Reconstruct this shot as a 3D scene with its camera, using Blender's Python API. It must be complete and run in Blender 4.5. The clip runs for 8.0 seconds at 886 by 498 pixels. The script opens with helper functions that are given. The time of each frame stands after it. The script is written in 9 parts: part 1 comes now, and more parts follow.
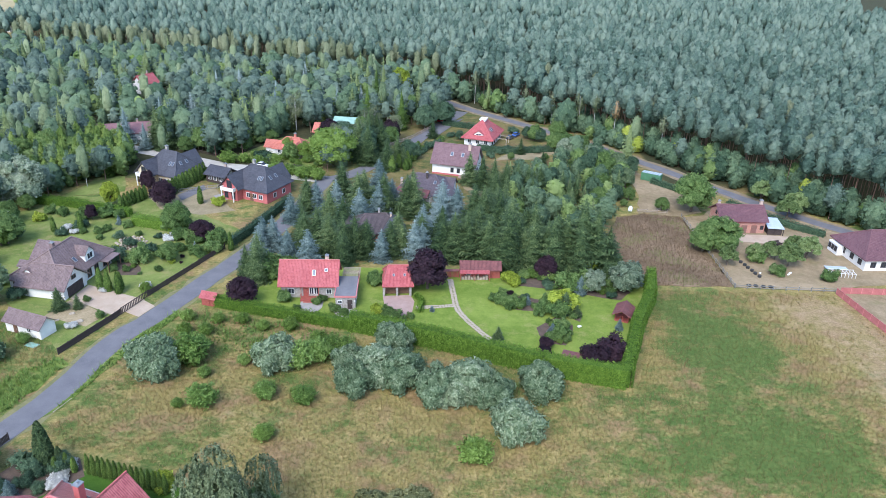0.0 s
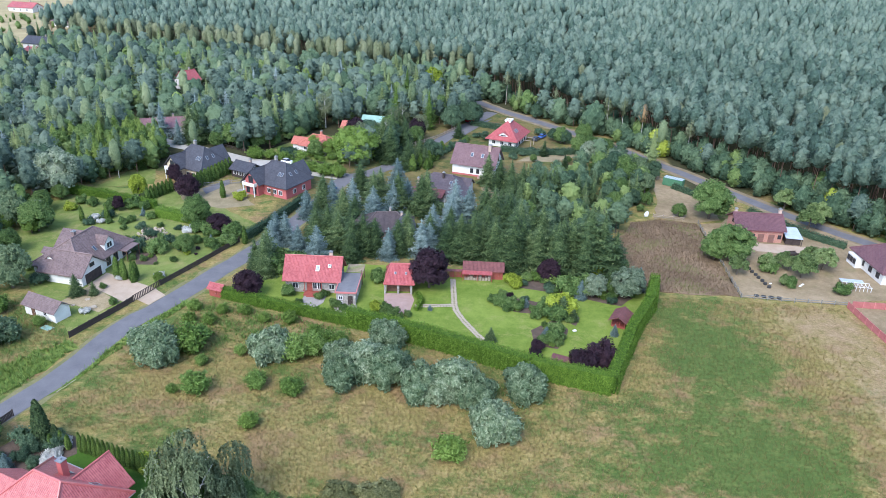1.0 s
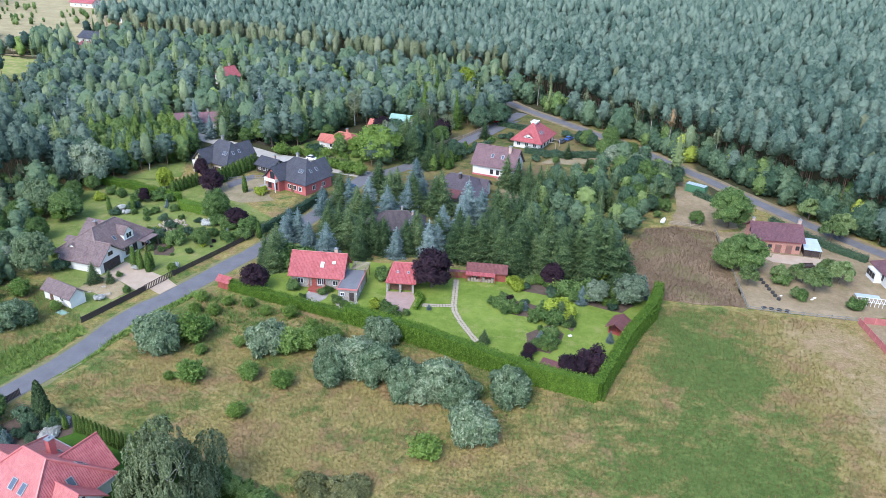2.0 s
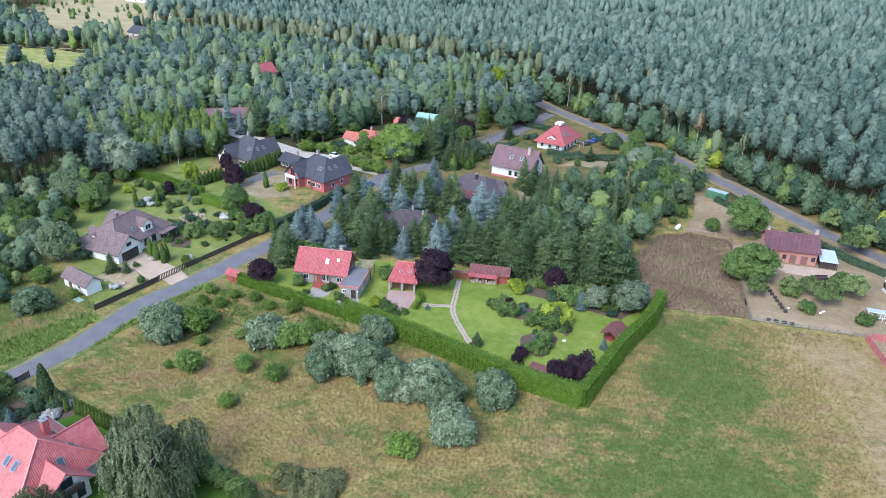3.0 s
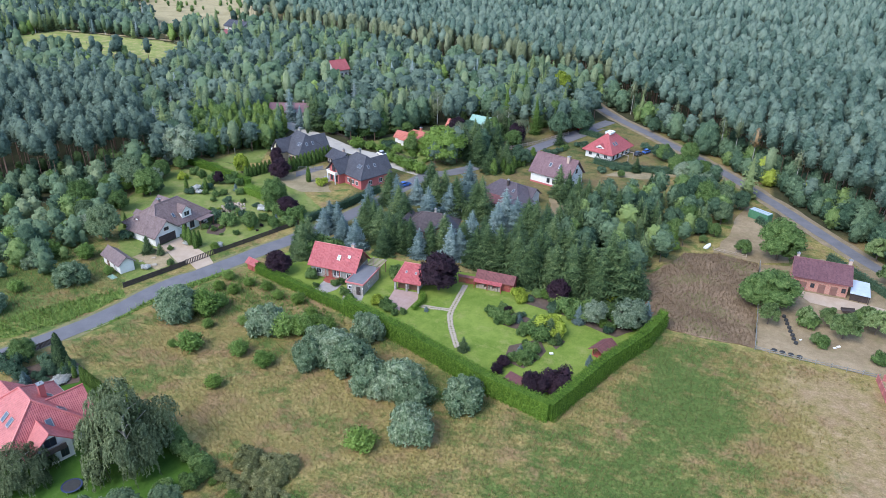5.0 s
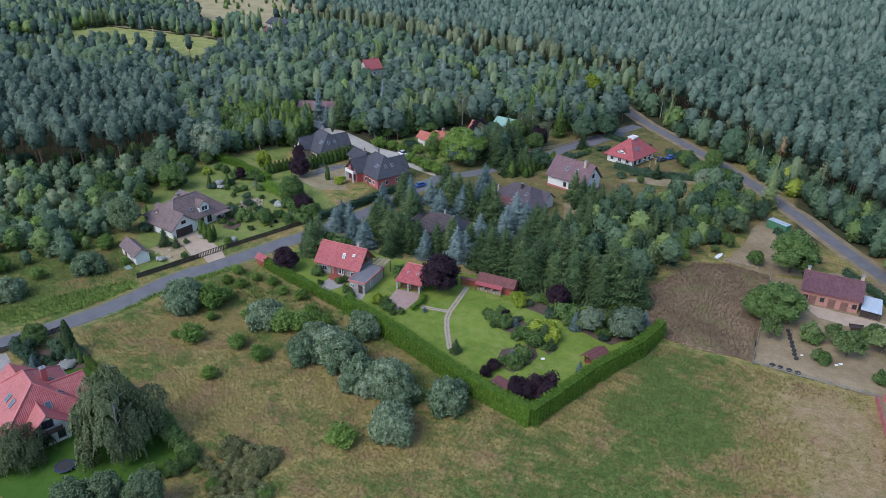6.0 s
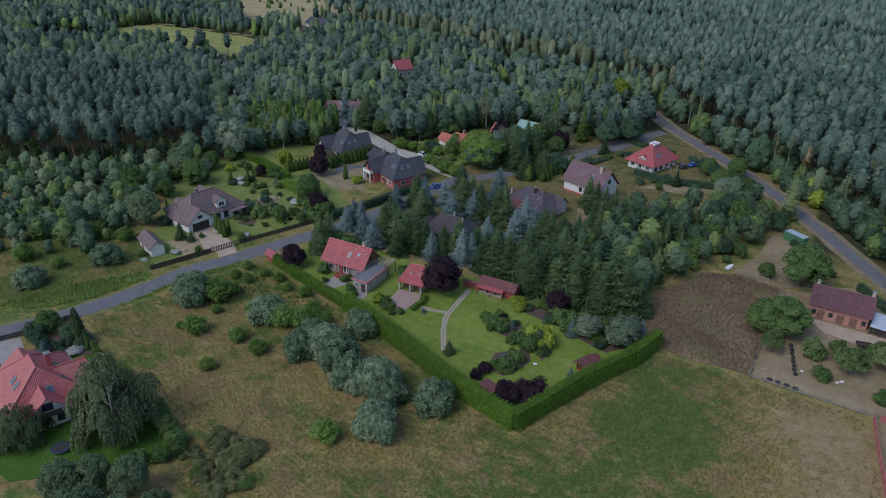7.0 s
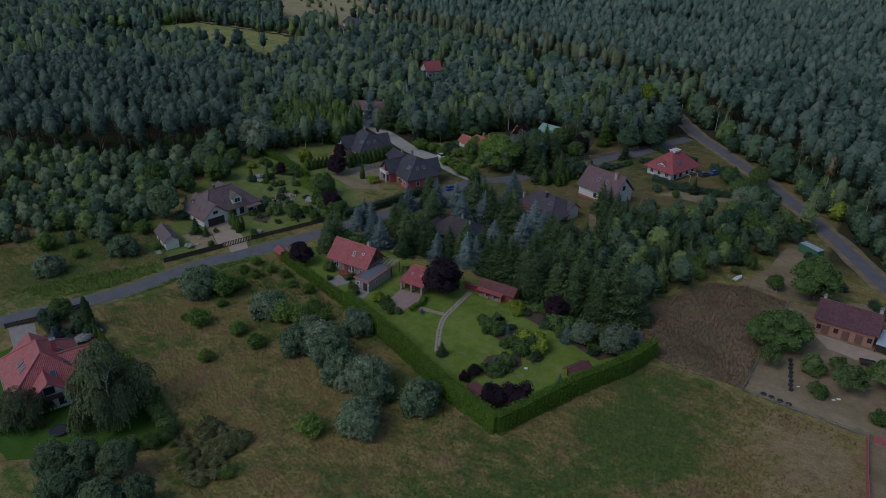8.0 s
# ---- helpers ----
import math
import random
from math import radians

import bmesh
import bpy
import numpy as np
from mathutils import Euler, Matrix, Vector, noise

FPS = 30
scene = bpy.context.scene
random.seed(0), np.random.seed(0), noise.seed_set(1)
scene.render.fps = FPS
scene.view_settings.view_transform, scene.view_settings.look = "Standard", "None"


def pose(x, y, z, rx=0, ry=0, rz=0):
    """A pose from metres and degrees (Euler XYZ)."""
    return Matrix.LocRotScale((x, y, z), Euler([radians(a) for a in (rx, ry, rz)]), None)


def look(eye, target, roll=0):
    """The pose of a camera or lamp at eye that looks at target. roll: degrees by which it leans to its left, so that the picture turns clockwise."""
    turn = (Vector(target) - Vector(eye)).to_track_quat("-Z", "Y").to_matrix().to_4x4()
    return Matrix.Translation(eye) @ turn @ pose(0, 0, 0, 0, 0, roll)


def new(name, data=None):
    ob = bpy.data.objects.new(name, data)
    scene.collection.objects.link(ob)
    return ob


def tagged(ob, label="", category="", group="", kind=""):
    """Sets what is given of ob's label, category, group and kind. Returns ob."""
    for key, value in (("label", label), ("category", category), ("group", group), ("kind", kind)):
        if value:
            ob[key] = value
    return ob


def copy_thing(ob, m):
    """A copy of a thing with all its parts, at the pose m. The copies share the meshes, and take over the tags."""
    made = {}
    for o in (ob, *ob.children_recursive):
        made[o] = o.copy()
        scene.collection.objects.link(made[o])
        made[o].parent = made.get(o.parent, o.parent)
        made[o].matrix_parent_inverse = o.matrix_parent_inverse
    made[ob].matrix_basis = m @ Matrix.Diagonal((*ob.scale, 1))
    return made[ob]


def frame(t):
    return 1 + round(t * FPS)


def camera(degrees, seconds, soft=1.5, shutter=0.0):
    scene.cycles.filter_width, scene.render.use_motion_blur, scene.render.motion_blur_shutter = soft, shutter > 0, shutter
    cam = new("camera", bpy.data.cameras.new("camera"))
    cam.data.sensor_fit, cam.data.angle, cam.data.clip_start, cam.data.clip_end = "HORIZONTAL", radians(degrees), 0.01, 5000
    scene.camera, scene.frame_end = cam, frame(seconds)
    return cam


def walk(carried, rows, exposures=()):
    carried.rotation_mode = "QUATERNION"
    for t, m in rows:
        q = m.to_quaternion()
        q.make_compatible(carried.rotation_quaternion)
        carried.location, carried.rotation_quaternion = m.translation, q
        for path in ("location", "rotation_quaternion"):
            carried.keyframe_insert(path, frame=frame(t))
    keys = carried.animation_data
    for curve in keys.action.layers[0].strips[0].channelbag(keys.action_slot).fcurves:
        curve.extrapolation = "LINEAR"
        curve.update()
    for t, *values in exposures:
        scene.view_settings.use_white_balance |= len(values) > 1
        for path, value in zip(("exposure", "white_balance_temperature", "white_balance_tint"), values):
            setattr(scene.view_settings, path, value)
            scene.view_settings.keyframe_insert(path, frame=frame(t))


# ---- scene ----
cam = camera(63.3, 8.0, 0.8)
PATH = [
    (0, (-2.086, -0.553, 73.062), (-2.024, 1.262, 72.223), 1.8),
    (0.5, (3.233, -1.492, 73.854), (3.223, 0.323, 73.012), 1.8),
    (1, (8.465, -2.113, 74.693), (8.385, -0.304, 73.845), 1.7),
    (1.5, (13.733, -2.401, 75.427), (13.582, -0.598, 74.574), 1.7),
    (3, (29.301, -1.872, 78.594), (28.947, -0.108, 77.72), 1.5),
    (3.5, (34.6, -1.238, 79.611), (34.179, 0.507, 78.73), 1.5),
    (4, (39.821, -0.351, 80.509), (39.333, 1.374, 79.624), 1.5),
    (4.5, (44.922, 0.681, 81.284), (44.368, 2.386, 80.397), 1.5),
    (6, (60.004, 4.822, 84.198), (59.266, 6.449, 83.298), 1.4),
    (6.5, (64.635, 6.439, 84.865), (63.843, 8.039, 83.963), 1.4),
    (7, (69.132, 8.136, 85.623), (68.285, 9.706, 84.72), 1.4),
    (7.5, (73.54, 9.992, 86.437), (72.642, 11.532, 85.53), 1.4),
    (8, (78.15, 12.009, 87.163), (77.2, 13.517, 86.256), 1.4),
]
EXPOSURES = [(t, s, 6050, 11) for t, s in ((0.0, 1.43), (4.7, 1.39), (5.4, 1.0), (6.0, 0.66), (6.5, 0.32), (7.0, 0.0), (7.5, -0.44), (8.0, -0.92))]
walk(cam, [(t, look(eye, target, roll)) for t, eye, target, roll in PATH], EXPOSURES)

# ---- world and sun: high thin overcast, soft light from behind the camera ----
SUN_EL, SUN_AZ = 48.0, 205.0          # degrees; azimuth clockwise from +y
world = bpy.data.worlds.new("world")
scene.world = world
world.use_nodes = True
wn = world.node_tree.nodes
wl = world.node_tree.links
sky = wn.new("ShaderNodeTexSky")
sky.sky_type = "NISHITA"
sky.sun_disc = False
sky.sun_elevation, sky.sun_rotation = radians(SUN_EL), radians(SUN_AZ)
sky.air_density, sky.dust_density, sky.ozone_density = 1.0, 1.2, 1.0
wl.new(sky.outputs[0], wn["Background"].inputs[0])
wn["Background"].inputs[1].default_value = 0.15
sun_data = bpy.data.lights.new("sun", "SUN")
sun_data.energy, sun_data.angle, sun_data.color = 1.2, radians(30), (1.0, 0.98, 0.95)
sun = new("sun", sun_data)
sa, se = radians(SUN_AZ), radians(SUN_EL)
sun.matrix_world = look((0, 0, 200), Vector((0, 0, 200)) - Vector((math.sin(sa) * math.cos(se), math.cos(sa) * math.cos(se), math.sin(se))))


# ---- materials ----
def nodes_of(name):
    m = bpy.data.materials.new(name)
    m.use_nodes = True
    nt = m.node_tree
    return m, nt, nt.nodes, nt.links, nt.nodes["Principled BSDF"]


def ramp(nt, fac, stops):
    r = nt.nodes.new("ShaderNodeValToRGB")
    r.color_ramp.elements[0].position, r.color_ramp.elements[0].color = stops[0][0], (*stops[0][1], 1)
    r.color_ramp.elements[1].position, r.color_ramp.elements[1].color = stops[-1][0], (*stops[-1][1], 1)
    for p, c in stops[1:-1]:
        e = r.color_ramp.elements.new(p)
        e.color = (*c, 1)
    nt.links.new(fac, r.inputs[0])
    return r.outputs[0]


def noise_of(nt, scale, detail=4, rough=0.6, coord="Object", stretch=None):
    tc = nt.nodes.new("ShaderNodeTexCoord")
    n = nt.nodes.new("ShaderNodeTexNoise")
    n.inputs["Scale"].default_value, n.inputs["Detail"].default_value, n.inputs["Roughness"].default_value = scale, detail, rough
    src = tc.outputs[coord]
    if stretch:
        mp = nt.nodes.new("ShaderNodeMapping")
        mp.inputs["Scale"].default_value = stretch
        nt.links.new(src, mp.inputs[0])
        src = mp.outputs[0]
    nt.links.new(src, n.inputs["Vector"])
    return n.outputs["Fac"]


def maths(nt, op, a, b=None):
    m = nt.nodes.new("ShaderNodeMath")
    m.operation = op
    for k, v in enumerate((a, b)):
        if v is None:
            continue
        if isinstance(v, (int, float)):
            m.inputs[k].default_value = v
        else:
            nt.links.new(v, m.inputs[k])
    return m.outputs[0]


def mixcol(nt, fac, a, b, kind="MIX"):
    m = nt.nodes.new("ShaderNodeMix")
    m.data_type, m.blend_type = "RGBA", kind
    for k, v in ((0, fac), (6, a), (7, b)):
        if isinstance(v, (int, float)):
            m.inputs[k].default_value = v
        elif isinstance(v, tuple):
            m.inputs[k].default_value = (*v, 1)
        else:
            nt.links.new(v, m.inputs[k])
    return m.outputs[2]


def bumped(nt, b, height, strength=0.4, distance=0.05):
    n = nt.nodes.new("ShaderNodeBump")
    n.inputs["Strength"].default_value, n.inputs["Distance"].default_value = strength, distance
    nt.links.new(height, n.inputs["Height"])
    nt.links.new(n.outputs[0], b.inputs["Normal"])


def rough_mat(name, dark, light, scale=1.5, rough=0.85, fine=14.0, bump=0.3, metal=0.0):
    """A worn surface: broad stains and fine grain between two colours."""
    m, nt, nn, ll, b = nodes_of(name)
    f = maths(nt, "ADD", maths(nt, "MULTIPLY", noise_of(nt, scale), 0.6), maths(nt, "MULTIPLY", noise_of(nt, fine, 2), 0.4))
    ll.new(ramp(nt, f, [(0.32, dark), (0.68, light)]), b.inputs["Base Color"])
    b.inputs["Roughness"].default_value, b.inputs["Metallic"].default_value = rough, metal
    if bump:
        bumped(nt, b, noise_of(nt, fine, 3), bump, 0.03)
    return m


def leaf_mat(name, dark, mid, light, translucent=0.22):
    """Foliage: every leaf clump and every plant has a tone of its own."""
    m, nt, nn, ll, b = nodes_of(name)
    geo = nn.new("ShaderNodeNewGeometry")
    info = nn.new("ShaderNodeObjectInfo")
    att = nn.new("ShaderNodeAttribute")
    att.attribute_name = "tint"
    f = maths(nt, "ADD", maths(nt, "MULTIPLY", geo.outputs["Random Per Island"], 0.34),
              maths(nt, "ADD", maths(nt, "MULTIPLY", info.outputs["Random"], 0.34), maths(nt, "MULTIPLY", att.outputs["Fac"], 0.55)))
    clump, twig = noise_of(nt, 1.1, 2, 0.6), noise_of(nt, 4.2, 3, 0.7)
    mottle = maths(nt, "ADD", maths(nt, "MULTIPLY", maths(nt, "SUBTRACT", clump, 0.5), 0.7), maths(nt, "MULTIPLY", maths(nt, "SUBTRACT", twig, 0.5), 1.5))
    f = maths(nt, "ADD", maths(nt, "ADD", f, 0.1), mottle)
    col = ramp(nt, f, [(0.05, dark), (0.5, mid), (1.0, light)])
    ll.new(col, b.inputs["Base Color"])
    bumped(nt, b, maths(nt, "ADD", clump, maths(nt, "MULTIPLY", twig, 0.6)), 0.9, 0.5)
    b.inputs["Roughness"].default_value = 0.65
    b.inputs["Specular IOR Level"].default_value = 0.25
    tr = nn.new("ShaderNodeBsdfTranslucent")
    ll.new(col, tr.inputs[0])
    mx = nn.new("ShaderNodeMixShader")
    mx.inputs[0].default_value = translucent
    ll.new(b.outputs[0], mx.inputs[1])
    ll.new(tr.outputs[0], mx.inputs[2])
    ll.new(mx.outputs[0], nn["Material Output"].inputs[0])
    return m


def tile_mat(name, dark, light, across=0.3, up=0.36, rough=0.55, relief=0.9):
    """Pantiles: columns across the slope, courses up it, each tile a little off in tone."""
    m, nt, nn, ll, b = nodes_of(name)
    uv = nn.new("ShaderNodeTexCoord").outputs["UV"]
    sp = nn.new("ShaderNodeSeparateXYZ")
    ll.new(uv, sp.inputs[0])
    cu, cv = maths(nt, "DIVIDE", sp.outputs[0], across), maths(nt, "DIVIDE", sp.outputs[1], up)
    cmb = nn.new("ShaderNodeCombineXYZ")
    ll.new(maths(nt, "FLOOR", cu), cmb.inputs[0])
    ll.new(maths(nt, "FLOOR", cv), cmb.inputs[1])
    wn_ = nn.new("ShaderNodeTexWhiteNoise")
    wn_.noise_dimensions = "2D"
    ll.new(cmb.outputs[0], wn_.inputs["Vector"])
    f = maths(nt, "ADD", maths(nt, "MULTIPLY", wn_.outputs["Value"], 0.35), maths(nt, "MULTIPLY", noise_of(nt, 0.6, 5), 0.75))
    ll.new(ramp(nt, f, [(0.3, dark), (0.75, light)]), b.inputs["Base Color"])
    wave = maths(nt, "SINE", maths(nt, "MULTIPLY", cu, 6.2832))
    h = maths(nt, "SUBTRACT", maths(nt, "MULTIPLY", wave, 0.5), maths(nt, "FRACT", cv))
    bumped(nt, b, h, relief, 0.05)
    b.inputs["Roughness"].default_value = rough
    return m


def brick_mat(name):
    m, nt, nn, ll, b = nodes_of(name)
    t = nn.new("ShaderNodeTexBrick")
    ll.new(nn.new("ShaderNodeTexCoord").outputs["UV"], t.inputs["Vector"])
    t.inputs["Color1"].default_value, t.inputs["Color2"].default_value = (0.33, 0.085, 0.055, 1), (0.47, 0.15, 0.1, 1)
    t.inputs["Mortar"].default_value = (0.45, 0.36, 0.3, 1)
    t.inputs["Scale"].default_value, t.inputs["Brick Width"].default_value, t.inputs["Row Height"].default_value = 1.0, 0.26, 0.08
    t.inputs["Mortar Size"].default_value = 0.012
    ll.new(mixcol(nt, maths(nt, "MULTIPLY", noise_of(nt, 0.7), 0.55), t.outputs[0], (0.5, 0.3, 0.24)), b.inputs["Base Color"])
    b.inputs["Roughness"].default_value = 0.9
    return m


def lawn_mat(name, dark, light, worn, patch=0.55):
    """Mown grass: broad paler and darker areas at random, mottled turf, and dry worn patches."""
    m, nt, nn, ll, b = nodes_of(name)
    broad, mid, fine = noise_of(nt, 0.09, 3, 0.6), noise_of(nt, 0.6, 4, 0.7), noise_of(nt, 4.5, 3, 0.7)
    f = maths(nt, "ADD", maths(nt, "MULTIPLY", broad, 0.45), maths(nt, "ADD", maths(nt, "MULTIPLY", mid, 0.3), maths(nt, "MULTIPLY", fine, 0.25)))
    c = ramp(nt, f, [(0.36, dark), (0.64, light)])
    dry = maths(nt, "ADD", noise_of(nt, 0.22, 5, 0.7), maths(nt, "MULTIPLY", maths(nt, "SUBTRACT", fine, 0.5), 0.3))
    c = mixcol(nt, ramp(nt, dry, [(patch, (0, 0, 0)), (patch + 0.16, (0.75, 0.75, 0.75))]), c, worn)
    ll.new(c, b.inputs["Base Color"])
    b.inputs["Roughness"].default_value = 0.95
    b.inputs["Specular IOR Level"].default_value = 0.15
    bumped(nt, b, fine, 0.5, 0.06)
    return m


def ground_mat():
    """Dry meadow, greener turf and forest floor, weighed by the cover of the ground."""
    m, nt, nn, ll, b = nodes_of("meadow")
    att = nn.new("ShaderNodeAttribute")
    att.attribute_name = "cover"
    sp = nn.new("ShaderNodeSeparateColor")
    ll.new(att.outputs["Color"], sp.inputs[0])
    broad, mid, fine = noise_of(nt, 0.055, 5, 0.65), noise_of(nt, 0.33, 6, 0.75), noise_of(nt, 2.6, 4, 0.75)
    streak = noise_of(nt, 0.3, 6, 0.75, "Object", (0.85, 1.2, 1.0))
    tuft = noise_of(nt, 1.1, 5, 0.8, "Object", (0.9, 1.15, 1.0))
    f = maths(nt, "ADD", maths(nt, "MULTIPLY", mid, 0.3), maths(nt, "ADD", maths(nt, "MULTIPLY", fine, 0.35), maths(nt, "MULTIPLY", tuft, 0.35)))
    dry = ramp(nt, f, [(0.36, (0.09, 0.09, 0.024)), (0.46, (0.2, 0.17, 0.056)), (0.54, (0.3, 0.235, 0.09)), (0.64, (0.47, 0.365, 0.17))])
    russet = ramp(nt, f, [(0.36, (0.13, 0.09, 0.04)), (0.64, (0.37, 0.25, 0.125))])
    green = ramp(nt, f, [(0.36, (0.03, 0.06, 0.014)), (0.5, (0.085, 0.128, 0.032)), (0.64, (0.2, 0.225, 0.068))])
    floor_ = ramp(nt, f, [(0.36, (0.022, 0.028, 0.013)), (0.64, (0.085, 0.08, 0.04))])
    bare = ramp(nt, f, [(0.36, (0.16, 0.11, 0.06)), (0.5, (0.28, 0.2, 0.115)), (0.64, (0.42, 0.305, 0.19))])
    dry = mixcol(nt, ramp(nt, noise_of(nt, 0.16, 4, 0.6), [(0.48, (0, 0, 0)), (0.62, (1, 1, 1))]), dry, russet)
    w = maths(nt, "ADD", sp.outputs[0], maths(nt, "MULTIPLY", maths(nt, "SUBTRACT", maths(nt, "ADD", broad, streak), 1.0), 3.2))
    c = mixcol(nt, ramp(nt, w, [(0.2, (0, 0, 0)), (0.8, (1, 1, 1))]), dry, green)
    w2 = maths(nt, "ADD", sp.outputs[2], maths(nt, "MULTIPLY", maths(nt, "SUBTRACT", mid, 0.5), 1.6))
    c = mixcol(nt, ramp(nt, w2, [(0.25, (0, 0, 0)), (1.0, (1, 1, 1))]), c, bare)
    c = mixcol(nt, sp.outputs[1], c, floor_)
    ll.new(c, b.inputs["Base Color"])
    b.inputs["Roughness"].default_value = 0.95
    b.inputs["Specular IOR Level"].default_value = 0.1
    bumped(nt, b, f, 0.6, 0.25)
    return m


M = {}
M["ground"] = ground_mat()
M["lawn"] = lawn_mat("lawn", (0.09, 0.15, 0.018), (0.23, 0.29, 0.06), (0.28, 0.27, 0.1))
M["garden_lawn"] = lawn_mat("garden_lawn", (0.085, 0.13, 0.026), (0.21, 0.25, 0.07), (0.27, 0.24, 0.1), 0.5)
M["dry_lawn"] = rough_mat("dry_lawn", (0.17, 0.14, 0.07), (0.33, 0.265, 0.16), 0.3, 0.95, 4.0, 0.4)
M["sand"] = lawn_mat("sandy_yard", (0.16, 0.12, 0.065), (0.37, 0.285, 0.18), (0.17, 0.16, 0.07), 0.55)
M["pale_sand"] = rough_mat("pale_sand", (0.19, 0.15, 0.075), (0.43, 0.335, 0.2), 0.3, 0.95, 3.0, 0.4)
M["soil"] = rough_mat("soil", (0.06, 0.042, 0.03), (0.13, 0.09, 0.065), 0.8, 0.95, 6.0, 0.5)
M["field"] = lawn_mat("weedy_field", (0.1, 0.068, 0.042), (0.31, 0.22, 0.14), (0.2, 0.19, 0.08), 0.56)
M["asphalt"] = rough_mat("asphalt", (0.105, 0.104, 0.112), (0.172, 0.166, 0.175), 0.35, 0.85, 9.0, 0.15)
M["concrete_road"] = rough_mat("concrete_road", (0.32, 0.29, 0.25), (0.48, 0.45, 0.4), 0.4, 0.9, 6.0, 0.15)
M["verge"] = rough_mat("verge", (0.1, 0.115, 0.035), (0.25, 0.215, 0.105), 0.4, 0.95, 3.0, 0.4)
# Front lawn: darker green, with the shade of its surroundings put into the colour.
M["shaded_lawn"] = lawn_mat("shaded_green_lawn", (0.035, 0.085, 0.01), (0.08, 0.155, 0.024), (0.1, 0.15, 0.04), 0.6)
M["shoulder"] = rough_mat("sandy_shoulder", (0.13, 0.105, 0.055), (0.31, 0.235, 0.15), 0.25, 0.95, 3.0, 0.4)
M["lush"] = lawn_mat("lush_verge", (0.07, 0.12, 0.02), (0.19, 0.25, 0.055), (0.28, 0.24, 0.1), 0.53)
M["paver"] = rough_mat("paver", (0.3, 0.2, 0.17), (0.42, 0.3, 0.26), 0.8, 0.85, 10.0, 0.2)
M["grey_paver"] = rough_mat("grey_paver", (0.24, 0.22, 0.2), (0.38, 0.35, 0.32), 0.8, 0.85, 10.0, 0.2)
M["tan_paver"] = rough_mat("tan_paver", (0.36, 0.27, 0.19), (0.48, 0.38, 0.29), 0.5, 0.85, 10.0, 0.2)
M["flag"] = rough_mat("flagstone", (0.27, 0.22, 0.16), (0.5, 0.43, 0.34), 1.2, 0.85, 9.0, 0.3)
M["red_tile"] = tile_mat("red_pantile", (0.31, 0.06, 0.062), (0.43, 0.115, 0.115), rough=0.42)
M["pink_tile"] = tile_mat("bright_red_pantile", (0.34, 0.07, 0.073), (0.47, 0.135, 0.13), rough=0.36)
M["orange_tile"] = tile_mat("orange_pantile", (0.36, 0.095, 0.068), (0.52, 0.18, 0.13))
M["brown_tile"] = tile_mat("brown_pantile", (0.115, 0.076, 0.072), (0.2, 0.14, 0.132))
M["slate_tile"] = tile_mat("slate_tile", (0.036, 0.037, 0.046), (0.07, 0.07, 0.084))
M["plum_tile"] = tile_mat("plum_brown_tile", (0.13, 0.072, 0.078), (0.2, 0.118, 0.122))
M["plum_red"] = tile_mat("faded_red_tile", (0.19, 0.095, 0.1), (0.27, 0.145, 0.15))
M["maroon_tile"] = tile_mat("maroon_sheet_roof", (0.1, 0.042, 0.05), (0.165, 0.078, 0.085))
M["dark_red_roof"] = tile_mat("dark_red_shingle", (0.115, 0.04, 0.038), (0.2, 0.07, 0.064))
M["felt"] = rough_mat("grey_roof_felt", (0.12, 0.12, 0.13), (0.19, 0.19, 0.2), 0.6, 0.9, 8.0, 0.2)
M["teal_roof"] = rough_mat("teal_sheet", (0.18, 0.33, 0.27), (0.3, 0.46, 0.38), 0.8, 0.5, 8.0, 0.1)
M["sheet"] = rough_mat("pale_sheet_roof", (0.34, 0.4, 0.47), (0.5, 0.57, 0.64), 0.7, 0.4, 8.0, 0.1)
M["white_wall"] = rough_mat("white_render", (0.62, 0.6, 0.56), (0.78, 0.77, 0.74), 0.5, 0.9, 12.0, 0.1)
M["cream_wall"] = rough_mat("cream_render", (0.58, 0.48, 0.32), (0.72, 0.62, 0.46), 0.5, 0.9, 12.0, 0.1)
M["coral_wall"] = rough_mat("coral_render", (0.4, 0.1, 0.095), (0.5, 0.155, 0.145), 0.5, 0.9, 12.0, 0.1)
M["stone_wall"] = rough_mat("grey_stone", (0.2, 0.18, 0.16), (0.46, 0.43, 0.39), 2.2, 0.9, 6.0, 0.6)
M["brick"] = brick_mat("old_brick")
M["door_brown"] = rough_mat("faded_brown_door", (0.16, 0.08, 0.065), (0.26, 0.14, 0.115), 1.0, 0.8, 9.0, 0.2)
M["wood"] = rough_mat("brown_wood", (0.1, 0.05, 0.03), (0.2, 0.11, 0.07), 1.5, 0.7, 12.0, 0.3)
M["red_wood"] = rough_mat("red_brown_wood", (0.24, 0.05, 0.04), (0.36, 0.1, 0.075), 1.5, 0.7, 12.0, 0.2)
M["dark_wood"] = rough_mat("dark_stained_wood", (0.03, 0.022, 0.02), (0.075, 0.055, 0.05), 1.5, 0.8, 12.0, 0.3)
M["pale_wood"] = rough_mat("weathered_wood", (0.28, 0.22, 0.17), (0.42, 0.35, 0.28), 1.5, 0.8, 12.0, 0.2)
M["white_trim"] = rough_mat("white_trim", (0.7, 0.7, 0.68), (0.8, 0.8, 0.79), 1.0, 0.5, 8.0, 0.0)
M["metal"] = rough_mat("grey_metal", (0.3, 0.3, 0.3), (0.45, 0.45, 0.45), 1.0, 0.45, 8.0, 0.0, 0.7)
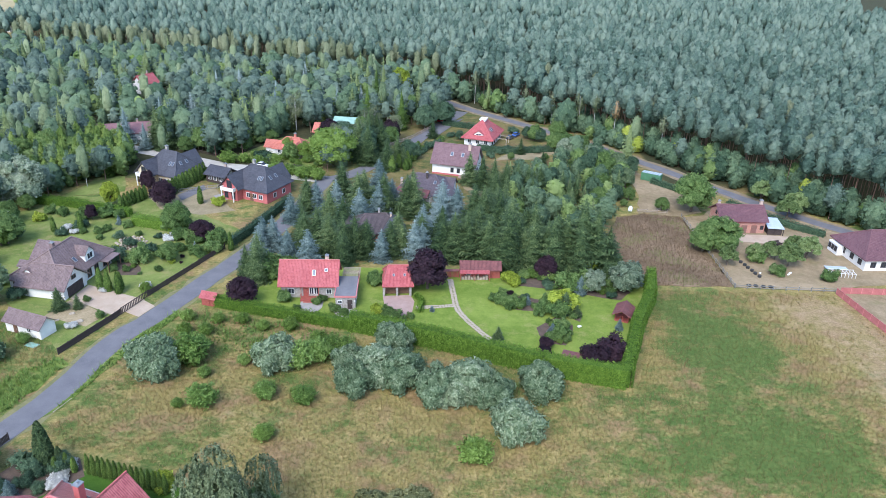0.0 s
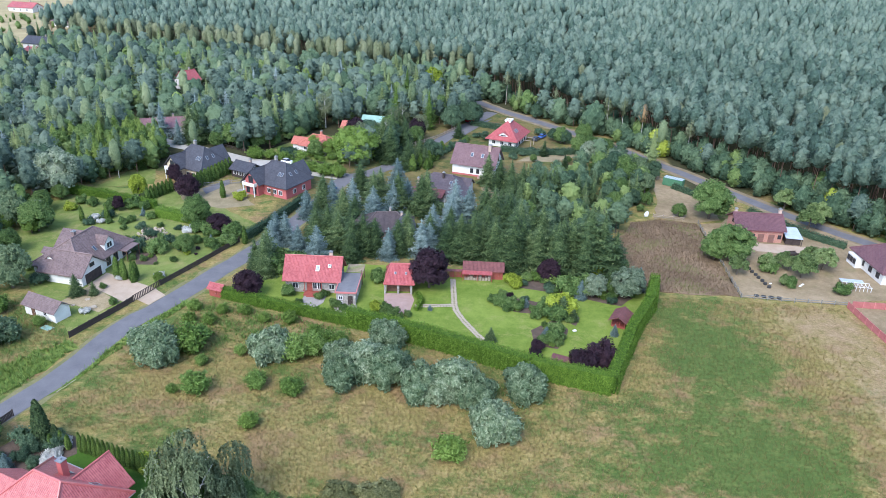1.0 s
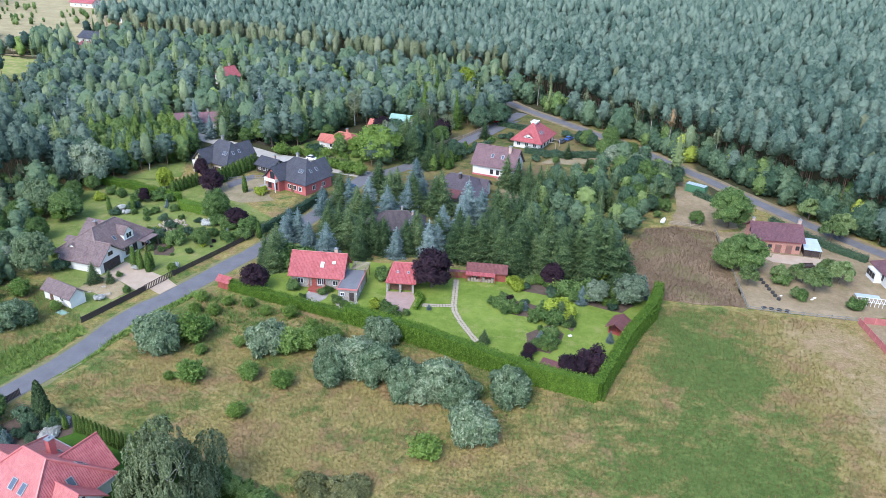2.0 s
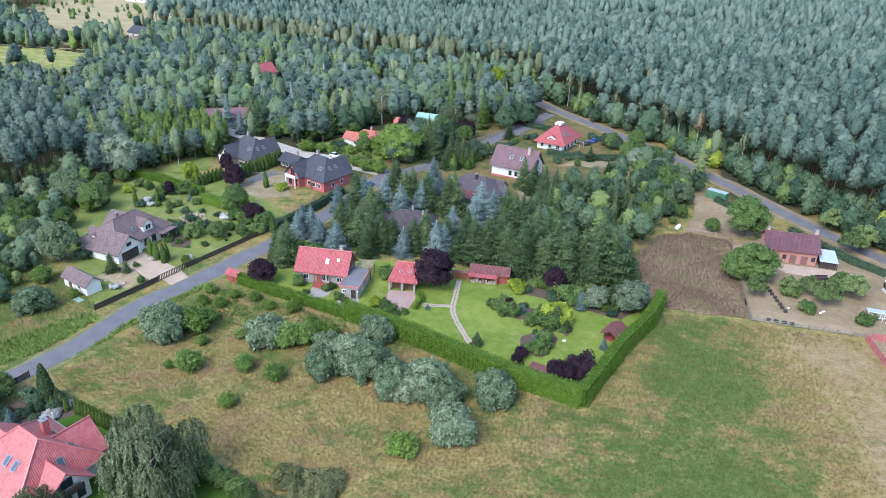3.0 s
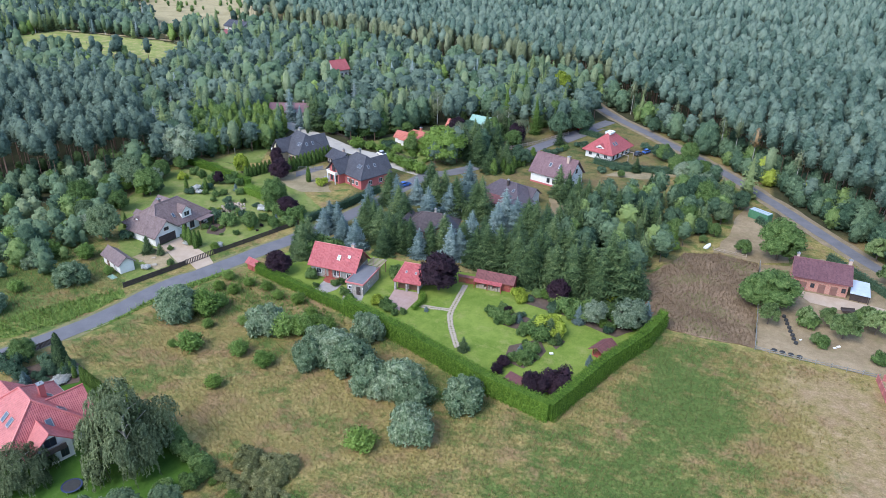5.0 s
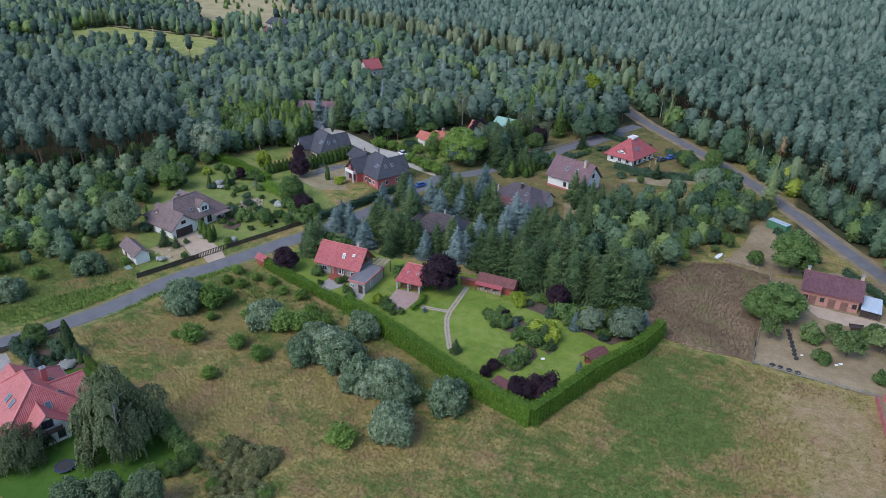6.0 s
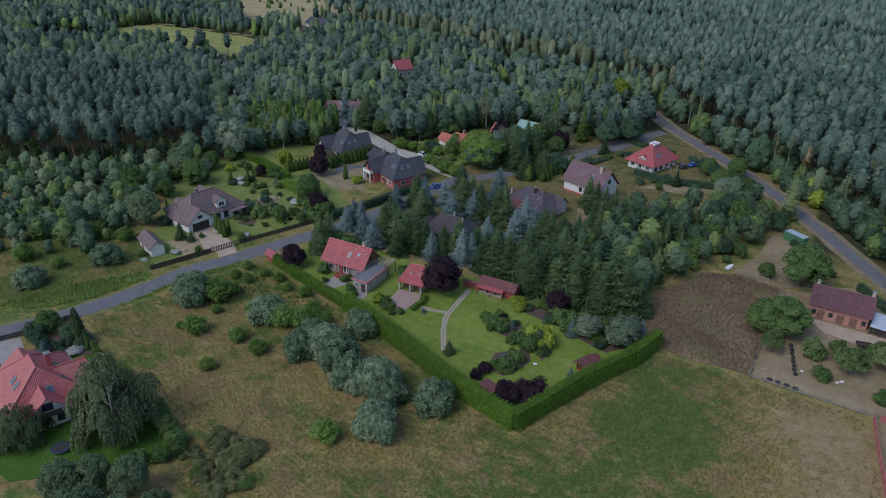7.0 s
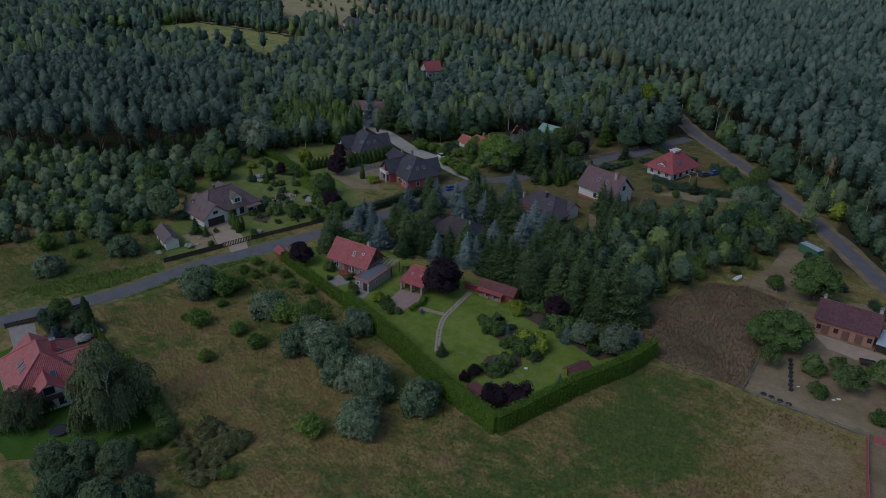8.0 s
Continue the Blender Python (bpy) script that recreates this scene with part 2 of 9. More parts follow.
M["green_paint"] = rough_mat("green_painted_steel", (0.05, 0.16, 0.085), (0.11, 0.26, 0.15), 0.5, 0.55, 6.0, 0.1)
M["red_fence"] = rough_mat("red_fence_paint", (0.3, 0.085, 0.085), (0.44, 0.16, 0.15), 0.8, 0.7, 8.0, 0.1)
M["bark"] = rough_mat("grey_brown_bark", (0.07, 0.052, 0.04), (0.17, 0.135, 0.105), 1.5, 0.95, 9.0, 0.5)
M["pine_bark"] = rough_mat("pine_bark", (0.14, 0.075, 0.05), (0.27, 0.17, 0.125), 0.6, 0.95, 9.0, 0.4)
M["birch_bark"] = rough_mat("birch_bark", (0.34, 0.32, 0.29), (0.68, 0.66, 0.62), 1.0, 0.85, 5.0, 0.2)
M["rubber"] = rough_mat("black_rubber", (0.02, 0.02, 0.02), (0.045, 0.045, 0.045), 2.0, 0.8, 9.0, 0.1)
M["white_plastic"] = rough_mat("white_plastic", (0.68, 0.68, 0.66), (0.8, 0.8, 0.78), 1.0, 0.4, 9.0, 0.0)

glass, gnt, gnn, gll, gb = nodes_of("window_glass")
gb.inputs["Base Color"].default_value = (0.03, 0.035, 0.045, 1)
gb.inputs["Roughness"].default_value = 0.06
M["glass"] = glass


def paint_mat(name, col):
    m, nt, nn, ll, b = nodes_of(name)
    ll.new(ramp(nt, noise_of(nt, 2.0), [(0.3, tuple(0.85 * c for c in col)), (0.7, col)]), b.inputs["Base Color"])
    b.inputs["Roughness"].default_value = 0.25
    b.inputs["Coat Weight"].default_value = 0.6
    return m


M["car_white"], M["car_red"], M["car_blue"], M["car_dark"] = (paint_mat("car_white", (0.75, 0.76, 0.78)), paint_mat("car_red", (0.45, 0.02, 0.03)),
                                                              paint_mat("car_blue", (0.04, 0.12, 0.4)), paint_mat("car_dark", (0.04, 0.045, 0.06)))
M["trampoline"] = paint_mat("blue_pad", (0.03, 0.04, 0.09))

L = {}
L["green"] = leaf_mat("leaf_green", (0.05, 0.1, 0.026), (0.15, 0.245, 0.072), (0.34, 0.44, 0.16), 0.4)
# Dark leaves with extra blue, a painted haze for the far woods.
L["deep"] = leaf_mat("leaf_deep_green_haze", (0.021, 0.054, 0.031), (0.083, 0.148, 0.083), (0.21, 0.3, 0.165), 0.32)
L["bright"] = leaf_mat("leaf_bright_green", (0.085, 0.15, 0.028), (0.2, 0.31, 0.06), (0.38, 0.5, 0.15), 0.4)
L["yellow"] = leaf_mat("leaf_yellow_green", (0.12, 0.17, 0.015), (0.32, 0.4, 0.045), (0.55, 0.62, 0.12), 0.35)
L["silver"] = leaf_mat("leaf_silver_willow", (0.05, 0.1, 0.045), (0.19, 0.265, 0.145), (0.52, 0.58, 0.4), 0.32)
L["pale"] = leaf_mat("leaf_pale_birch", (0.115, 0.15, 0.075), (0.22, 0.26, 0.14), (0.36, 0.39, 0.24), 0.4)
L["purple"] = leaf_mat("leaf_purple", (0.014, 0.008, 0.014), (0.034, 0.016, 0.026), (0.068, 0.034, 0.045), 0.12)
L["spruce"] = leaf_mat("needle_spruce", (0.018, 0.045, 0.018), (0.09, 0.145, 0.055), (0.29, 0.36, 0.15), 0.25)
L["blue"] = leaf_mat("needle_blue_spruce", (0.07, 0.12, 0.115), (0.2, 0.28, 0.265), (0.42, 0.5, 0.47), 0.3)
# Pine needles, lighter and bluer than their own green: distance haze in the colour.
L["pine"] = leaf_mat("needle_pine_haze", (0.038, 0.08, 0.06), (0.124, 0.2, 0.15), (0.27, 0.35, 0.265), 0.34)
L["thuja"] = leaf_mat("leaf_thuja", (0.035, 0.075, 0.014), (0.11, 0.185, 0.035), (0.24, 0.33, 0.08), 0.25)
L["hedge"] = leaf_mat("leaf_thuja_hedge", (0.05, 0.115, 0.012), (0.17, 0.295, 0.036), (0.37, 0.52, 0.1), 0.35)
L["white"] = leaf_mat("white_blossom", (0.55, 0.56, 0.5), (0.7, 0.7, 0.66), (0.8, 0.8, 0.78))
L["weeping"] = leaf_mat("leaf_weeping_birch", (0.07, 0.105, 0.045), (0.25, 0.305, 0.16), (0.54, 0.6, 0.37), 0.42)
L["olive"] = leaf_mat("leaf_olive_bramble", (0.13, 0.145, 0.06), (0.27, 0.28, 0.12), (0.46, 0.44, 0.23), 0.4)
L["poplar"] = leaf_mat("leaf_grey_green", (0.06, 0.11, 0.055), (0.18, 0.255, 0.13), (0.36, 0.43, 0.24), 0.4)
L["meadow_bush"] = leaf_mat("leaf_meadow_bush", (0.075, 0.15, 0.026), (0.22, 0.34, 0.08), (0.46, 0.58, 0.2), 0.42)
# Old pines: blue raised in the needle colour to paint in the haze.
L["scots"] = leaf_mat("needle_old_pine_haze", (0.024, 0.052, 0.04), (0.085, 0.138, 0.106), (0.21, 0.285, 0.21), 0.32)
L["orchard"] = leaf_mat("leaf_orchard", (0.07, 0.12, 0.035), (0.23, 0.32, 0.12), (0.44, 0.52, 0.24), 0.42)
L["silver_crown"] = leaf_mat("leaf_silver_tree", (0.09, 0.145, 0.085), (0.29, 0.36, 0.235), (0.62, 0.66, 0.5), 0.36)
L["rust"] = leaf_mat("leaf_rust_birch", (0.2, 0.13, 0.06), (0.34, 0.22, 0.1), (0.45, 0.31, 0.17))
L["dry"] = leaf_mat("dry_grass", (0.25, 0.19, 0.075), (0.37, 0.285, 0.125), (0.54, 0.43, 0.22), 0.5)
L["grass"] = leaf_mat("meadow_grass", (0.155, 0.175, 0.055), (0.22, 0.235, 0.08), (0.33, 0.32, 0.13), 0.5)
L["weed"] = leaf_mat("dry_weed", (0.11, 0.073, 0.042), (0.29, 0.205, 0.115), (0.5, 0.4, 0.26), 0.4)


# ---- geometry helpers ----
def mesh_np(name, verts, faces, mat, tint=None, normals=None):
    """A mesh from arrays: verts n x 3, faces m x k."""
    me = bpy.data.meshes.new(name)
    v = np.asarray(verts, dtype=np.float32)
    fa = np.asarray(faces, dtype=np.int32)
    me.vertices.add(len(v))
    me.vertices.foreach_set("co", v.ravel())
    me.loops.add(fa.size)
    me.loops.foreach_set("vertex_index", fa.ravel())
    me.polygons.add(len(fa))
    me.polygons.foreach_set("loop_start", np.arange(0, fa.size, fa.shape[1], dtype=np.int32))
    me.polygons.foreach_set("loop_total", np.full(len(fa), fa.shape[1], dtype=np.int32))
    if tint is not None:
        a = me.attributes.new("tint", "FLOAT", "POINT")
        a.data.foreach_set("value", np.asarray(tint, dtype=np.float32))
    me.materials.append(mat)
    me.update(calc_edges=True)
    if normals is not None:
        me.polygons.foreach_set("use_smooth", np.ones(len(fa), dtype=bool))
        me.normals_split_custom_set_from_vertices(normals)
    return me


def bm_mesh(name, bm, mat):
    me = bpy.data.meshes.new(name)
    bm.normal_update()
    bm.to_mesh(me)
    bm.free()
    me.materials.append(mat)
    return me


def part(name, data, mat=None, parent=None, label="", m=None):
    """Links a bmesh or mesh as one object, under a thing or a part."""
    me = bm_mesh(name, data, mat) if isinstance(data, bmesh.types.BMesh) else data
    ob = new(name, me)
    ob.parent = parent
    if m is not None:
        ob.matrix_basis = m
    if label:
        ob["label"] = label
    return ob


def thing(name, x, y, rz=0.0, z=0.0, label="", category="", group="", kind="", s=1.0):
    ob = new(name)
    ob.empty_display_size = 0.3
    ob.matrix_basis = pose(x, y, z, 0, 0, rz) @ Matrix.Scale(s, 4)
    return tagged(ob, label, category, group, kind)


def box(bm, x0, y0, z0, x1, y1, z1, bevel=0.0):
    vs = [bm.verts.new(p) for p in ((x0, y0, z0), (x1, y0, z0), (x1, y1, z0), (x0, y1, z0), (x0, y0, z1), (x1, y0, z1), (x1, y1, z1), (x0, y1, z1))]
    fs = [bm.faces.new([vs[i] for i in q]) for q in ((3, 2, 1, 0), (4, 5, 6, 7), (0, 1, 5, 4), (1, 2, 6, 5), (2, 3, 7, 6), (3, 0, 4, 7))]
    if bevel:
        es = {e for f in fs for e in f.edges}
        bmesh.ops.bevel(bm, geom=list(es), offset=bevel, segments=1, affect="EDGES")
    return bm


def boxes(*rows, bevel=0.0):
    bm = bmesh.new()
    for r in rows:
        box(bm, *r, bevel=bevel)
    return bm


def tube(bm, pts, radii, sides=6):
    """A tapered tube through the points."""
    rings = []
    for k, (p, r) in enumerate(zip(pts, radii)):
        d = (Vector(pts[min(k + 1, len(pts) - 1)]) - Vector(pts[max(k - 1, 0)])).normalized()
        a = d.orthogonal().normalized()
        b = d.cross(a)
        rings.append([bm.verts.new(Vector(p) + r * (math.cos(t) * a + math.sin(t) * b)) for t in np.linspace(0, 2 * math.pi, sides, endpoint=False)])
    for u, v in zip(rings, rings[1:]):
        for i in range(sides):
            bm.faces.new((u[i], u[(i + 1) % sides], v[(i + 1) % sides], v[i]))
    bm.faces.new(list(reversed(rings[0])))
    bm.faces.new(rings[-1])
    return bm


def slab(name, pts, z, mat, label="", kind="structure", category="", thick=0.25, wobble=0.0, seed=0):
    """A flat piece of ground with a real edge, its outline slightly uneven."""
    out = []
    rnd = random.Random(seed + len(pts))
    n = len(pts)
    for i in range(n):
        a, b = Vector(pts[i]), Vector(pts[(i + 1) % n])
        steps = max(1, int((b - a).length / 2.5)) if wobble else 1
        for k in range(steps):
            p = a.lerp(b, k / steps)
            if wobble:
                p += Vector((rnd.uniform(-wobble, wobble), rnd.uniform(-wobble, wobble)))
            out.append(p)
    bm = bmesh.new()
    top = [bm.verts.new((p.x, p.y, z)) for p in out]
    bot = [bm.verts.new((p.x, p.y, z - thick)) for p in out]
    f = bm.faces.new(top)
    if f.normal.z < 0 or sum(a.x * b.y - b.x * a.y for a, b in zip(out, out[1:] + out[:1])) < 0:
        f.normal_flip()
    for i in range(len(out)):
        j = (i + 1) % len(out)
        bm.faces.new((top[i], top[j], bot[j], bot[i]))
    bmesh.ops.triangulate(bm, faces=[f])
    bmesh.ops.recalc_face_normals(bm, faces=bm.faces[:])
    return tagged(part(name, bm, mat), label, category, "", kind)


def offset_line(pts, d):
    out = []
    for i in range(len(pts)):
        a, b = Vector(pts[max(i - 1, 0)]), Vector(pts[min(i + 1, len(pts) - 1)])
        t = (b - a).normalized()
        out.append((pts[i][0] - t.y * d, pts[i][1] + t.x * d))
    return out


def smooth_line(pts, steps=5):
    """Catmull-Rom through the points."""
    out = []
    for i in range(len(pts) - 1):
        p0, p1, p2, p3 = (Vector(pts[max(i - 1, 0)]), Vector(pts[i]), Vector(pts[i + 1]), Vector(pts[min(i + 2, len(pts) - 1)]))
        for k in range(steps):
            t = k / steps
            out.append(tuple(0.5 * ((2 * p1) + (p2 - p0) * t + (2 * p0 - 5 * p1 + 4 * p2 - p3) * t * t + (3 * p1 - p0 - 3 * p2 + p3) * t ** 3)))
    out.append(tuple(pts[-1]))
    return out


def strip(name, pts, width, z, mat, label="", category="", wobble=0.0, thick=0.2):
    line = smooth_line(pts)
    return slab(name, offset_line(line, width / 2) + list(reversed(offset_line(line, -width / 2))), z, mat, label, "structure", category, thick, wobble)


def inside(x, y, poly):
    c = False
    for (x0, y0), (x1, y1) in zip(poly, poly[1:] + poly[:1]):
        if (y0 > y) != (y1 > y) and x < (x1 - x0) * (y - y0) / (y1 - y0) + x0:
            c = not c
    return c


def inside_np(X, Y, poly):
    c = np.zeros(X.shape, bool)
    for (x0, y0), (x1, y1) in zip(poly, poly[1:] + poly[:1]):
        if y0 != y1:
            c ^= ((y0 > Y) != (y1 > Y)) & (X < (x1 - x0) * (Y - y0) / (y1 - y0) + x0)
    return c


def line_dist(X, Y, pts):
    d = np.full(X.shape, 1e9)
    for (x0, y0), (x1, y1) in zip(pts, pts[1:]):
        L2 = (x1 - x0) ** 2 + (y1 - y0) ** 2
        t = np.clip(((X - x0) * (x1 - x0) + (Y - y0) * (y1 - y0)) / L2, 0, 1)
        d = np.minimum(d, np.hypot(X - x0 - t * (x1 - x0), Y - y0 - t * (y1 - y0)))
    return d
# ---- plan: lines and outlines of the place, in metres ----
ROAD_MAIN = [(-84, 52), (-71.5, 74.5), (-62.3, 95.5), (-58.6, 114), (-54.4, 123), (-49, 137.5), (-44, 150), (-38, 170), (-34, 190), (-31, 206)]
ROAD_LANE = [(-110, 238), (-85, 227), (-66, 217.5), (-54, 214.5), (-40, 208.5), (-31, 206)]
ROAD_BACK = [(-31, 206), (-23.5, 212), (-10, 235), (-2, 256), (5, 272), (14, 293)]
ROAD_WOOD = [(-2, 325), (16, 299), (31, 282), (47.5, 263), (60.5, 246), (76, 222.5), (91.5, 198), (103, 182), (118, 164), (150, 120)]
HEDGE_LINE = [(-43.2, 128.2), (-35, 125.6), (-15.2, 119.9), (2, 113.6), (20, 105.8), (33.6, 101.9), (40.6, 120), (46.5, 132), (49.2, 141.5)]
PLOT = [(-43.5, 128.6), (-15.2, 120.2), (2, 113.8), (20, 106.2), (33.4, 102.4), (40.2, 120.2), (46.2, 132.4), (48.6, 142), (36, 148), (-42, 146)]
BROWN = [(38.5, 151.6), (51.2, 179.7), (59.6, 183.1), (69.0, 180.6), (67.8, 139.9), (50.8, 139.9)]
YARD = [(67.9, 139.8), (90.2, 138.6), (97, 141), (112, 143), (112, 166), (97, 187), (84, 191), (76, 183), (69.2, 180.8)]
PARKING = [(58, 182.6), (60, 183.6), (69, 181.2), (76, 185), (79, 199), (71, 211.5), (66.5, 221), (64, 212), (61.5, 196)]
GARDEN_WEST = [(-66.4, 110), (-60.8, 124), (-57.6, 135), (-48.4, 156), (-46, 165), (-61, 178), (-76, 188), (-101, 188), (-109, 170), (-103, 150), (-93, 136), (-81, 124)]
RED_YARD = [(-79, 190.5), (-62, 198), (-57, 186), (-52, 180), (-60, 176), (-72, 180)]
GREY_LAWN = [(-101, 187.5), (-98, 203), (-91, 206), (-86, 193)]

ground_x = np.concatenate([-np.geomspace(4000, 126, 34), np.arange(-124, 126, 1.6), np.geomspace(128, 4000, 34)])
ground_y = np.concatenate([-np.geomspace(2000, 42, 26) + 40, np.arange(0, 300, 1.6), np.geomspace(302, 4900, 40)])


def cover_of(X, Y):
    """Red: green turf, green: forest floor, blue: bare and dry."""
    g = np.full(X.shape, 0.3)
    for cx, cy, rx, ry, a in ((55, 114, 9, 20, 0.85), (58, 88, 18, 12, 0.5), (44, 110, 3, 14, -0.3), (38, 84, 16, 8, 0.3), (66, 122, 10, 12, 0.45), (-41, 84, 12, 7, 0.3),
                              (-30, 92, 9, 7, 0.25), (8, 78, 12, 6, 0.15), (-52, 101, 4, 10, 0.35), (-20, 82, 10, 6, -0.25), (14, 84, 7, 5, -0.3),
                              (-5, 94, 18, 4, -0.3), (-44, 96, 9, 6, -0.35), (-20, 113, 26, 4, 0.1), (80, 105, 12, 40, -0.6), (74, 131, 14, 8, -0.5),
                              (-300, 322, 40, 20, 0.8), (-215, 308, 12, 14, 0.5), (-95, 110, 26, 14, 0.45), (-85, 92, 18, 20, 0.5), (30, 96, 10, 4, 0.2)):
        g = g + a * np.exp(-((X - cx) / rx) ** 2 - ((Y - cy) / ry) ** 2)
    bare = np.zeros(X.shape)
    for cx, cy, rx, ry, a in ((85, 108, 11, 28, 0.6), (80, 129, 14, 8, 0.5), (94, 94, 14, 18, 0.5), (-14, 99, 7, 3, 0.4), (15, 90, 4, 3, 0.5), (-46, 103, 6, 3, 0.35),
                              (-18, 117, 26, 1.6, 0.5), (-250, 328, 26, 12, 0.5), (-290, 400, 30, 24, 0.45), (38, 238, 16, 7, 0.5), (-30, 93, 20, 3, 0.25)):
        bare = bare + a * np.exp(-((X - cx) / rx) ** 2 - ((Y - cy) / ry) ** 2)
    floor_ = 0.45 * np.clip((Y - 146) / 8, 0, 1) * (X > -46) * (X < 40)
    floor_ = np.maximum(floor_, np.clip((Y - 200) / 10, 0, 1) * np.where((X > -40) & (X < 74) & (Y < 292), 0.2, 1.0))
    floor_ = np.maximum(floor_, np.clip((-112 - X) / 8, 0, 1) * np.clip((Y - 130) / 10, 0, 1))
    floor_ = np.maximum(floor_, np.clip(((X - 80) * 0.82 + (Y - 237) * 0.57) / 5, 0, 1))
    open_far = inside_np(X, Y, FAR_FIELDS) | inside_np(X, Y, FAR_STRIP) | inside_np(X, Y, FIELD_STRIP) | inside_np(X, Y, DRY_PLOT)
    floor_ = np.where(open_far, 0.0, floor_)
    return np.clip(g, 0, 1), np.clip(floor_, 0, 1), np.clip(bare, 0, 1)


FAR_STRIP = [(-340, 314), (-332, 344), (-286, 346), (-254, 346), (-228, 340), (-216, 324), (-208, 296), (-226, 302), (-259, 298), (-281, 298), (-300, 294), (-325, 298)]
FAR_FIELDS = [(-363, 424), (-400, 520), (-440, 640), (-290, 640), (-285, 560), (-262, 480), (-253, 425), (-248, 402), (-258, 383), (-258, 358), (-280, 370), (-308, 402), (-338, 411)]
FIELD_STRIP = [(330, 560), (470, 540), (520, 640), (380, 660)]
DRY_PLOT = [(22, 228.6), (33.9, 230.1), (45.6, 238.6), (42.8, 246.9), (30.4, 242.2)]
gx, gy = np.meshgrid(ground_x, ground_y)
gverts = np.stack([gx.ravel(), gy.ravel(), np.zeros(gx.size)], 1)
nx = len(ground_x)
ii, jj = np.meshgrid(np.arange(nx - 1), np.arange(len(ground_y) - 1))
a0 = (jj * nx + ii).ravel()
ground_me = mesh_np("ground", gverts, np.stack([a0, a0 + 1, a0 + nx + 1, a0 + nx], 1), M["ground"])
cov = ground_me.attributes.new("cover", "FLOAT_COLOR", "POINT")
cr, cg, cb = cover_of(gx.ravel(), gy.ravel())
cov.data.foreach_set("color", np.stack([cr, cg, cb, np.ones(cr.size)], 1).astype(np.float32).ravel())
ground = tagged(new("ground", ground_me), "rough dry meadow with green patches and forest floor", "ground", "", "structure")

strip("road_verge", ROAD_MAIN[1:], 6.4, 0.02, M["verge"], "dry grass verge along the asphalt road", "verge", 0.5)
strip("road_main", ROAD_MAIN, 4.9, 0.06, M["asphalt"], "narrow grey asphalt village road", "road", 0.12)
strip("road_lane", ROAD_LANE, 6.0, 0.055, M["concrete_road"], "pale concrete-paved lane", "road", 0.1)
strip("road_back", ROAD_BACK, 5.0, 0.065, M["asphalt"], "grey asphalt side road", "road", 0.12)
strip("road_shoulder", ROAD_WOOD, 7.6, 0.025, M["shoulder"], "dry sandy shoulder of the forest road", "verge", 0.35)
strip("road_wood", ROAD_WOOD, 3.9, 0.07, M["asphalt"], "grey asphalt road along the forest edge", "road", 0.12)
slab("garden_lawn", PLOT, 0.05, M["lawn"], "bright mown lawn inside the hedge", category="lawn", wobble=0.2)
slab("west_garden", GARDEN_WEST, 0.045, M["garden_lawn"], "large mown garden lawn", category="lawn", wobble=0.4)
slab("red_house_yard", RED_YARD, 0.05, M["dry_lawn"], "dry tan lawn of the coral house", category="lawn", wobble=0.3)
slab("grey_house_lawn", GREY_LAWN, 0.05, M["garden_lawn"], "mown lawn behind the thuja row", category="lawn", wobble=0.3)
slab("brown_field", BROWN, 0.05, M["field"], "fallow plot of brown withered weeds", category="field", wobble=0.4)
slab("farm_yard", YARD, 0.05, M["sand"], "dry sandy orchard yard", category="yard", wobble=0.4)
slab("gravel_yard", PARKING, 0.045, M["sand"], "bare sandy yard with a container", category="yard", wobble=0.5)
slab("lush_verge", [(-73.5, 84), (-67, 94), (-63.5, 107), (-67, 108.6), (-76, 96), (-84, 80)], 0.05, M["lush"], "lush green weeds beside the road", category="verge", wobble=1.1)
slab("lush_verge", [(-62.6, 87.5), (-58.5, 97), (-54, 111), (-49.4, 124), (-50.6, 127), (-55.5, 114.5), (-60, 99), (-65, 88)], 0.055, M["lush"], "lush green weeds beside the road", category="verge", wobble=0.5)
# The front lawn's green carries painted shade.
slab("front_lawn", [(-57, 78), (-50, 80), (-42.4, 79.5), (-33.5, 76.4), (-25.3, 73.3), (-18.3, 70.4), (-12.4, 67.8), (-17, 61.5), (-30, 50), (-60, 52), (-62, 70)], 0.05, M["shaded_lawn"], "green lawn of the red-roofed house", category="lawn", wobble=0.3)
slab("front_bed", [(-62, 78), (-57.5, 84.5), (-51, 82.5), (-49, 79), (-54, 74), (-60, 73.5)], 0.075, M["soil"], "dark planted garden bed", category="bed", wobble=0.3)
slab("front_drive", [(-70, 71.8), (-66.2, 75.6), (-52.5, 69.2), (-55, 65.5)], 0.09, M["grey_paver"], "grey paved driveway", category="driveway")
slab("garage_drive", [(-73.6, 130.2), (-72.4, 136.2), (-58.6, 130.2), (-60.8, 124.8), (-63, 124)], 0.08, M["tan_paver"], "tan block-paved driveway", category="driveway")
slab("shed_court", [(-75.5, 122.5), (-73.2, 130), (-63.5, 124.2), (-66, 119.5)], 0.075, M["pale_sand"], "pale gravel court with shrubs", category="yard", wobble=0.3)
slab("gate_apron", [(-60.7, 125.2), (-58.7, 130), (-55.5, 127.5), (-57.2, 123.2)], 0.085, M["tan_paver"], "tan gate apron", category="driveway")
slab("brick_drive", [(-9.9, 133.2), (-4.2, 133.8), (-3.2, 131), (-3.8, 124.6), (-9.0, 126.2)], 0.085, M["paver"], "reddish block-paved garage drive", category="driveway")
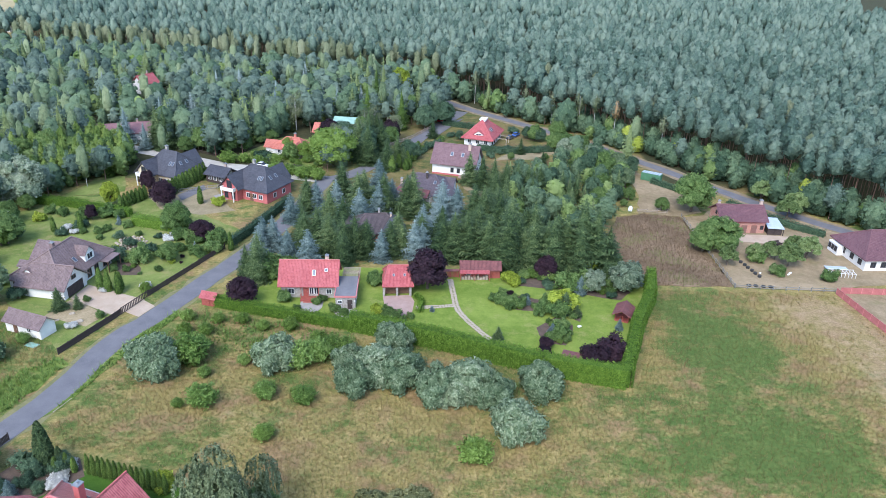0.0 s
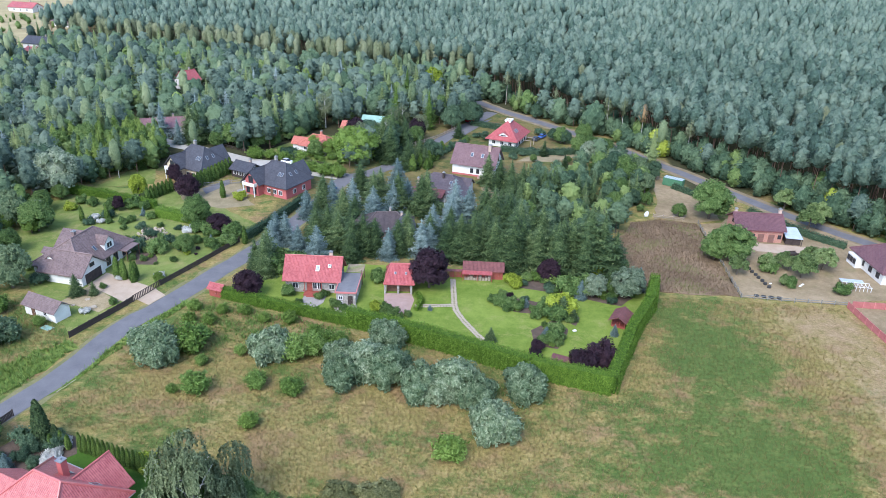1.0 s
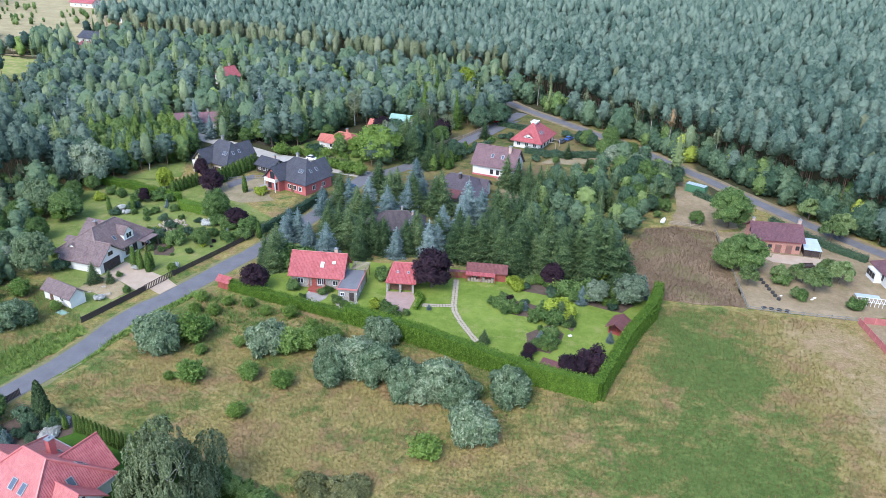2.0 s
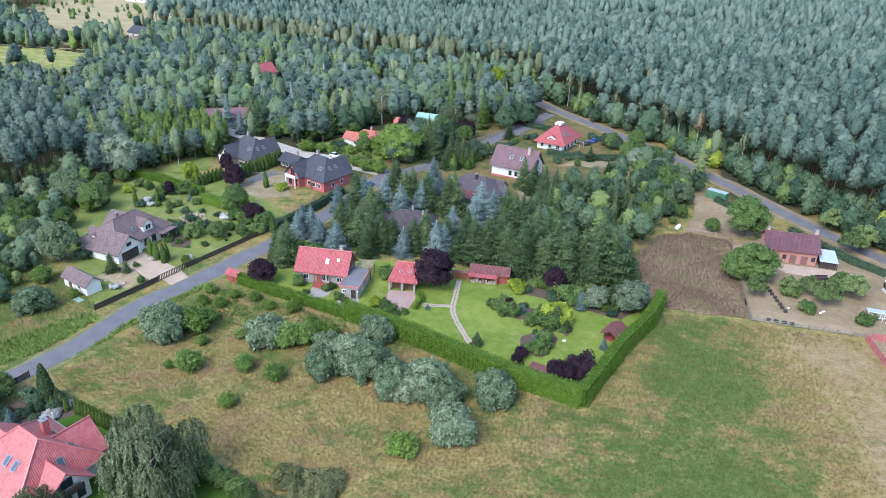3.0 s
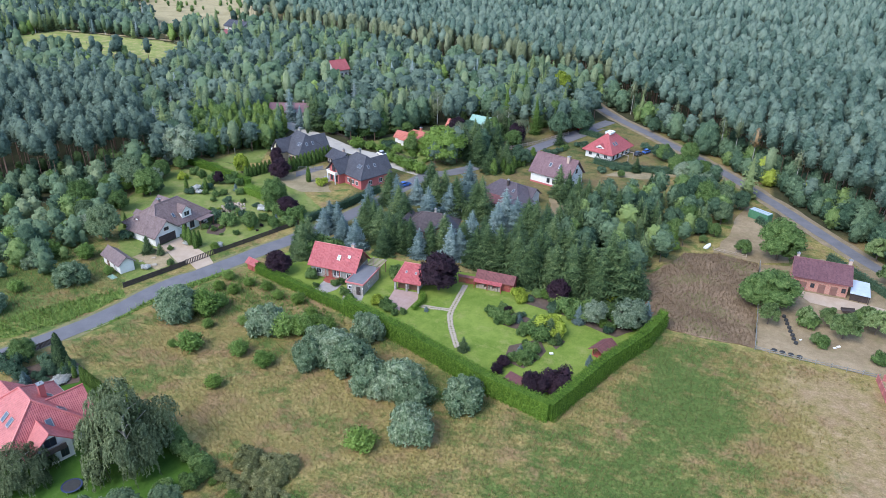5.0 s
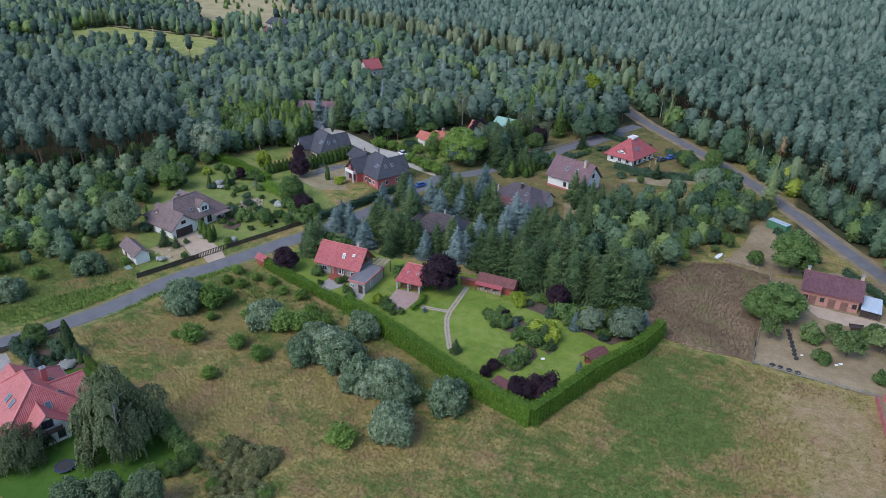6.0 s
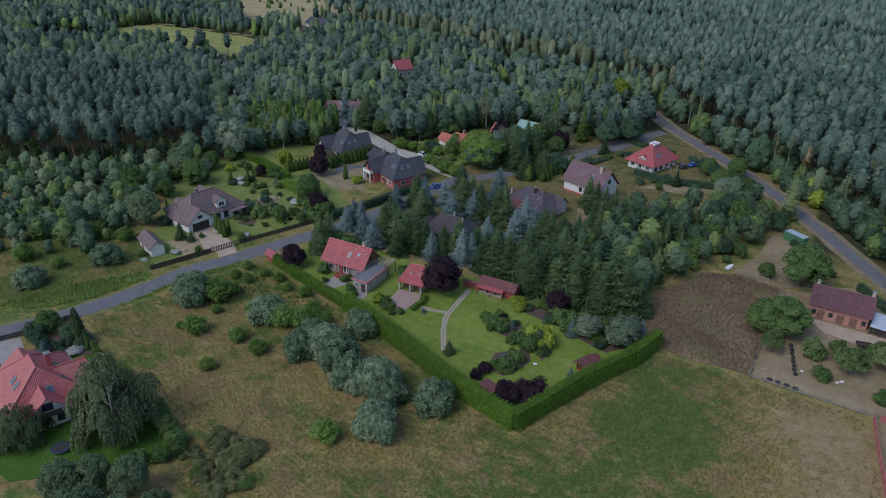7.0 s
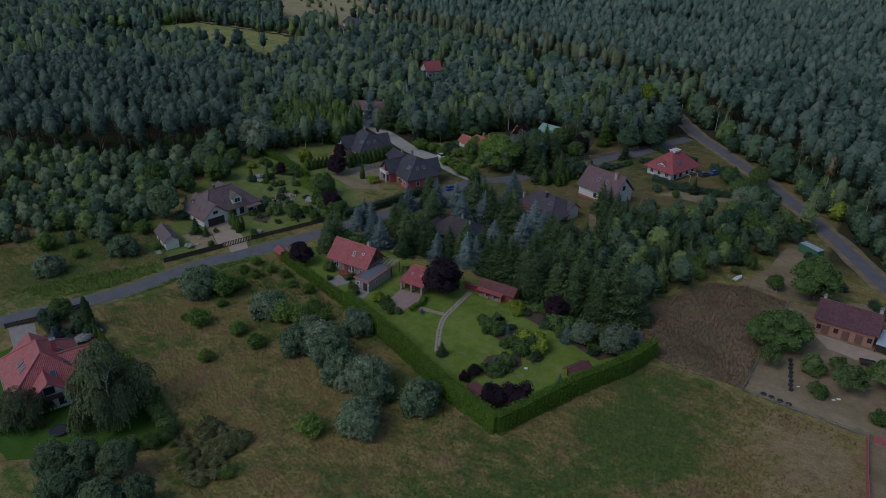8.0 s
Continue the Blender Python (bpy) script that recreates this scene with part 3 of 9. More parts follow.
slab("patio", [(-26.6, 131.0), (-22.0, 131.0), (-22.0, 127.8), (-23.8, 124.6), (-26.8, 126.2)], 0.085, M["grey_paver"], "pale paved patio", category="patio")
slab("annex_path", [(-20.2, 127.6), (-15, 127.6), (-14.4, 124.8), (-18, 123)], 0.08, M["grey_paver"], "pale paved annex path", category="path")
slab("coral_patio", [(-60.5, 190.6), (-57.5, 193.4), (-54.2, 189.6), (-58, 186)], 0.085, M["grey_paver"], "pale terrace at the coral house", category="patio")
slab("yard_drive", [(-70.6, 190.3), (-65.7, 199.4), (-64.0, 195.6), (-68.1, 186.4)], 0.085, M["asphalt"], "dark paved drive along the thuja row", category="driveway")
slab("brick_house_court", [(76, 169.8), (89, 169.4), (97, 168), (96, 163), (80, 164.5)], 0.08, M["tan_paver"], "pale paved farm court", category="yard", wobble=0.3)
slab("far_forecourt", [(-1, 262), (6, 273), (14, 282), (9, 270), (4, 258)], 0.09, M["asphalt"], "grey forecourt", category="driveway")
slab("house_track", [(9.5, 205), (13.5, 203.5), (20, 190), (24, 176), (20, 175), (14, 188)], 0.05, M["sand"], "sandy track beside the white house", category="track", wobble=0.3)
slab("dry_plot", DRY_PLOT, 0.05, M["dry_lawn"], "dry tan plot behind the clipped hedge", category="lawn", wobble=0.4)
slab("clay_court", [(90.0, 138.6), (113, 138.2), (115, 112), (92.2, 112)], 0.05, M["sand"], "dry plot inside the red fence", category="yard", wobble=0.2)
slab("orange_garden", [(-66, 222), (-52, 221), (-40, 214), (-30, 222), (-28, 248), (-52, 250)], 0.05, M["garden_lawn"], "rough garden of the orange-roofed house", category="lawn", wobble=0.5)
M["far_meadow"] = lawn_mat("far_meadow", (0.13, 0.18, 0.035), (0.3, 0.32, 0.1), (0.42, 0.33, 0.17), 0.47)
M["far_field"] = lawn_mat("far_field", (0.26, 0.22, 0.11), (0.46, 0.38, 0.22), (0.24, 0.27, 0.1), 0.58)
slab("far_meadow", FAR_STRIP, 0.06, M["far_meadow"], "far green and tan meadow between the woods", category="field", wobble=1.5)
slab("far_field", FAR_FIELDS, 0.06, M["far_field"], "far pale dry field beyond the woods", category="field", wobble=1.5)
strip("far_track", [(-332, 348), (-286, 350), (-254, 351), (-240, 352)], 3.0, 0.09, M["pale_sand"], "pale sandy track along the far meadow", "track", 0.3)
# ---- plants ----
def leaves(P, N, size, rng, aspect=0.6, droop=0.0, along=None):
    """Leaf sprays: one pointed triangle at each point, facing about N, and pointing along a way if given. Returns verts and faces."""
    n = len(P)
    N = N / np.maximum(np.linalg.norm(N, axis=1, keepdims=True), 1e-6)
    R = rng.normal(size=(n, 3))
    R[:, 2] -= droop
    if along is not None:
        R = 0.45 * R + along / np.maximum(np.linalg.norm(along, axis=1, keepdims=True), 1e-6) * 1.4
    T = R - (R * N).sum(1, keepdims=True) * N
    T /= np.maximum(np.linalg.norm(T, axis=1, keepdims=True), 1e-6)
    B = np.cross(N, T)
    s = np.asarray(size).reshape(-1, 1) * np.ones((n, 1))
    V = np.stack([P + T * s * 1.1, P - T * s * 0.7 + B * s * aspect, P - T * s * 0.7 - B * s * aspect], 1).reshape(-1, 3)
    return V, np.arange(3 * n).reshape(n, 3)


def soft_normals(V, centre=(0, 0, 0.35), spread=0.75):
    """Shading normals for a crown: each clump's own way, bent outwards from the heart of the plant."""
    Q = V.reshape(-1, 3, 3)
    g = np.cross(Q[:, 1] - Q[:, 0], Q[:, 2] - Q[:, 0])
    g /= np.maximum(np.linalg.norm(g, axis=1, keepdims=True), 1e-9)
    c = Q.mean(1)
    size = np.maximum(np.ptp(V, axis=0), 0.1)
    o = (c - np.array((0, 0, V[:, 2].max() * centre[2]))) / size
    o /= np.maximum(np.linalg.norm(o, axis=1, keepdims=True), 1e-9)
    n = g * (1 - spread) + o * spread + (0, 0, 0.25)
    n = np.where((n * g).sum(1, keepdims=True) < 0.02, n + g * 0.6, n)
    n /= np.maximum(np.linalg.norm(n, axis=1, keepdims=True), 1e-9)
    return np.repeat(n, 3, axis=0)


def facing_out(V, centre=0.35):
    """Turns each clump so that its front looks away from the heart of the plant."""
    Q = V.reshape(-1, 3, 3)
    g = np.cross(Q[:, 1] - Q[:, 0], Q[:, 2] - Q[:, 0])
    o = Q.mean(1) - np.array((0, 0, V[:, 2].max() * centre))
    o[:, 2] += 0.3 * np.linalg.norm(o, axis=1)
    flip = (g * o).sum(1) < 0
    Q = Q.copy()
    Q[flip] = Q[flip][:, ::-1]
    return Q.reshape(-1, 3)


def join(*vf):
    V, F, k = [], [], 0
    for v, f in vf:
        V.append(v)
        F.append(f + k)
        k += len(v)
    return np.concatenate(V), np.concatenate(F)


def shell(rng, n, lobes, size, jitter=0.7, aspect=0.6, low=-0.6, droop=0.0):
    """Leaves on and just inside the skins of the lobes (x, y, z, rx, ry, rz)."""
    lobes = np.asarray(lobes, float)
    w = (lobes[:, 3] * lobes[:, 5]) ** 0.9
    idx = rng.choice(len(lobes), n, p=w / w.sum())
    d = rng.normal(size=(n, 3))
    d /= np.linalg.norm(d, axis=1, keepdims=True)
    d[:, 2] = np.where(d[:, 2] < low, -d[:, 2], d[:, 2])
    r = rng.uniform(0.7, 1.06, (n, 1))
    P = lobes[idx, :3] + d * lobes[idx, 3:] * r
    keep = P[:, 2] > 0.05
    P, d = P[keep], d[keep]
    N = d + jitter * rng.normal(size=d.shape) + (0, 0, 0.35)
    return leaves(P, N, rng.uniform(0.7, 1.3, len(P)) * size, rng, aspect, droop)


def crown_lobes(rng, R, z0, z1, n=16, top=0.55):
    """Lobes filling an uneven egg between heights z0 and z1."""
    c, h = (z0 + z1) / 2, (z1 - z0) / 2
    out = [(0, 0, c, R * 0.62, R * 0.62, h * 0.7)]
    for k in range(n):
        a, u = k * 2.4 + rng.uniform(-0.4, 0.4), rng.uniform(-0.85, 0.95)
        s = math.sqrt(max(0.05, 1 - u * u)) * (1 - 0.25 * max(0, u))
        q = rng.uniform(0.28, 0.48)
        out.append((math.cos(a) * s * R * 0.76, math.sin(a) * s * R * 0.76, c + u * h * 0.72, R * q, R * q, min(R, h) * q * rng.uniform(0.8, 1.1)))
    return out


def limbs(bm, rng, h, r, spread, n=5, z0=0.35, lean=0.0):
    """Tapered trunk with limbs."""
    top = (lean * h, 0, h)
    tube(bm, [(0, 0, -0.1), (lean * h * 0.3, 0.02, h * 0.4), top], [r, r * 0.7, r * 0.2], 7)
    for k in range(n):
        a = k * 2.4 + rng.uniform(-0.3, 0.3)
        z = h * (z0 + (0.9 - z0) * k / max(1, n))
        e = spread * (1 - 0.5 * k / n)
        tube(bm, [(lean * z, 0, z), (math.cos(a) * e * 0.5, math.sin(a) * e * 0.5, z + e * 0.45), (math.cos(a) * e, math.sin(a) * e, z + e * 0.8)], [r * 0.45, r * 0.3, r * 0.08], 5)
    return bm


def v_round(rng, h, R, leaf=0.29, n=3900, stem=0.08):
    lob = crown_lobes(rng, R, h * stem, h, 34)
    return join(shell(rng, n, lob[1:], leaf), billows(rng, lob, 0.78)), limbs(bmesh.new(), rng, h * 0.8, 0.035 * h, R * 0.7)


def v_shrub(rng, h, R, leaf=0.19, n=3000, low=0.0):
    lob = []
    for k in range(15):
        a, s = k * 2.4, R * 0.72 * math.sqrt(rng.uniform(0.05, 1))
        z = h * rng.uniform(0.25, 0.72)
        q = R * rng.uniform(0.3, 0.48)
        lob.append((math.cos(a) * s, math.sin(a) * s, z, q, q, h * rng.uniform(0.24, 0.36)))
    bm = bmesh.new()
    for k in range(5):
        a = k * 1.26
        tube(bm, [(0.1 * math.cos(a), 0.1 * math.sin(a), 0), (R * 0.3 * math.cos(a), R * 0.3 * math.sin(a), h * 0.4), (R * 0.55 * math.cos(a), R * 0.55 * math.sin(a), h * 0.7)], [0.07, 0.05, 0.02], 5)
    return join(shell(rng, n, lob, leaf, 0.85, 0.42, -0.9, -0.5), billows(rng, lob, 0.72, 5)), bm


def ring_core(rng, rings, sides=7):
    """The closed heart of a crown: rings of (height, radius) under an apex, uneven. Returns verts, faces and normals."""
    V, F = [], []
    for z, r in rings[:-1]:
        for k in range(sides):
            a = 2 * math.pi * (k + rng.uniform(-0.2, 0.2)) / sides
            V.append((math.cos(a) * r * rng.uniform(0.75, 1.15), math.sin(a) * r * rng.uniform(0.75, 1.15), z + rng.uniform(-0.2, 0.2)))
    V.append((0, 0, rings[-1][0]))
    for i in range(len(rings) - 2):
        for k in range(sides):
            a, b, c, d = i * sides + k, i * sides + (k + 1) % sides, (i + 1) * sides + (k + 1) % sides, (i + 1) * sides + k
            F += [(a, b, c), (a, c, d)]
    t = (len(rings) - 2) * sides
    F += [(t + k, t + (k + 1) % sides, len(V) - 1) for k in range(sides)]
    V = np.array(V)
    mid = (rings[0][0] * 0.6 + rings[-1][0] * 0.4)
    N = V - (0, 0, mid)
    N[:, 2] *= 0.8
    return V, np.array(F), N / np.linalg.norm(N, axis=1, keepdims=True)


def soup(V, F):
    """The same faces with corners of their own."""
    V = np.asarray(V)[np.asarray(F)].reshape(-1, 3)
    return V, np.arange(len(V)).reshape(-1, 3)


def puff(rng, c, r, rz, sides=5, rough=0.2):
    """One small uneven billow of a crown: an open-bottomed dome. Returns verts, faces and outward normals."""
    k = np.arange(sides)
    turn = rng.uniform(0, 6.28)
    rings = []
    for z, w, da in ((0.32, 0.88, 0.0), (-0.5, 0.86, math.pi / sides)):
        t = turn + 2 * math.pi * k / sides + da
        rr = r * w * rng.uniform(1 - rough, 1 + rough, sides)
        rings.append(np.stack([np.cos(t) * rr, np.sin(t) * rr, rz * (z + rng.uniform(-0.15, 0.15, sides))], 1))
    V = np.concatenate([*rings, [(rng.normal() * 0.15 * r, rng.normal() * 0.15 * r, rz)]])
    n = (k + 1) % sides
    F = np.concatenate([np.stack([k + sides, n + sides, n], 1), np.stack([k + sides, n, k], 1), np.stack([k, n, k * 0 + 2 * sides], 1)])
    N = V / (r, r, rz)
    N /= np.maximum(np.linalg.norm(N, axis=1, keepdims=True), 1e-9)
    return V + np.asarray(c), F, N


def billows(rng, lobes, scale=0.8, sides=6):
    """The closed twiggy hearts of the lobes, as loose faces."""
    out = []
    for x, y, z, rx, ry, rz in lobes:
        V, F, N = puff(rng, (x, y, z), rx * scale, rz * scale, sides)
        V[:, 2] = np.maximum(V[:, 2], 0.02)
        out.append(soup(V, F))
    return join(*out)


def v_spruce(rng, h, R, step=0.068, teeth=4):
    """Whorls of drooping boughs, each a serrated frond on a spine, round a closed heart."""
    T = []
    z, k = 0.045 * h, 0
    while z < h * 0.955:
        u = z / h
        r = R * (1 - u) ** 0.7 * rng.uniform(0.86, 1.1) + 0.1
        m = max(5, int(5 + 8 * (1 - u)))
        for j in range(m):
            a = 2 * math.pi * (j + 0.5 * (k % 2)) / m + rng.uniform(-0.22, 0.22)
            rr = r * rng.uniform(0.72, 1.16)
            ca, sn = math.cos(a), math.sin(a)
            z0 = z + rng.uniform(-0.2, 0.2) * h * step
            f = np.linspace(0.25, 1.0, teeth + 1)
            zz = z0 + 0.1 * rr - 0.62 * rr * f + 0.3 * rr * f * f
            half = rr * 0.42 * np.array([0.75, 1.0, 0.85, 0.6, 0.3][:teeth + 1])
            for i in range(teeth):
                p, q = np.array((ca * rr * f[i], sn * rr * f[i], zz[i])), np.array((ca * rr * f[i + 1], sn * rr * f[i + 1], zz[i + 1]))
                for side in (-1, 1):
                    w = half[i] * rng.uniform(0.75, 1.25) * side
                    fo = rr * (f[i + 1] + 0.1 * rng.uniform(0, 1))
                    e = np.array((ca * fo - sn * w, sn * fo + ca * w, zz[i + 1] - abs(w) * rng.uniform(0.15, 0.5)))
                    T.append((p, q, e) if side < 0 else (q, p, e))
            tip = np.array((ca * rr * 1.14, sn * rr * 1.14, zz[-1] + 0.03 * rr))
            w = 0.1 * rr
            b = np.array((ca * rr * 0.86, sn * rr * 0.86, zz[-2]))
            T.append((b + (-sn * -w, ca * -w, 0), tip, b + (-sn * w, ca * w, 0)))
        z += h * step * (1 - 0.35 * u)
        k += 1
    for j in range(14):
        a = j * 2.4
        zt = h * (0.93 + 0.045 * (j / 14))
        w = 0.035 * R * (1.4 - j / 14)
        T.append(((math.cos(a) * w - 0.05, math.sin(a) * w, zt), (math.cos(a) * w + 0.05, math.sin(a) * w, zt), (0, 0, h * rng.uniform(0.985, 1.01))))
    V = np.array(T, dtype=float).reshape(-1, 3)
    V[:, 2] = np.maximum(V[:, 2], 0.05)
    Vc, Fc, Nc = ring_core(rng, [(0.04 * h, R * 0.5), (0.3 * h, R * 0.42), (0.6 * h, R * 0.27), (0.85 * h, R * 0.1), (0.95 * h, 0)], 7)
    bm = tube(bmesh.new(), [(0, 0, -0.1), (0, 0, h * 0.5), (0, 0, h * 0.96)], [0.02 * h, 0.013 * h, 0.02], 6)
    return join((V, np.arange(len(V)).reshape(-1, 3)), soup(Vc, Fc)), bm


def v_birch(rng, h, R, leaf=0.22, n=4200):
    """Drooping strings of small leaves round rising limbs."""
    lob = crown_lobes(rng, R, h * 0.25, h, 15)
    V1 = shell(rng, n // 2, lob, leaf, 0.8, 0.5, -0.8, 0.8)
    P = []
    lo = np.array(lob)
    while len(P) < n // 2:
        b = lo[rng.integers(len(lo))]
        a = rng.uniform(0, 6.28)
        x, y, z = b[0] + math.cos(a) * b[3], b[1] + math.sin(a) * b[4], b[2] + rng.uniform(-0.2, 0.6) * b[5]
        for q in range(rng.integers(4, 9)):
            P.append((x + rng.normal() * 0.06, y + rng.normal() * 0.06, z - 0.22 * q))
    P = np.array(P[: n // 2])
    P = P[P[:, 2] > 0.3]
    V2 = leaves(P, rng.normal(size=P.shape), np.full(len(P), leaf * 0.75), rng, 0.5, 1.5)
    return join(V1, V2), limbs(bmesh.new(), rng, h * 0.92, 0.018 * h + 0.03, R * 0.75, 7, 0.3, 0.02)


def v_pine(rng, h, R, clumps=15, per=26, leaf=0.42, base=0.5):
    P, N = [], []
    bm = tube(bmesh.new(), [(0, 0, -0.1), (0.1, 0, h * 0.5), (0, 0.1, h * 0.95)], [0.016 * h, 0.012 * h, 0.04], 6)
    for k in range(clumps):
        a, u = k * 2.4 + rng.uniform(-0.3, 0.3), rng.uniform(0, 1) ** 0.7
        z = h * (base + (0.97 - base) * u)
        s = R * (1.0 - 0.65 * u) * rng.uniform(0.45, 1.0)
        c = np.array((math.cos(a) * s, math.sin(a) * s, z))
        q = R * rng.uniform(0.3, 0.42)
        d = rng.normal(size=(per, 3))
        d /= np.linalg.norm(d, axis=1, keepdims=True)
        P.append(c + d * (q, q, q * 0.6) * rng.uniform(0.6, 1.05, (per, 1)))
        N.append(d + rng.normal(size=d.shape) * 0.5 + (0, 0, 0.5))
        if k % 2 == 0:
            tube(bm, [(0, 0, z - 0.5), tuple(c)], [0.06, 0.02], 4)
    return leaves(np.concatenate(P), np.concatenate(N), rng.uniform(0.7, 1.25, clumps * per) * leaf, rng, 0.5), bm


def v_column(rng, h, R, leaf=0.2, n=700):
    """A clipped or columnar thuja."""
    u = rng.uniform(0.0, 1.0, n)
    a = rng.uniform(0, 2 * math.pi, n)
    r = R * np.minimum(1.0, 1.25 * (1 - u) ** 0.55) * (0.8 + 0.25 * rng.uniform(size=n)) * np.minimum(1, 0.75 + u * 2)
    P = np.stack([r * np.cos(a), r * np.sin(a), u * h * 0.98 + 0.04], 1)
    N = np.stack([np.cos(a), np.sin(a), 0.25 + 0 * a], 1) + 0.45 * rng.normal(size=(n, 3))
    bm = tube(bmesh.new(), [(0, 0, -0.05), (0, 0, h * 0.9)], [0.08, 0.02], 5)
    Vc, Fc, Nc = ring_core(rng, [(0.05, R * 0.72), (h * 0.35, R * 0.86), (h * 0.68, R * 0.68), (h * 0.88, R * 0.36), (h * 0.97, 0)], 8)
    return join(leaves(P, N, rng.uniform(0.7, 1.3, n) * leaf, rng, 0.5, -1.0), soup(Vc, Fc)), bm


def v_weeping(rng, h, R, leaf=0.22, n=19000):
    """A broad weeping birch: several uneven heads at different heights, each trailing strings of small leaves, with shaded clefts between."""
    bm = tube(bmesh.new(), [(0, 0, -0.1), (0.1, 0.02, h * 0.4), (0.2, 0, h * 0.8)], [0.2, 0.14, 0.04], 7)
    heads = [(0.1 * R, 0.0, h, 0.4 * R), (-0.32 * R, 0.22 * R, h * 0.93, 0.36 * R), (0.3 * R, 0.3 * R, h * 0.88, 0.34 * R)]
    for k in range(13):
        a = k * 2.4 + rng.uniform(-0.3, 0.3)
        d = R * (0.5 + 0.32 * (k % 3) / 2) * rng.uniform(0.85, 1.1)
        heads.append((math.cos(a) * d, math.sin(a) * d, h * rng.uniform(0.44, 0.82), R * rng.uniform(0.2, 0.34)))
    for k in range(9):
        a = k * 2.4 + 1.1
        d = R * rng.uniform(0.62, 0.9)
        heads.append((math.cos(a) * d, math.sin(a) * d, h * rng.uniform(0.26, 0.46), R * rng.uniform(0.2, 0.3)))
    P, O, hearts = [], [], []
    for x, y, top, r in heads:
        hearts.append((x, y, top - 0.95 * r - 0.1 * h, r * 0.85, r * 0.85, 0.9 * r + 0.1 * h))
    while len(P) < n:
        x, y, top, r = heads[rng.integers(len(heads))]
        a, u = rng.uniform(0, 6.283), math.sqrt(rng.uniform(0, 1))
        px, py, pz = x + math.cos(a) * r * u, y + math.sin(a) * r * u, top - 0.75 * r * u ** 2 * rng.uniform(0.8, 1.3)
        for q in range(rng.integers(4, 8 + int(12 * u))):
            z = pz - 0.17 * q
            if z > 0.4:
                P.append((px + math.cos(a) * 0.04 * q + rng.normal() * 0.06, py + math.sin(a) * 0.04 * q + rng.normal() * 0.06, z))
                O.append((math.cos(a) * u, math.sin(a) * u, 0.9 - 0.4 * u))
    P, O = np.array(P[:n]), np.array(O[:n])
    return join(leaves(P, O + rng.normal(size=P.shape) * 0.5, rng.uniform(0.7, 1.3, len(P)) * leaf, rng, 0.5, 1.6), billows(rng, hearts, 0.5, 7)), bm


def v_willow(rng, h, R):
    """Billowing heads of narrow silvery leaves, uneven in height, with shaded clefts between them."""
    (V, F), bm = v_shrub(rng, h, R, n=10)
    lob = []
    for k in range(17):
        a, f = k * 2.4 + rng.uniform(-0.3, 0.3), (k + 0.5) / 17
        q = R * rng.uniform(0.22, 0.4)
        s = R * 0.78 * math.sqrt(f) * rng.uniform(0.85, 1.12)
        z = h * (0.76 - 0.4 * f ** 1.5) * rng.uniform(0.78, 1.14)
        lob.append((math.cos(a) * s, math.sin(a) * s, z, q, q, h * rng.uniform(0.16, 0.25)))
        lob.append((math.cos(a) * s * 0.9, math.sin(a) * s * 0.9, z * 0.45, q, q, h * 0.24))
    return join(shell(rng, 5200, lob, 0.27, 0.55, 0.36, -0.9), billows(rng, lob, 0.78, 6)), bm


def v_fruit(rng, h, R):
    """A small open orchard tree: separate leafy heads on spreading limbs."""
    lob = []
    for k in range(22):
        a, u = k * 2.4 + rng.uniform(-0.3, 0.3), math.sqrt((k + 0.5) / 22)
        q = R * rng.uniform(0.2, 0.34)
        lob.append((math.cos(a) * R * 0.8 * u, math.sin(a) * R * 0.8 * u, h * (0.82 - 0.38 * u * u) * rng.uniform(0.8, 1.12), q, q, q * 0.8))
    return join(shell(rng, 2400, lob, 0.24, 0.8, 0.5, -0.8), billows(rng, lob, 0.6, 5)), limbs(bmesh.new(), rng, h * 0.7, 0.03 * h, R * 0.8, 7, 0.25)


def v_loose(rng, h, R, n=2100, leaf=0.2):
    """An open bush of upright stems, each clad in light leaves, with gaps between them."""
    bm, P, A = bmesh.new(), [], []
    for k in range(34):
        a, u = k * 2.4, math.sqrt((k + 0.5) / 34)
        top = np.array((math.cos(a) * R * u * rng.uniform(0.8, 1.1), math.sin(a) * R * u * rng.uniform(0.8, 1.1), h * (1 - 0.45 * u ** 2) * rng.uniform(0.78, 1.08)))
        foot = np.array((top[0] * 0.25, top[1] * 0.25, 0.0))
        if k % 3 == 0:
            tube(bm, [tuple(foot), tuple(foot * 0.4 + top * 0.6 + (0, 0, 0.1 * h)), tuple(top)], [0.035, 0.025, 0.01], 4)
        m = n // 34
        f = rng.uniform(0.12, 1.0, (m, 1)) ** 0.7
        P.append(foot + (top - foot) * f + rng.normal(size=(m, 3)) * R * 0.11)
        A.append(np.tile(top - foot, (m, 1)) / h + rng.normal(size=(m, 3)) * 0.5)
    P, A = np.concatenate(P), np.concatenate(A)
    P[:, 2] = np.maximum(P[:, 2], 0.08)
    return leaves(P, rng.normal(size=P.shape) * 0.6 + (0, 0, 0.7) + P / R * 0.4, rng.uniform(0.7, 1.3, len(P)) * leaf, rng, 0.42, 0.0, A), bm


def v_cypress(rng, h, R):
    return v_column(rng, h, R, 0.26, 2800)


def v_small(rng, h, R):
    return v_shrub(rng, h, R, 0.17, 1400)


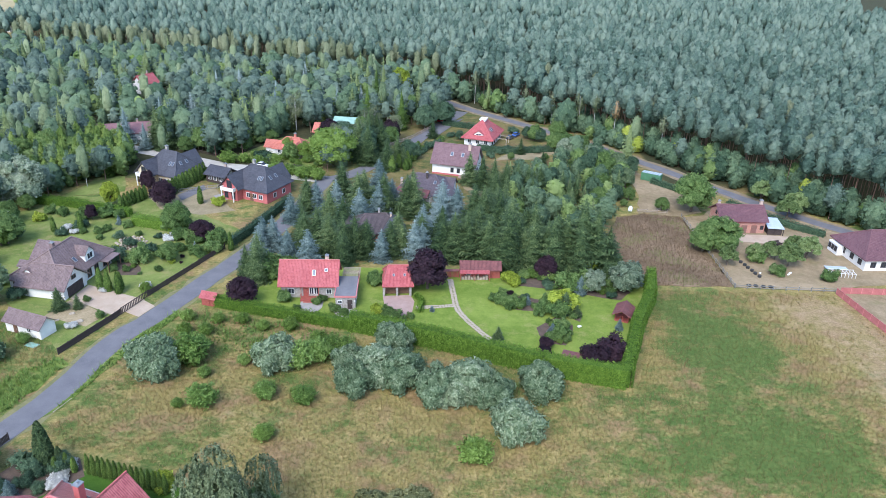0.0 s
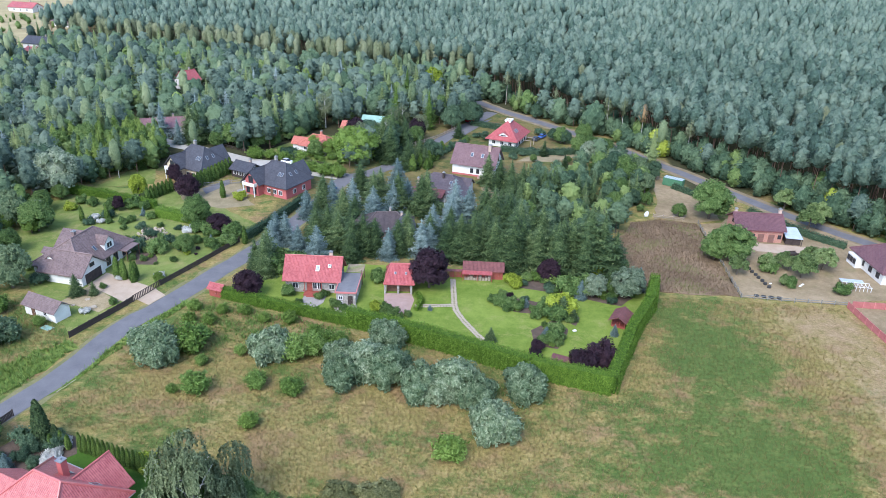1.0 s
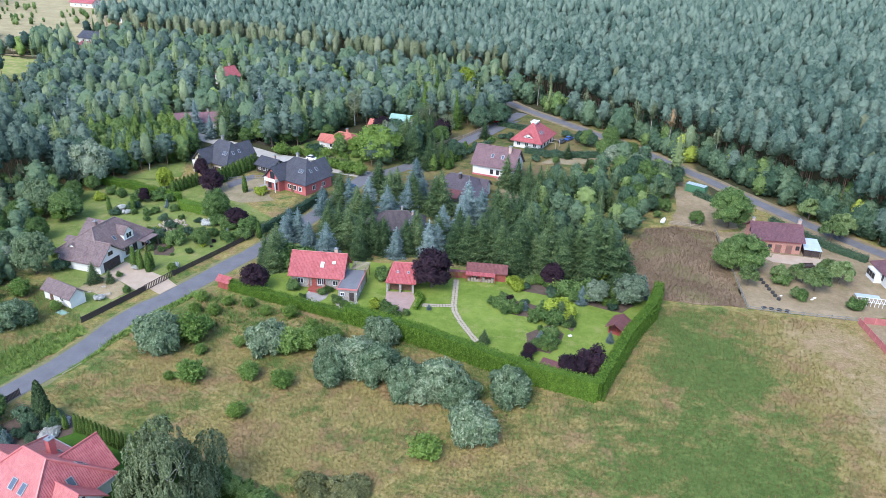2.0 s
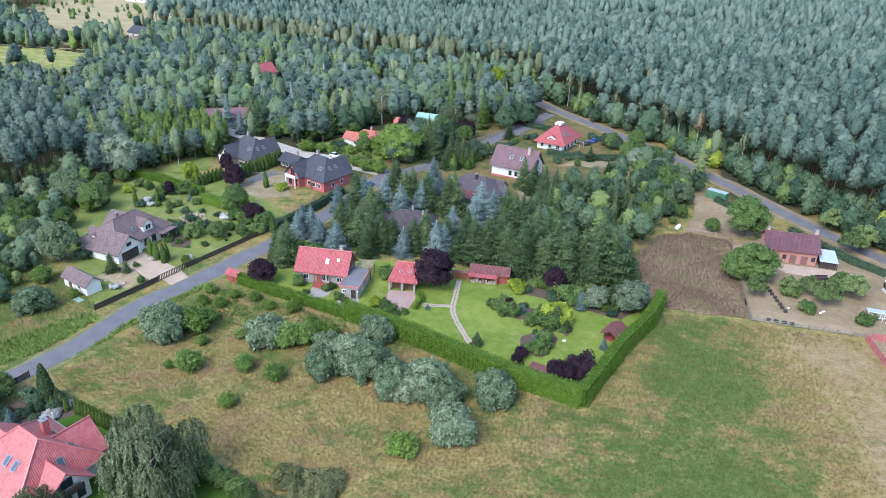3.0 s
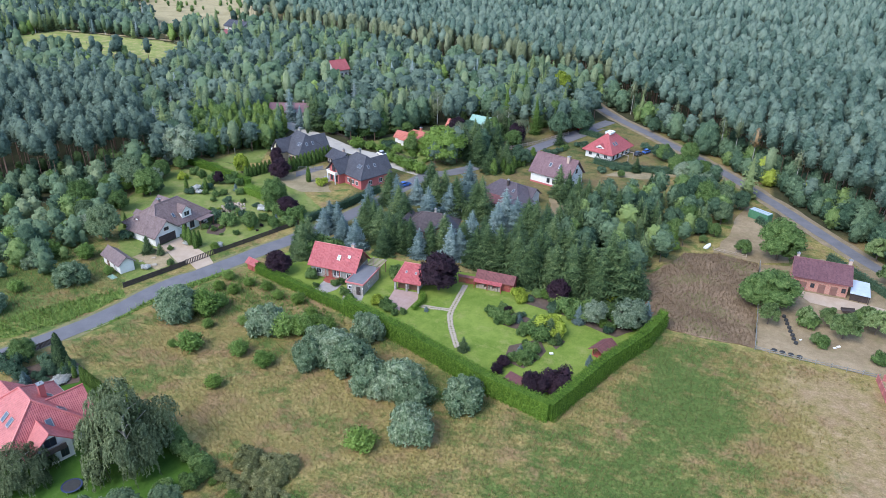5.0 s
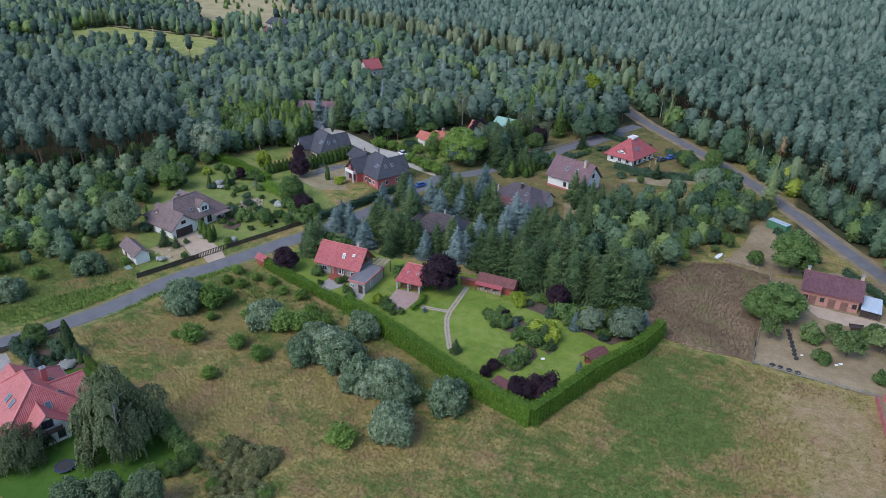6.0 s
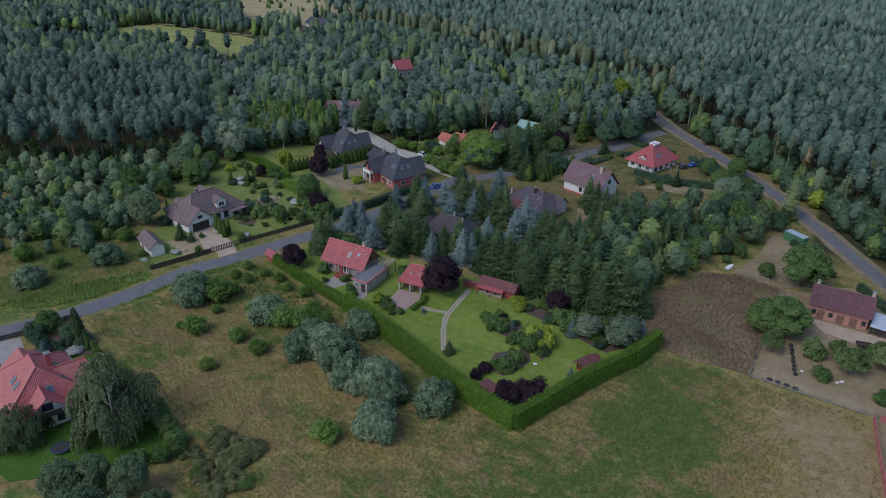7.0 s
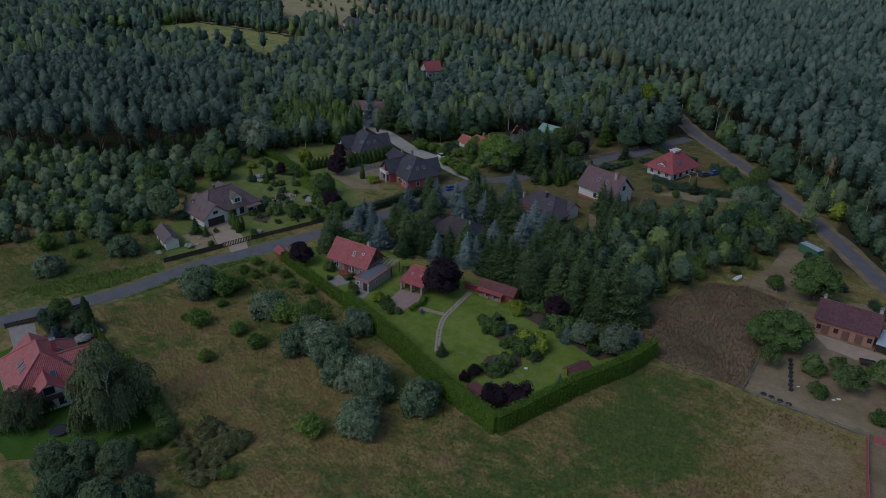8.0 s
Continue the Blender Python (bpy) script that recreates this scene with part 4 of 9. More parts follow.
KINDS = {
    # kind: (builder, height, radius, leaf material, bark, name, label, category)
    "spruce": (v_spruce, 10, 3.3, "spruce", "bark", "spruce_tree", "dark green spruce with drooping boughs", "tree"),
    "blue": (v_spruce, 8, 2.6, "blue", "bark", "blue_spruce", "dense silvery blue spruce tree", "tree"),
    "round": (v_round, 9, 4.2, "green", "bark", "deciduous_tree", "broad green leafy garden tree", "tree"),
    "fruit": (v_fruit, 5, 2.4, "orchard", "bark", "fruit_tree", "small open-crowned orchard tree", "tree"),
    "deep": (v_round, 9, 4.0, "deep", "bark", "deciduous_tree", "dense dark green leafy tree", "tree"),
    "bright": (v_round, 9, 4.4, "bright", "bark", "deciduous_tree", "bright green round-headed tree", "tree"),
    "lime": (v_round, 7, 3.0, "yellow", "bark", "yellow_green_tree", "light yellow-green leafy garden tree", "tree"),
    "copper": (v_round, 8, 3.6, "purple", "bark", "copper_tree", "dark purple-leaved copper tree", "tree"),
    "birch": (v_birch, 13, 3.6, "pale", "birch_bark", "birch_tree", "pale drooping birch with white trunk", "tree"),
    "weeping": (v_weeping, 11, 6.4, "weeping", "birch_bark", "weeping_birch", "large weeping birch with hanging grey-green branches", "tree"),
    "silvertree": (v_round, 9, 3.8, "silver_crown", "bark", "silver_tree", "broad silvery grey-green tree", "tree"),
    "pine": (v_pine, 15, 3.2, "pine", "pine_bark", "pine_tree", "tall pine with bare reddish trunk", "tree"),
    "larch": (v_spruce, 16, 3.0, "thuja", "bark", "larch_tree", "tall light green conical conifer", "tree"),
    "willow": (v_willow, 4.2, 3.15, "silver", "bark", "silver_willow_bush", "dense silvery grey-green willow bush", "bush"),
    "poplar": (v_round, 8, 3.6, "poplar", "bark", "leafy_tree", "soft grey-green leafy tree with rounded crown", "tree"),
    "edgebush": (v_shrub, 2.4, 1.6, "green", "bark", "hedge_bush", "dense green leafy bush beside the lawn", "bush"),
    "bush": (v_loose, 2.6, 1.7, "meadow_bush", "bark", "green_bush", "loose leafy green bush", "bush"),
    "shrub": (v_small, 1.8, 1.3, "green", "bark", "garden_shrub", "small leafy green garden shrub", "bush"),
    "brightbush": (v_loose, 2.4, 1.6, "bright", "bark", "green_bush", "light green leafy bush", "bush"),
    "deepbush": (v_small, 2.6, 2.0, "deep", "bark", "dark_bush", "dense low dark green bush", "bush"),
    "limebush": (v_small, 1.6, 1.2, "yellow", "bark", "yellow_bush", "low yellow-green garden shrub", "bush"),
    "copperbush": (v_shrub, 3.6, 2.1, "purple", "bark", "purple_bush", "dense dark purple-leaved shrub", "bush"),
    "olivebush": (v_small, 1.8, 1.6, "olive", "bark", "bramble_bush", "loose olive-brown bramble bush", "bush"),
    "whitebush": (v_small, 1.4, 1.5, "white", "bark", "white_flower_bush", "low white flowering garden shrub", "bush"),
    "column": (v_column, 4.0, 0.62, "thuja", "bark", "columnar_thuja", "slim green columnar thuja", "thuja"),
    "cypress": (v_cypress, 8.0, 1.35, "spruce", "bark", "cypress_tree", "tall dark columnar cypress tree", "tree"),
}
VARIANTS = {"spruce": 4, "blue": 3, "round": 3, "deep": 3, "bright": 2, "birch": 3, "pine": 3, "willow": 4, "bush": 3, "deepbush": 2, "column": 2, "larch": 2}
made_plants, plant_turn = {}, random.Random(5)


def plant(kind, x, y, h=None, wide=1.0, label="", group=""):
    """One plant: the first of a kind is built, the later ones share its meshes."""
    fn, h0, R0, leaf, bark, name, text, cat = KINDS[kind]
    k = plant_turn.randrange(VARIANTS.get(kind, 2))
    s = (h or h0) / h0
    m = pose(x, y, 0.0, 0, 0, plant_turn.uniform(0, 360)) @ Matrix.Diagonal((s * wide, s * wide, s, 1))
    if (kind, k) in made_plants:
        base = made_plants[kind, k]
        ob = copy_thing(base, m @ Matrix.Diagonal((1 / base.scale.x, 1 / base.scale.y, 1 / base.scale.z, 1)))
    else:
        rng = np.random.default_rng(100 + 7 * len(made_plants))
        (V, F), bm = fn(rng, h0, R0)
        ob = new(name)
        V = facing_out(V)
        part("crown", mesh_np("crown", V, F, L[leaf], None, soft_normals(V, spread={v_spruce: 0.18, v_weeping: 0.66}.get(fn, 0.38))), None, ob)
        if kind == "weeping":
            for k in range(9):
                a, z = k * 2.4, h0 * (0.16 + 0.055 * k)
                e = R0 * (0.62 - 0.035 * k)
                part("limb", tube(bmesh.new(), [(0, 0, z), (math.cos(a) * e * 0.5, math.sin(a) * e * 0.5, z + e * 0.5), (math.cos(a) * e, math.sin(a) * e, z + e * 0.75)], [0.09, 0.06, 0.02], 5), M[bark], ob)
        part("trunk", bm, M[bark], ob)
        tagged(ob, text, cat)
        made_plants[kind, k] = ob
        ob.matrix_basis = m
    return tagged(ob, label or text, cat, group)


def hedge(name, pts, width, height, leaf, label, size=0.2, dens=34, seed=3, taper=0.85):
    """A clipped hedge: a core body and a coat of leaf sprays, along a line."""
    rng = np.random.default_rng(seed)
    line = [Vector(p) for p in pts]
    ob = new(name)
    Vs = []
    bm = bmesh.new()
    for a, b in zip(line, line[1:]):
        d = b - a
        ln = d.length
        t = d / ln
        nrm = Vector((-t.y, t.x))
        n = int((dens if dens > 30 else 2.2 * dens) * ln * (2 * height + width))
        u = rng.uniform(-0.3, ln + 0.3, n)
        c = rng.uniform(0, 2 * height + width, n)
        side = np.where(c < height, -1.0, np.where(c < 2 * height, 1.0, 0.0))
        z = np.where(c < height, c, np.where(c < 2 * height, c - height, height))
        off = np.where(side == 0, c - 2 * height - width / 2, side * width / 2 * (1 - (1 - taper) * z / height))
        bulge = np.abs(np.sin(u * math.pi / 0.95))
        wob = 0.3 * bulge + 0.1 * np.sin(u * 0.37 + 2) + 0.07 * rng.normal(size=n)
        off = off + np.where(side == 0, 0, side * wob)
        z = z + np.where(side == 0, wob + 0.12 * bulge + 0.1 * np.sin(np.floor(u / 0.8) * 7.7), 0)
        P = np.stack([a.x + t.x * u + nrm.x * off, a.y + t.y * u + nrm.y * off, np.maximum(z, 0.05)], 1)
        N = np.stack([nrm.x * side, nrm.y * side, np.where(side == 0, 1.0, 0.3)], 1) + 0.45 * rng.normal(size=(n, 3))
        Vs.append(leaves(P, N, rng.uniform(0.7, 1.3, n) * size, rng, 0.42, 0.0, N * 0.5 + (0, 0, 0.9)))
        w = width / 2 - 0.14
        e0, e1 = a - t * 0.15, b + t * 0.15
        lo = [bm.verts.new((p.x + nrm.x * s, p.y + nrm.y * s, 0)) for p, s in ((e0, w), (e1, w), (e1, -w), (e0, -w))]
        hi = [bm.verts.new((p.x + nrm.x * s * taper, p.y + nrm.y * s * taper, height - 0.12)) for p, s in ((e0, w), (e1, w), (e1, -w), (e0, -w))]
        bm.faces.new(hi)
        for i in range(4):
            bm.faces.new((lo[i], lo[(i + 1) % 4], hi[(i + 1) % 4], hi[i]))
    bmesh.ops.recalc_face_normals(bm, faces=bm.faces[:])
    V, F = join(*Vs)
    part("foliage", mesh_np("foliage", V, F, L[leaf]), None, ob)
    part("core", bm, L[leaf], ob)
    return tagged(ob, label, "hedge")
# ---- buildings ----
def gable(x0, x1, y0, y1, he, hr, axis="x"):
    if axis == "x":
        c = (y0 + y1) / 2
        return [[(x0, y0, he), (x1, y0, he), (x1, c, hr), (x0, c, hr)], [(x1, y1, he), (x0, y1, he), (x0, c, hr), (x1, c, hr)]]
    c = (x0 + x1) / 2
    return [[(x1, y0, he), (x1, y1, he), (c, y1, hr), (c, y0, hr)], [(x0, y1, he), (x0, y0, he), (c, y0, hr), (c, y1, hr)]]


def hip(x0, x1, y0, y1, he, hr, r0, r1, axis="x", at=None):
    """Ridge along the axis from r0 to r1."""
    if axis == "x":
        c = (y0 + y1) / 2 if at is None else at
        a, b = (r0, c, hr), (r1, c, hr)
        return [[(x0, y0, he), (x1, y0, he), b, a], [(x1, y1, he), (x0, y1, he), a, b], [(x1, y0, he), (x1, y1, he), b], [(x0, y1, he), (x0, y0, he), a]]
    c = (x0 + x1) / 2 if at is None else at
    a, b = (c, r0, hr), (c, r1, hr)
    return [[(x1, y0, he), (x1, y1, he), b, a], [(x0, y1, he), (x0, y0, he), a, b], [(x0, y0, he), (x1, y0, he), a], [(x1, y1, he), (x0, y1, he), b]]


def roof(parent, planes, mat, thick=0.2, label="", name="roof"):
    """Slabs of roof with the tiles' run in the UVs, joined into one roof, and its ridge caps."""
    V, F, U = [], [], []
    for pl in planes:
        pts = [Vector(p) for p in pl]
        n = (pts[1] - pts[0]).cross(pts[2] - pts[0]).normalized()
        if n.z < 0:
            pts.reverse()
            n = -n
        u = Vector((-n.y, n.x, 0))
        u = u.normalized() if u.length > 1e-4 else Vector((1, 0, 0))
        v = n.cross(u)
        k = len(V)
        m = len(pts)
        V += [tuple(p) for p in pts] + [(p.x, p.y, p.z - thick) for p in pts]
        F.append(list(range(k, k + m)))
        U.append([(p.dot(u), p.dot(v)) for p in pts])
        F.append(list(range(k + 2 * m - 1, k + m - 1, -1)))
        U.append([(0, 0)] * m)
        for i in range(m):
            j = (i + 1) % m
            F.append([k + i, k + m + i, k + m + j, k + j])
            U.append([(0, 0)] * 4)
    me = bpy.data.meshes.new(name)
    me.from_pydata(V, [], F)
    uv = me.uv_layers.new(name="UVMap")
    uv.data.foreach_set("uv", [c for f in U for p in f for c in p])
    me.materials.append(M[mat])
    me.update()
    return part(name, me, None, parent, label)


def caps(parent, lines, mat, r=0.13):
    """Half-round ridge and hip caps."""
    bm = bmesh.new()
    for a, b in lines:
        tube(bm, [a, b], [r, r], 6)
    return part("ridge_cap", bm, M[mat], parent)


def hip_lines(pl):
    e, b, a = pl[0], pl[0][2], pl[0][3]
    return [(a, b)] + [(p, q) for t in pl[2:] for p, q in ((t[0], t[2]), (t[1], t[2]))]


def walls(parent, x0, x1, y0, y1, h, mat, ridge=None, axis="x", label="", z0=0.0):
    """A wall block, with gable ends up to ridge."""
    bm = bmesh.new()
    if ridge is None:
        box(bm, x0, y0, z0, x1, y1, h)
    else:
        if axis == "x":
            c = (y0 + y1) / 2
            prof = [[(x, y0, z0), (x, y1, z0), (x, y1, h), (x, c, ridge), (x, y0, h)] for x in (x0, x1)]
        else:
            c = (x0 + x1) / 2
            prof = [[(x0, y, z0), (x1, y, z0), (x1, y, h), (c, y, ridge), (x0, y, h)] for y in (y0, y1)]
        A, B = [[bm.verts.new(p) for p in q] for q in prof]
        bm.faces.new(A)
        bm.faces.new(list(reversed(B)))
        for i in range(5):
            bm.faces.new((A[i], A[(i + 1) % 5], B[(i + 1) % 5], B[i]))
        bmesh.ops.recalc_face_normals(bm, faces=bm.faces[:])
    uv = bm.loops.layers.uv.new("UVMap")
    bm.normal_update()
    for f in bm.faces:
        for lp in f.loops:
            c = lp.vert.co
            lp[uv].uv = (c.y if abs(f.normal.x) > 0.7 else c.x, c.z)
    return part("wall", bm, M[mat], parent, label)


def window(parent, x, y, z, w, h, ang, frame_mat="white_trim", name="window"):
    """Frame standing proud of the wall, with a pane set in it. ang: the way it faces, in degrees from local x."""
    t = 0.09
    m = pose(x, y, z, 0, 0, ang)
    fr = part(name, boxes((-0.06, -w / 2, 0, 0.06, -w / 2 + t, h), (-0.06, w / 2 - t, 0, 0.06, w / 2, h), (-0.06, -w / 2 + t, 0, 0.06, w / 2 - t, t),
                          (-0.06, -w / 2 + t, h - t, 0.06, w / 2 - t, h), (-0.03, -t / 3, t, 0.05, t / 3, h - t)), M[frame_mat], parent, "", m)
    part("pane", boxes((-0.04, -w / 2 + t, t, 0.02, w / 2 - t, h - t)), M["glass"], fr)
    return fr


def door(parent, x, y, z, w, h, ang, mat="wood", panels=4, name="door"):
    rows = [(-0.05, -w / 2, 0, 0.04, w / 2, h)]
    for k in range(panels):
        rows.append((0.0, -w / 2 + 0.08, h * k / panels + 0.05, 0.07, w / 2 - 0.08, h * (k + 1) / panels - 0.04))
    d = part(name, boxes(*rows), M[mat], parent, "", pose(x, y, z, 0, 0, ang))
    part("handle", boxes((0.07, w / 2 - 0.18, h * 0.45, 0.12, w / 2 - 0.12, h * 0.55)), M["metal"], d)
    return d


def skylight(parent, x, y, z, w, ln, ang, slope):
    m = pose(x, y, z, 0, 0, ang) @ pose(0, 0, 0, 0, slope, 0)
    fr = part("skylight", boxes((-ln / 2, -w / 2, 0.0, ln / 2, -w / 2 + 0.1, 0.12), (-ln / 2, w / 2 - 0.1, 0.0, ln / 2, w / 2, 0.12),
                                (-ln / 2, -w / 2 + 0.1, 0.0, -ln / 2 + 0.1, w / 2 - 0.1, 0.12), (ln / 2 - 0.1, -w / 2 + 0.1, 0.0, ln / 2, w / 2 - 0.1, 0.12)), M["metal"], parent, "", m)
    part("pane", boxes((-ln / 2 + 0.1, -w / 2 + 0.1, 0.0, ln / 2 - 0.1, w / 2 - 0.1, 0.09)), M["sky_glass"], fr)


def chimney(parent, x, y, z0, z1, w=0.6, mat="brick"):
    c = part("chimney", boxes((x - w / 2, y - w / 2, z0, x + w / 2, y + w / 2, z1)), M[mat], parent)
    part("chimney_cap", boxes((x - w / 2 - 0.08, y - w / 2 - 0.08, z1, x + w / 2 + 0.08, y + w / 2 + 0.08, z1 + 0.12), (x - 0.12, y - 0.12, z1 + 0.12, x + 0.12, y + 0.12, z1 + 0.4)), M["metal"], c)


def gutters(parent, lines, mat="metal"):
    for a, b in lines:
        part("gutter", tube(bmesh.new(), [a, b], [0.07, 0.07], 6), M[mat], parent)


def dormer(parent, x, y, z, w, h, depth, ang, roof_mat, wall_mat, rise=0.9):
    """A gabled dormer looking along ang; (x, y, z) is the foot of its front."""
    m = pose(x, y, z, 0, 0, ang)
    wl_ = walls(parent, -depth, 0, -w / 2, w / 2, h, wall_mat, h + rise, "x")
    wl_.name, wl_.matrix_basis = "dormer", m
    o = 0.25
    rf = roof(wl_, gable(-depth - 0.2, o, -w / 2 - o, w / 2 + o, h - 0.15, h + rise + 0.12), roof_mat, 0.12, name="dormer_roof")
    window(wl_, 0.05, 0, 0.25, w * 0.6, h * 0.8, 0)
    return wl_


M["sky_glass"] = nodes_of("skylight_glass")[0]
sgb = M["sky_glass"].node_tree.nodes["Principled BSDF"]
sgb.inputs["Base Color"].default_value, sgb.inputs["Roughness"].default_value, sgb.inputs["Metallic"].default_value = (0.09, 0.115, 0.15, 1), 0.14, 0.1


def red_cottage():
    h = thing("red_roofed_cottage", -25.3, 135.6, 1.0, label="grey stone cottage with red pantile roof and flat annex", category="house")
    walls(h, -5.7, 5.7, -3.5, 3.5, 3.05, "stone_wall", 6.7)
    pl = gable(-6.3, 6.3, -4.2, 4.2, 2.95, 7.1)
    roof(h, pl, "red_tile", label="red pantile roof")
    caps(h, [((-6.3, 0, 7.12), (6.3, 0, 7.12))], "red_tile")
    gutters(h, [((-6.3, -4.28, 2.9), (6.3, -4.28, 2.9)), ((-6.3, 4.28, 2.9), (6.3, 4.28, 2.9))], "red_wood")
    chimney(h, 3.6, 0.5, 6.0, 7.9, 0.7)
    skylight(h, 1.1, -2.1, 5.1, 0.8, 1.3, -90, 44.6)
    skylight(h, 3.6, -1.7, 5.55, 0.7, 0.7, -90, 44.6)
    # porch: red deck, steps, posts and rail in front of the glazed doors
    part("porch_deck", boxes((-1.6, -5.3, 0, 2.2, -3.5, 0.42), (-0.9, -5.8, 0, 1.5, -5.3, 0.22)), M["red_wood"], h, "red-stained timber porch deck")
    for x in (-1.5, 0.1, 2.1):
        part("porch_post", boxes((x - 0.07, -4.15, 0.42, x + 0.07, -4.0, 2.9)), M["red_wood"], h)
    for rail in ((-1.5, -5.25, 1.2, -0.9, -5.15, 1.3), (1.5, -5.25, 1.2, 2.09, -5.15, 1.3), (2.1, -5.2, 1.2, 2.2, -4.0, 1.3), (-1.6, -5.2, 1.2, -1.51, -4.0, 1.3)):
        part("porch_rail", boxes(rail), M["red_wood"], h)
    door(h, -0.6, -3.55, 0.42, 1.0, 2.1, -90, "red_wood")
    for x in (0.6, 1.6):
        window(h, x, -3.56, 0.9, 0.95, 1.6, -90)
    window(h, -3.6, -3.56, 0.95, 1.3, 1.3, -90)
    window(h, 4.2, -3.56, 0.95, 1.2, 1.2, -90)
    window(h, 5.76, 0.0, 3.6, 1.3, 1.4, 0, "wood")
    for k in range(11):
        part("gable_board", boxes((5.72, -2.6 + 0.52 * k, 3.2, 5.78, -2.2 + 0.52 * k, min(3.2 + 0.1 + 1.02 * (k + 0.5), 3.3 + 1.02 * (10.5 - k) * 1.0, 6.0))), M["wood"], h)
    # flat-roofed annex
    an = walls(h, 6.0, 10.0, -8.2, 0.6, 2.85, "stone_wall")
    an.name = "annex_wall"
    part("annex_roof", boxes((5.9, -8.3, 2.86, 10.1, 0.7, 2.98)), M["felt"], h, "flat grey felt roof")
    part("roof_edging", boxes((5.75, -8.5, 2.75, 10.25, -8.3, 3.12), (10.1, -8.3, 2.75, 10.28, 0.8, 3.12), (5.72, -8.3, 2.75, 5.9, -4.3, 3.12)), M["pink_edge"], h, "pinkish red metal roof edging")
    door(h, 8.9, -8.25, 0.1, 1.0, 2.05, -90, "dark_wood")
    window(h, 6.9, -8.26, 1.25, 0.9, 0.85, -90)
    window(h, 6.9, -8.26, 0.2, 0.7, 0.6, -90)
    window(h, 10.06, -5.2, 0.9, 0.8, 1.3, 0)
    part("wall_lamp", boxes((9.85, -8.33, 1.7, 10.0, -8.2, 2.1)), M["white_trim"], h)
    # glazed timber veranda on the far end of the annex
    for x, y in ((6.9, 0.9), (10.1, 0.9), (6.9, 4.2), (10.1, 4.2)):
        part("pergola_post", boxes((x - 0.08, y - 0.08, 0, x + 0.08, y + 0.08, 3.1)), M["wood"], h)
    for k in range(7):
        part("pergola_beam", boxes((6.6, 0.8 + 0.58 * k, 3.1, 10.4, 0.9 + 0.58 * k, 3.25)), M["pale_wood"], h)
    for x in (6.9, 10.1):
        part("pergola_beam", boxes((x - 0.07, 0.6, 2.96, x + 0.07, 4.5, 3.1)), M["wood"], h)
    part("terrace_rail", boxes((10.06, -0.9, 3.12, 10.16, 0.9, 3.18), (10.06, -0.9, 3.7, 10.16, 0.9, 3.78), (10.06, -0.9, 3.1, 10.14, -0.82, 3.78)), M["wood"], h)


def garage_house():
    h = thing("hipped_garage", -7.1, 137.1, 3.0, label="small garage with hipped red pantile roof and open porch", category="garage")
    walls(h, -2.6, 2.6, -2.6, 3.6, 2.55, "stone_wall")
    pl = hip(-3.1, 3.5, -4.2, 4.2, 2.5, 5.5, -1.8, 2.4, "x")
    roof(h, pl, "red_tile", label="red hipped pantile roof")
    caps(h, hip_lines(pl), "red_tile")
    for x in (-2.8, 0.0, 2.8):
        part("porch_pillar", boxes((x - 0.22, -3.95, 0, x + 0.22, -3.5, 2.45)), M["stone_wall"], h)
    door(h, -1.35, -2.65, 0.05, 2.3, 2.15, -90, "wood", 5, "garage_door")
    door(h, 1.35, -2.65, 0.05, 2.3, 2.15, -90, "wood", 5, "garage_door")
    skylight(h, -0.7, -2.0, 4.1, 0.45, 0.6, -90, 35.5)
    skylight(h, 1.6, -2.0, 4.1, 0.45, 0.6, -90, 35.5)
    gutters(h, [((-3.1, -4.27, 2.45), (3.5, -4.27, 2.45))], "red_wood")


def summer_shed():
    h = thing("timber_garden_shed", 11.3, 143.7, 0.0, label="long red-brown timber garden shed with shingle roof", category="shed")
    walls(h, -4.4, 4.4, -1.4, 1.6, 2.2, "red_wood", 3.4)
    roof(h, gable(-4.7, 4.7, -1.9, 2.0, 2.2, 3.7), "dark_red_roof")
    roof(h, [[(-4.7, -3.0, 1.9), (2.0, -3.0, 1.9), (2.0, -1.6, 2.3), (-4.7, -1.6, 2.3)]], "red_tile", 0.1, name="lean_to_roof")
    for x in (-4.5, -1.3, 1.9):
        part("post", boxes((x - 0.07, -2.95, 0, x + 0.07, -2.8, 1.9)), M["red_wood"], h)
    for k in range(9):
        part("firewood_bundle", boxes((-4.2 + 0.95 * k * 0.7, -2.4, 0.0, -3.65 + 0.95 * k * 0.7, -1.5, 0.55 + 0.25 * (k % 3)), bevel=0.06), M["pale_wood"], h)
    door(h, 3.2, -1.45, 0.05, 0.9, 1.95, -90, "red_wood")
    window(h, -2.6, -1.46, 0.9, 1.0, 0.8, -90)
    g = thing("garden_gate", 4.6, 142.3, 4.0, label="red-brown roofed timber gate beside the shed", category="gate")
    for x in (-1.9, 0.0, 1.9):
        part("gate_post", boxes((x - 0.1, -0.1, 0, x + 0.1, 0.1, 1.9)), M["red_wood"], g)
    for k in range(14):
        part("board", boxes((-1.85 + 0.265 * k, -0.04, 0.15, -1.65 + 0.265 * k, 0.04, 1.5)), M["red_wood"], g)
    roof(g, gable(-2.2, 2.2, -0.5, 0.5, 1.85, 2.25), "dark_red_roof", 0.08)


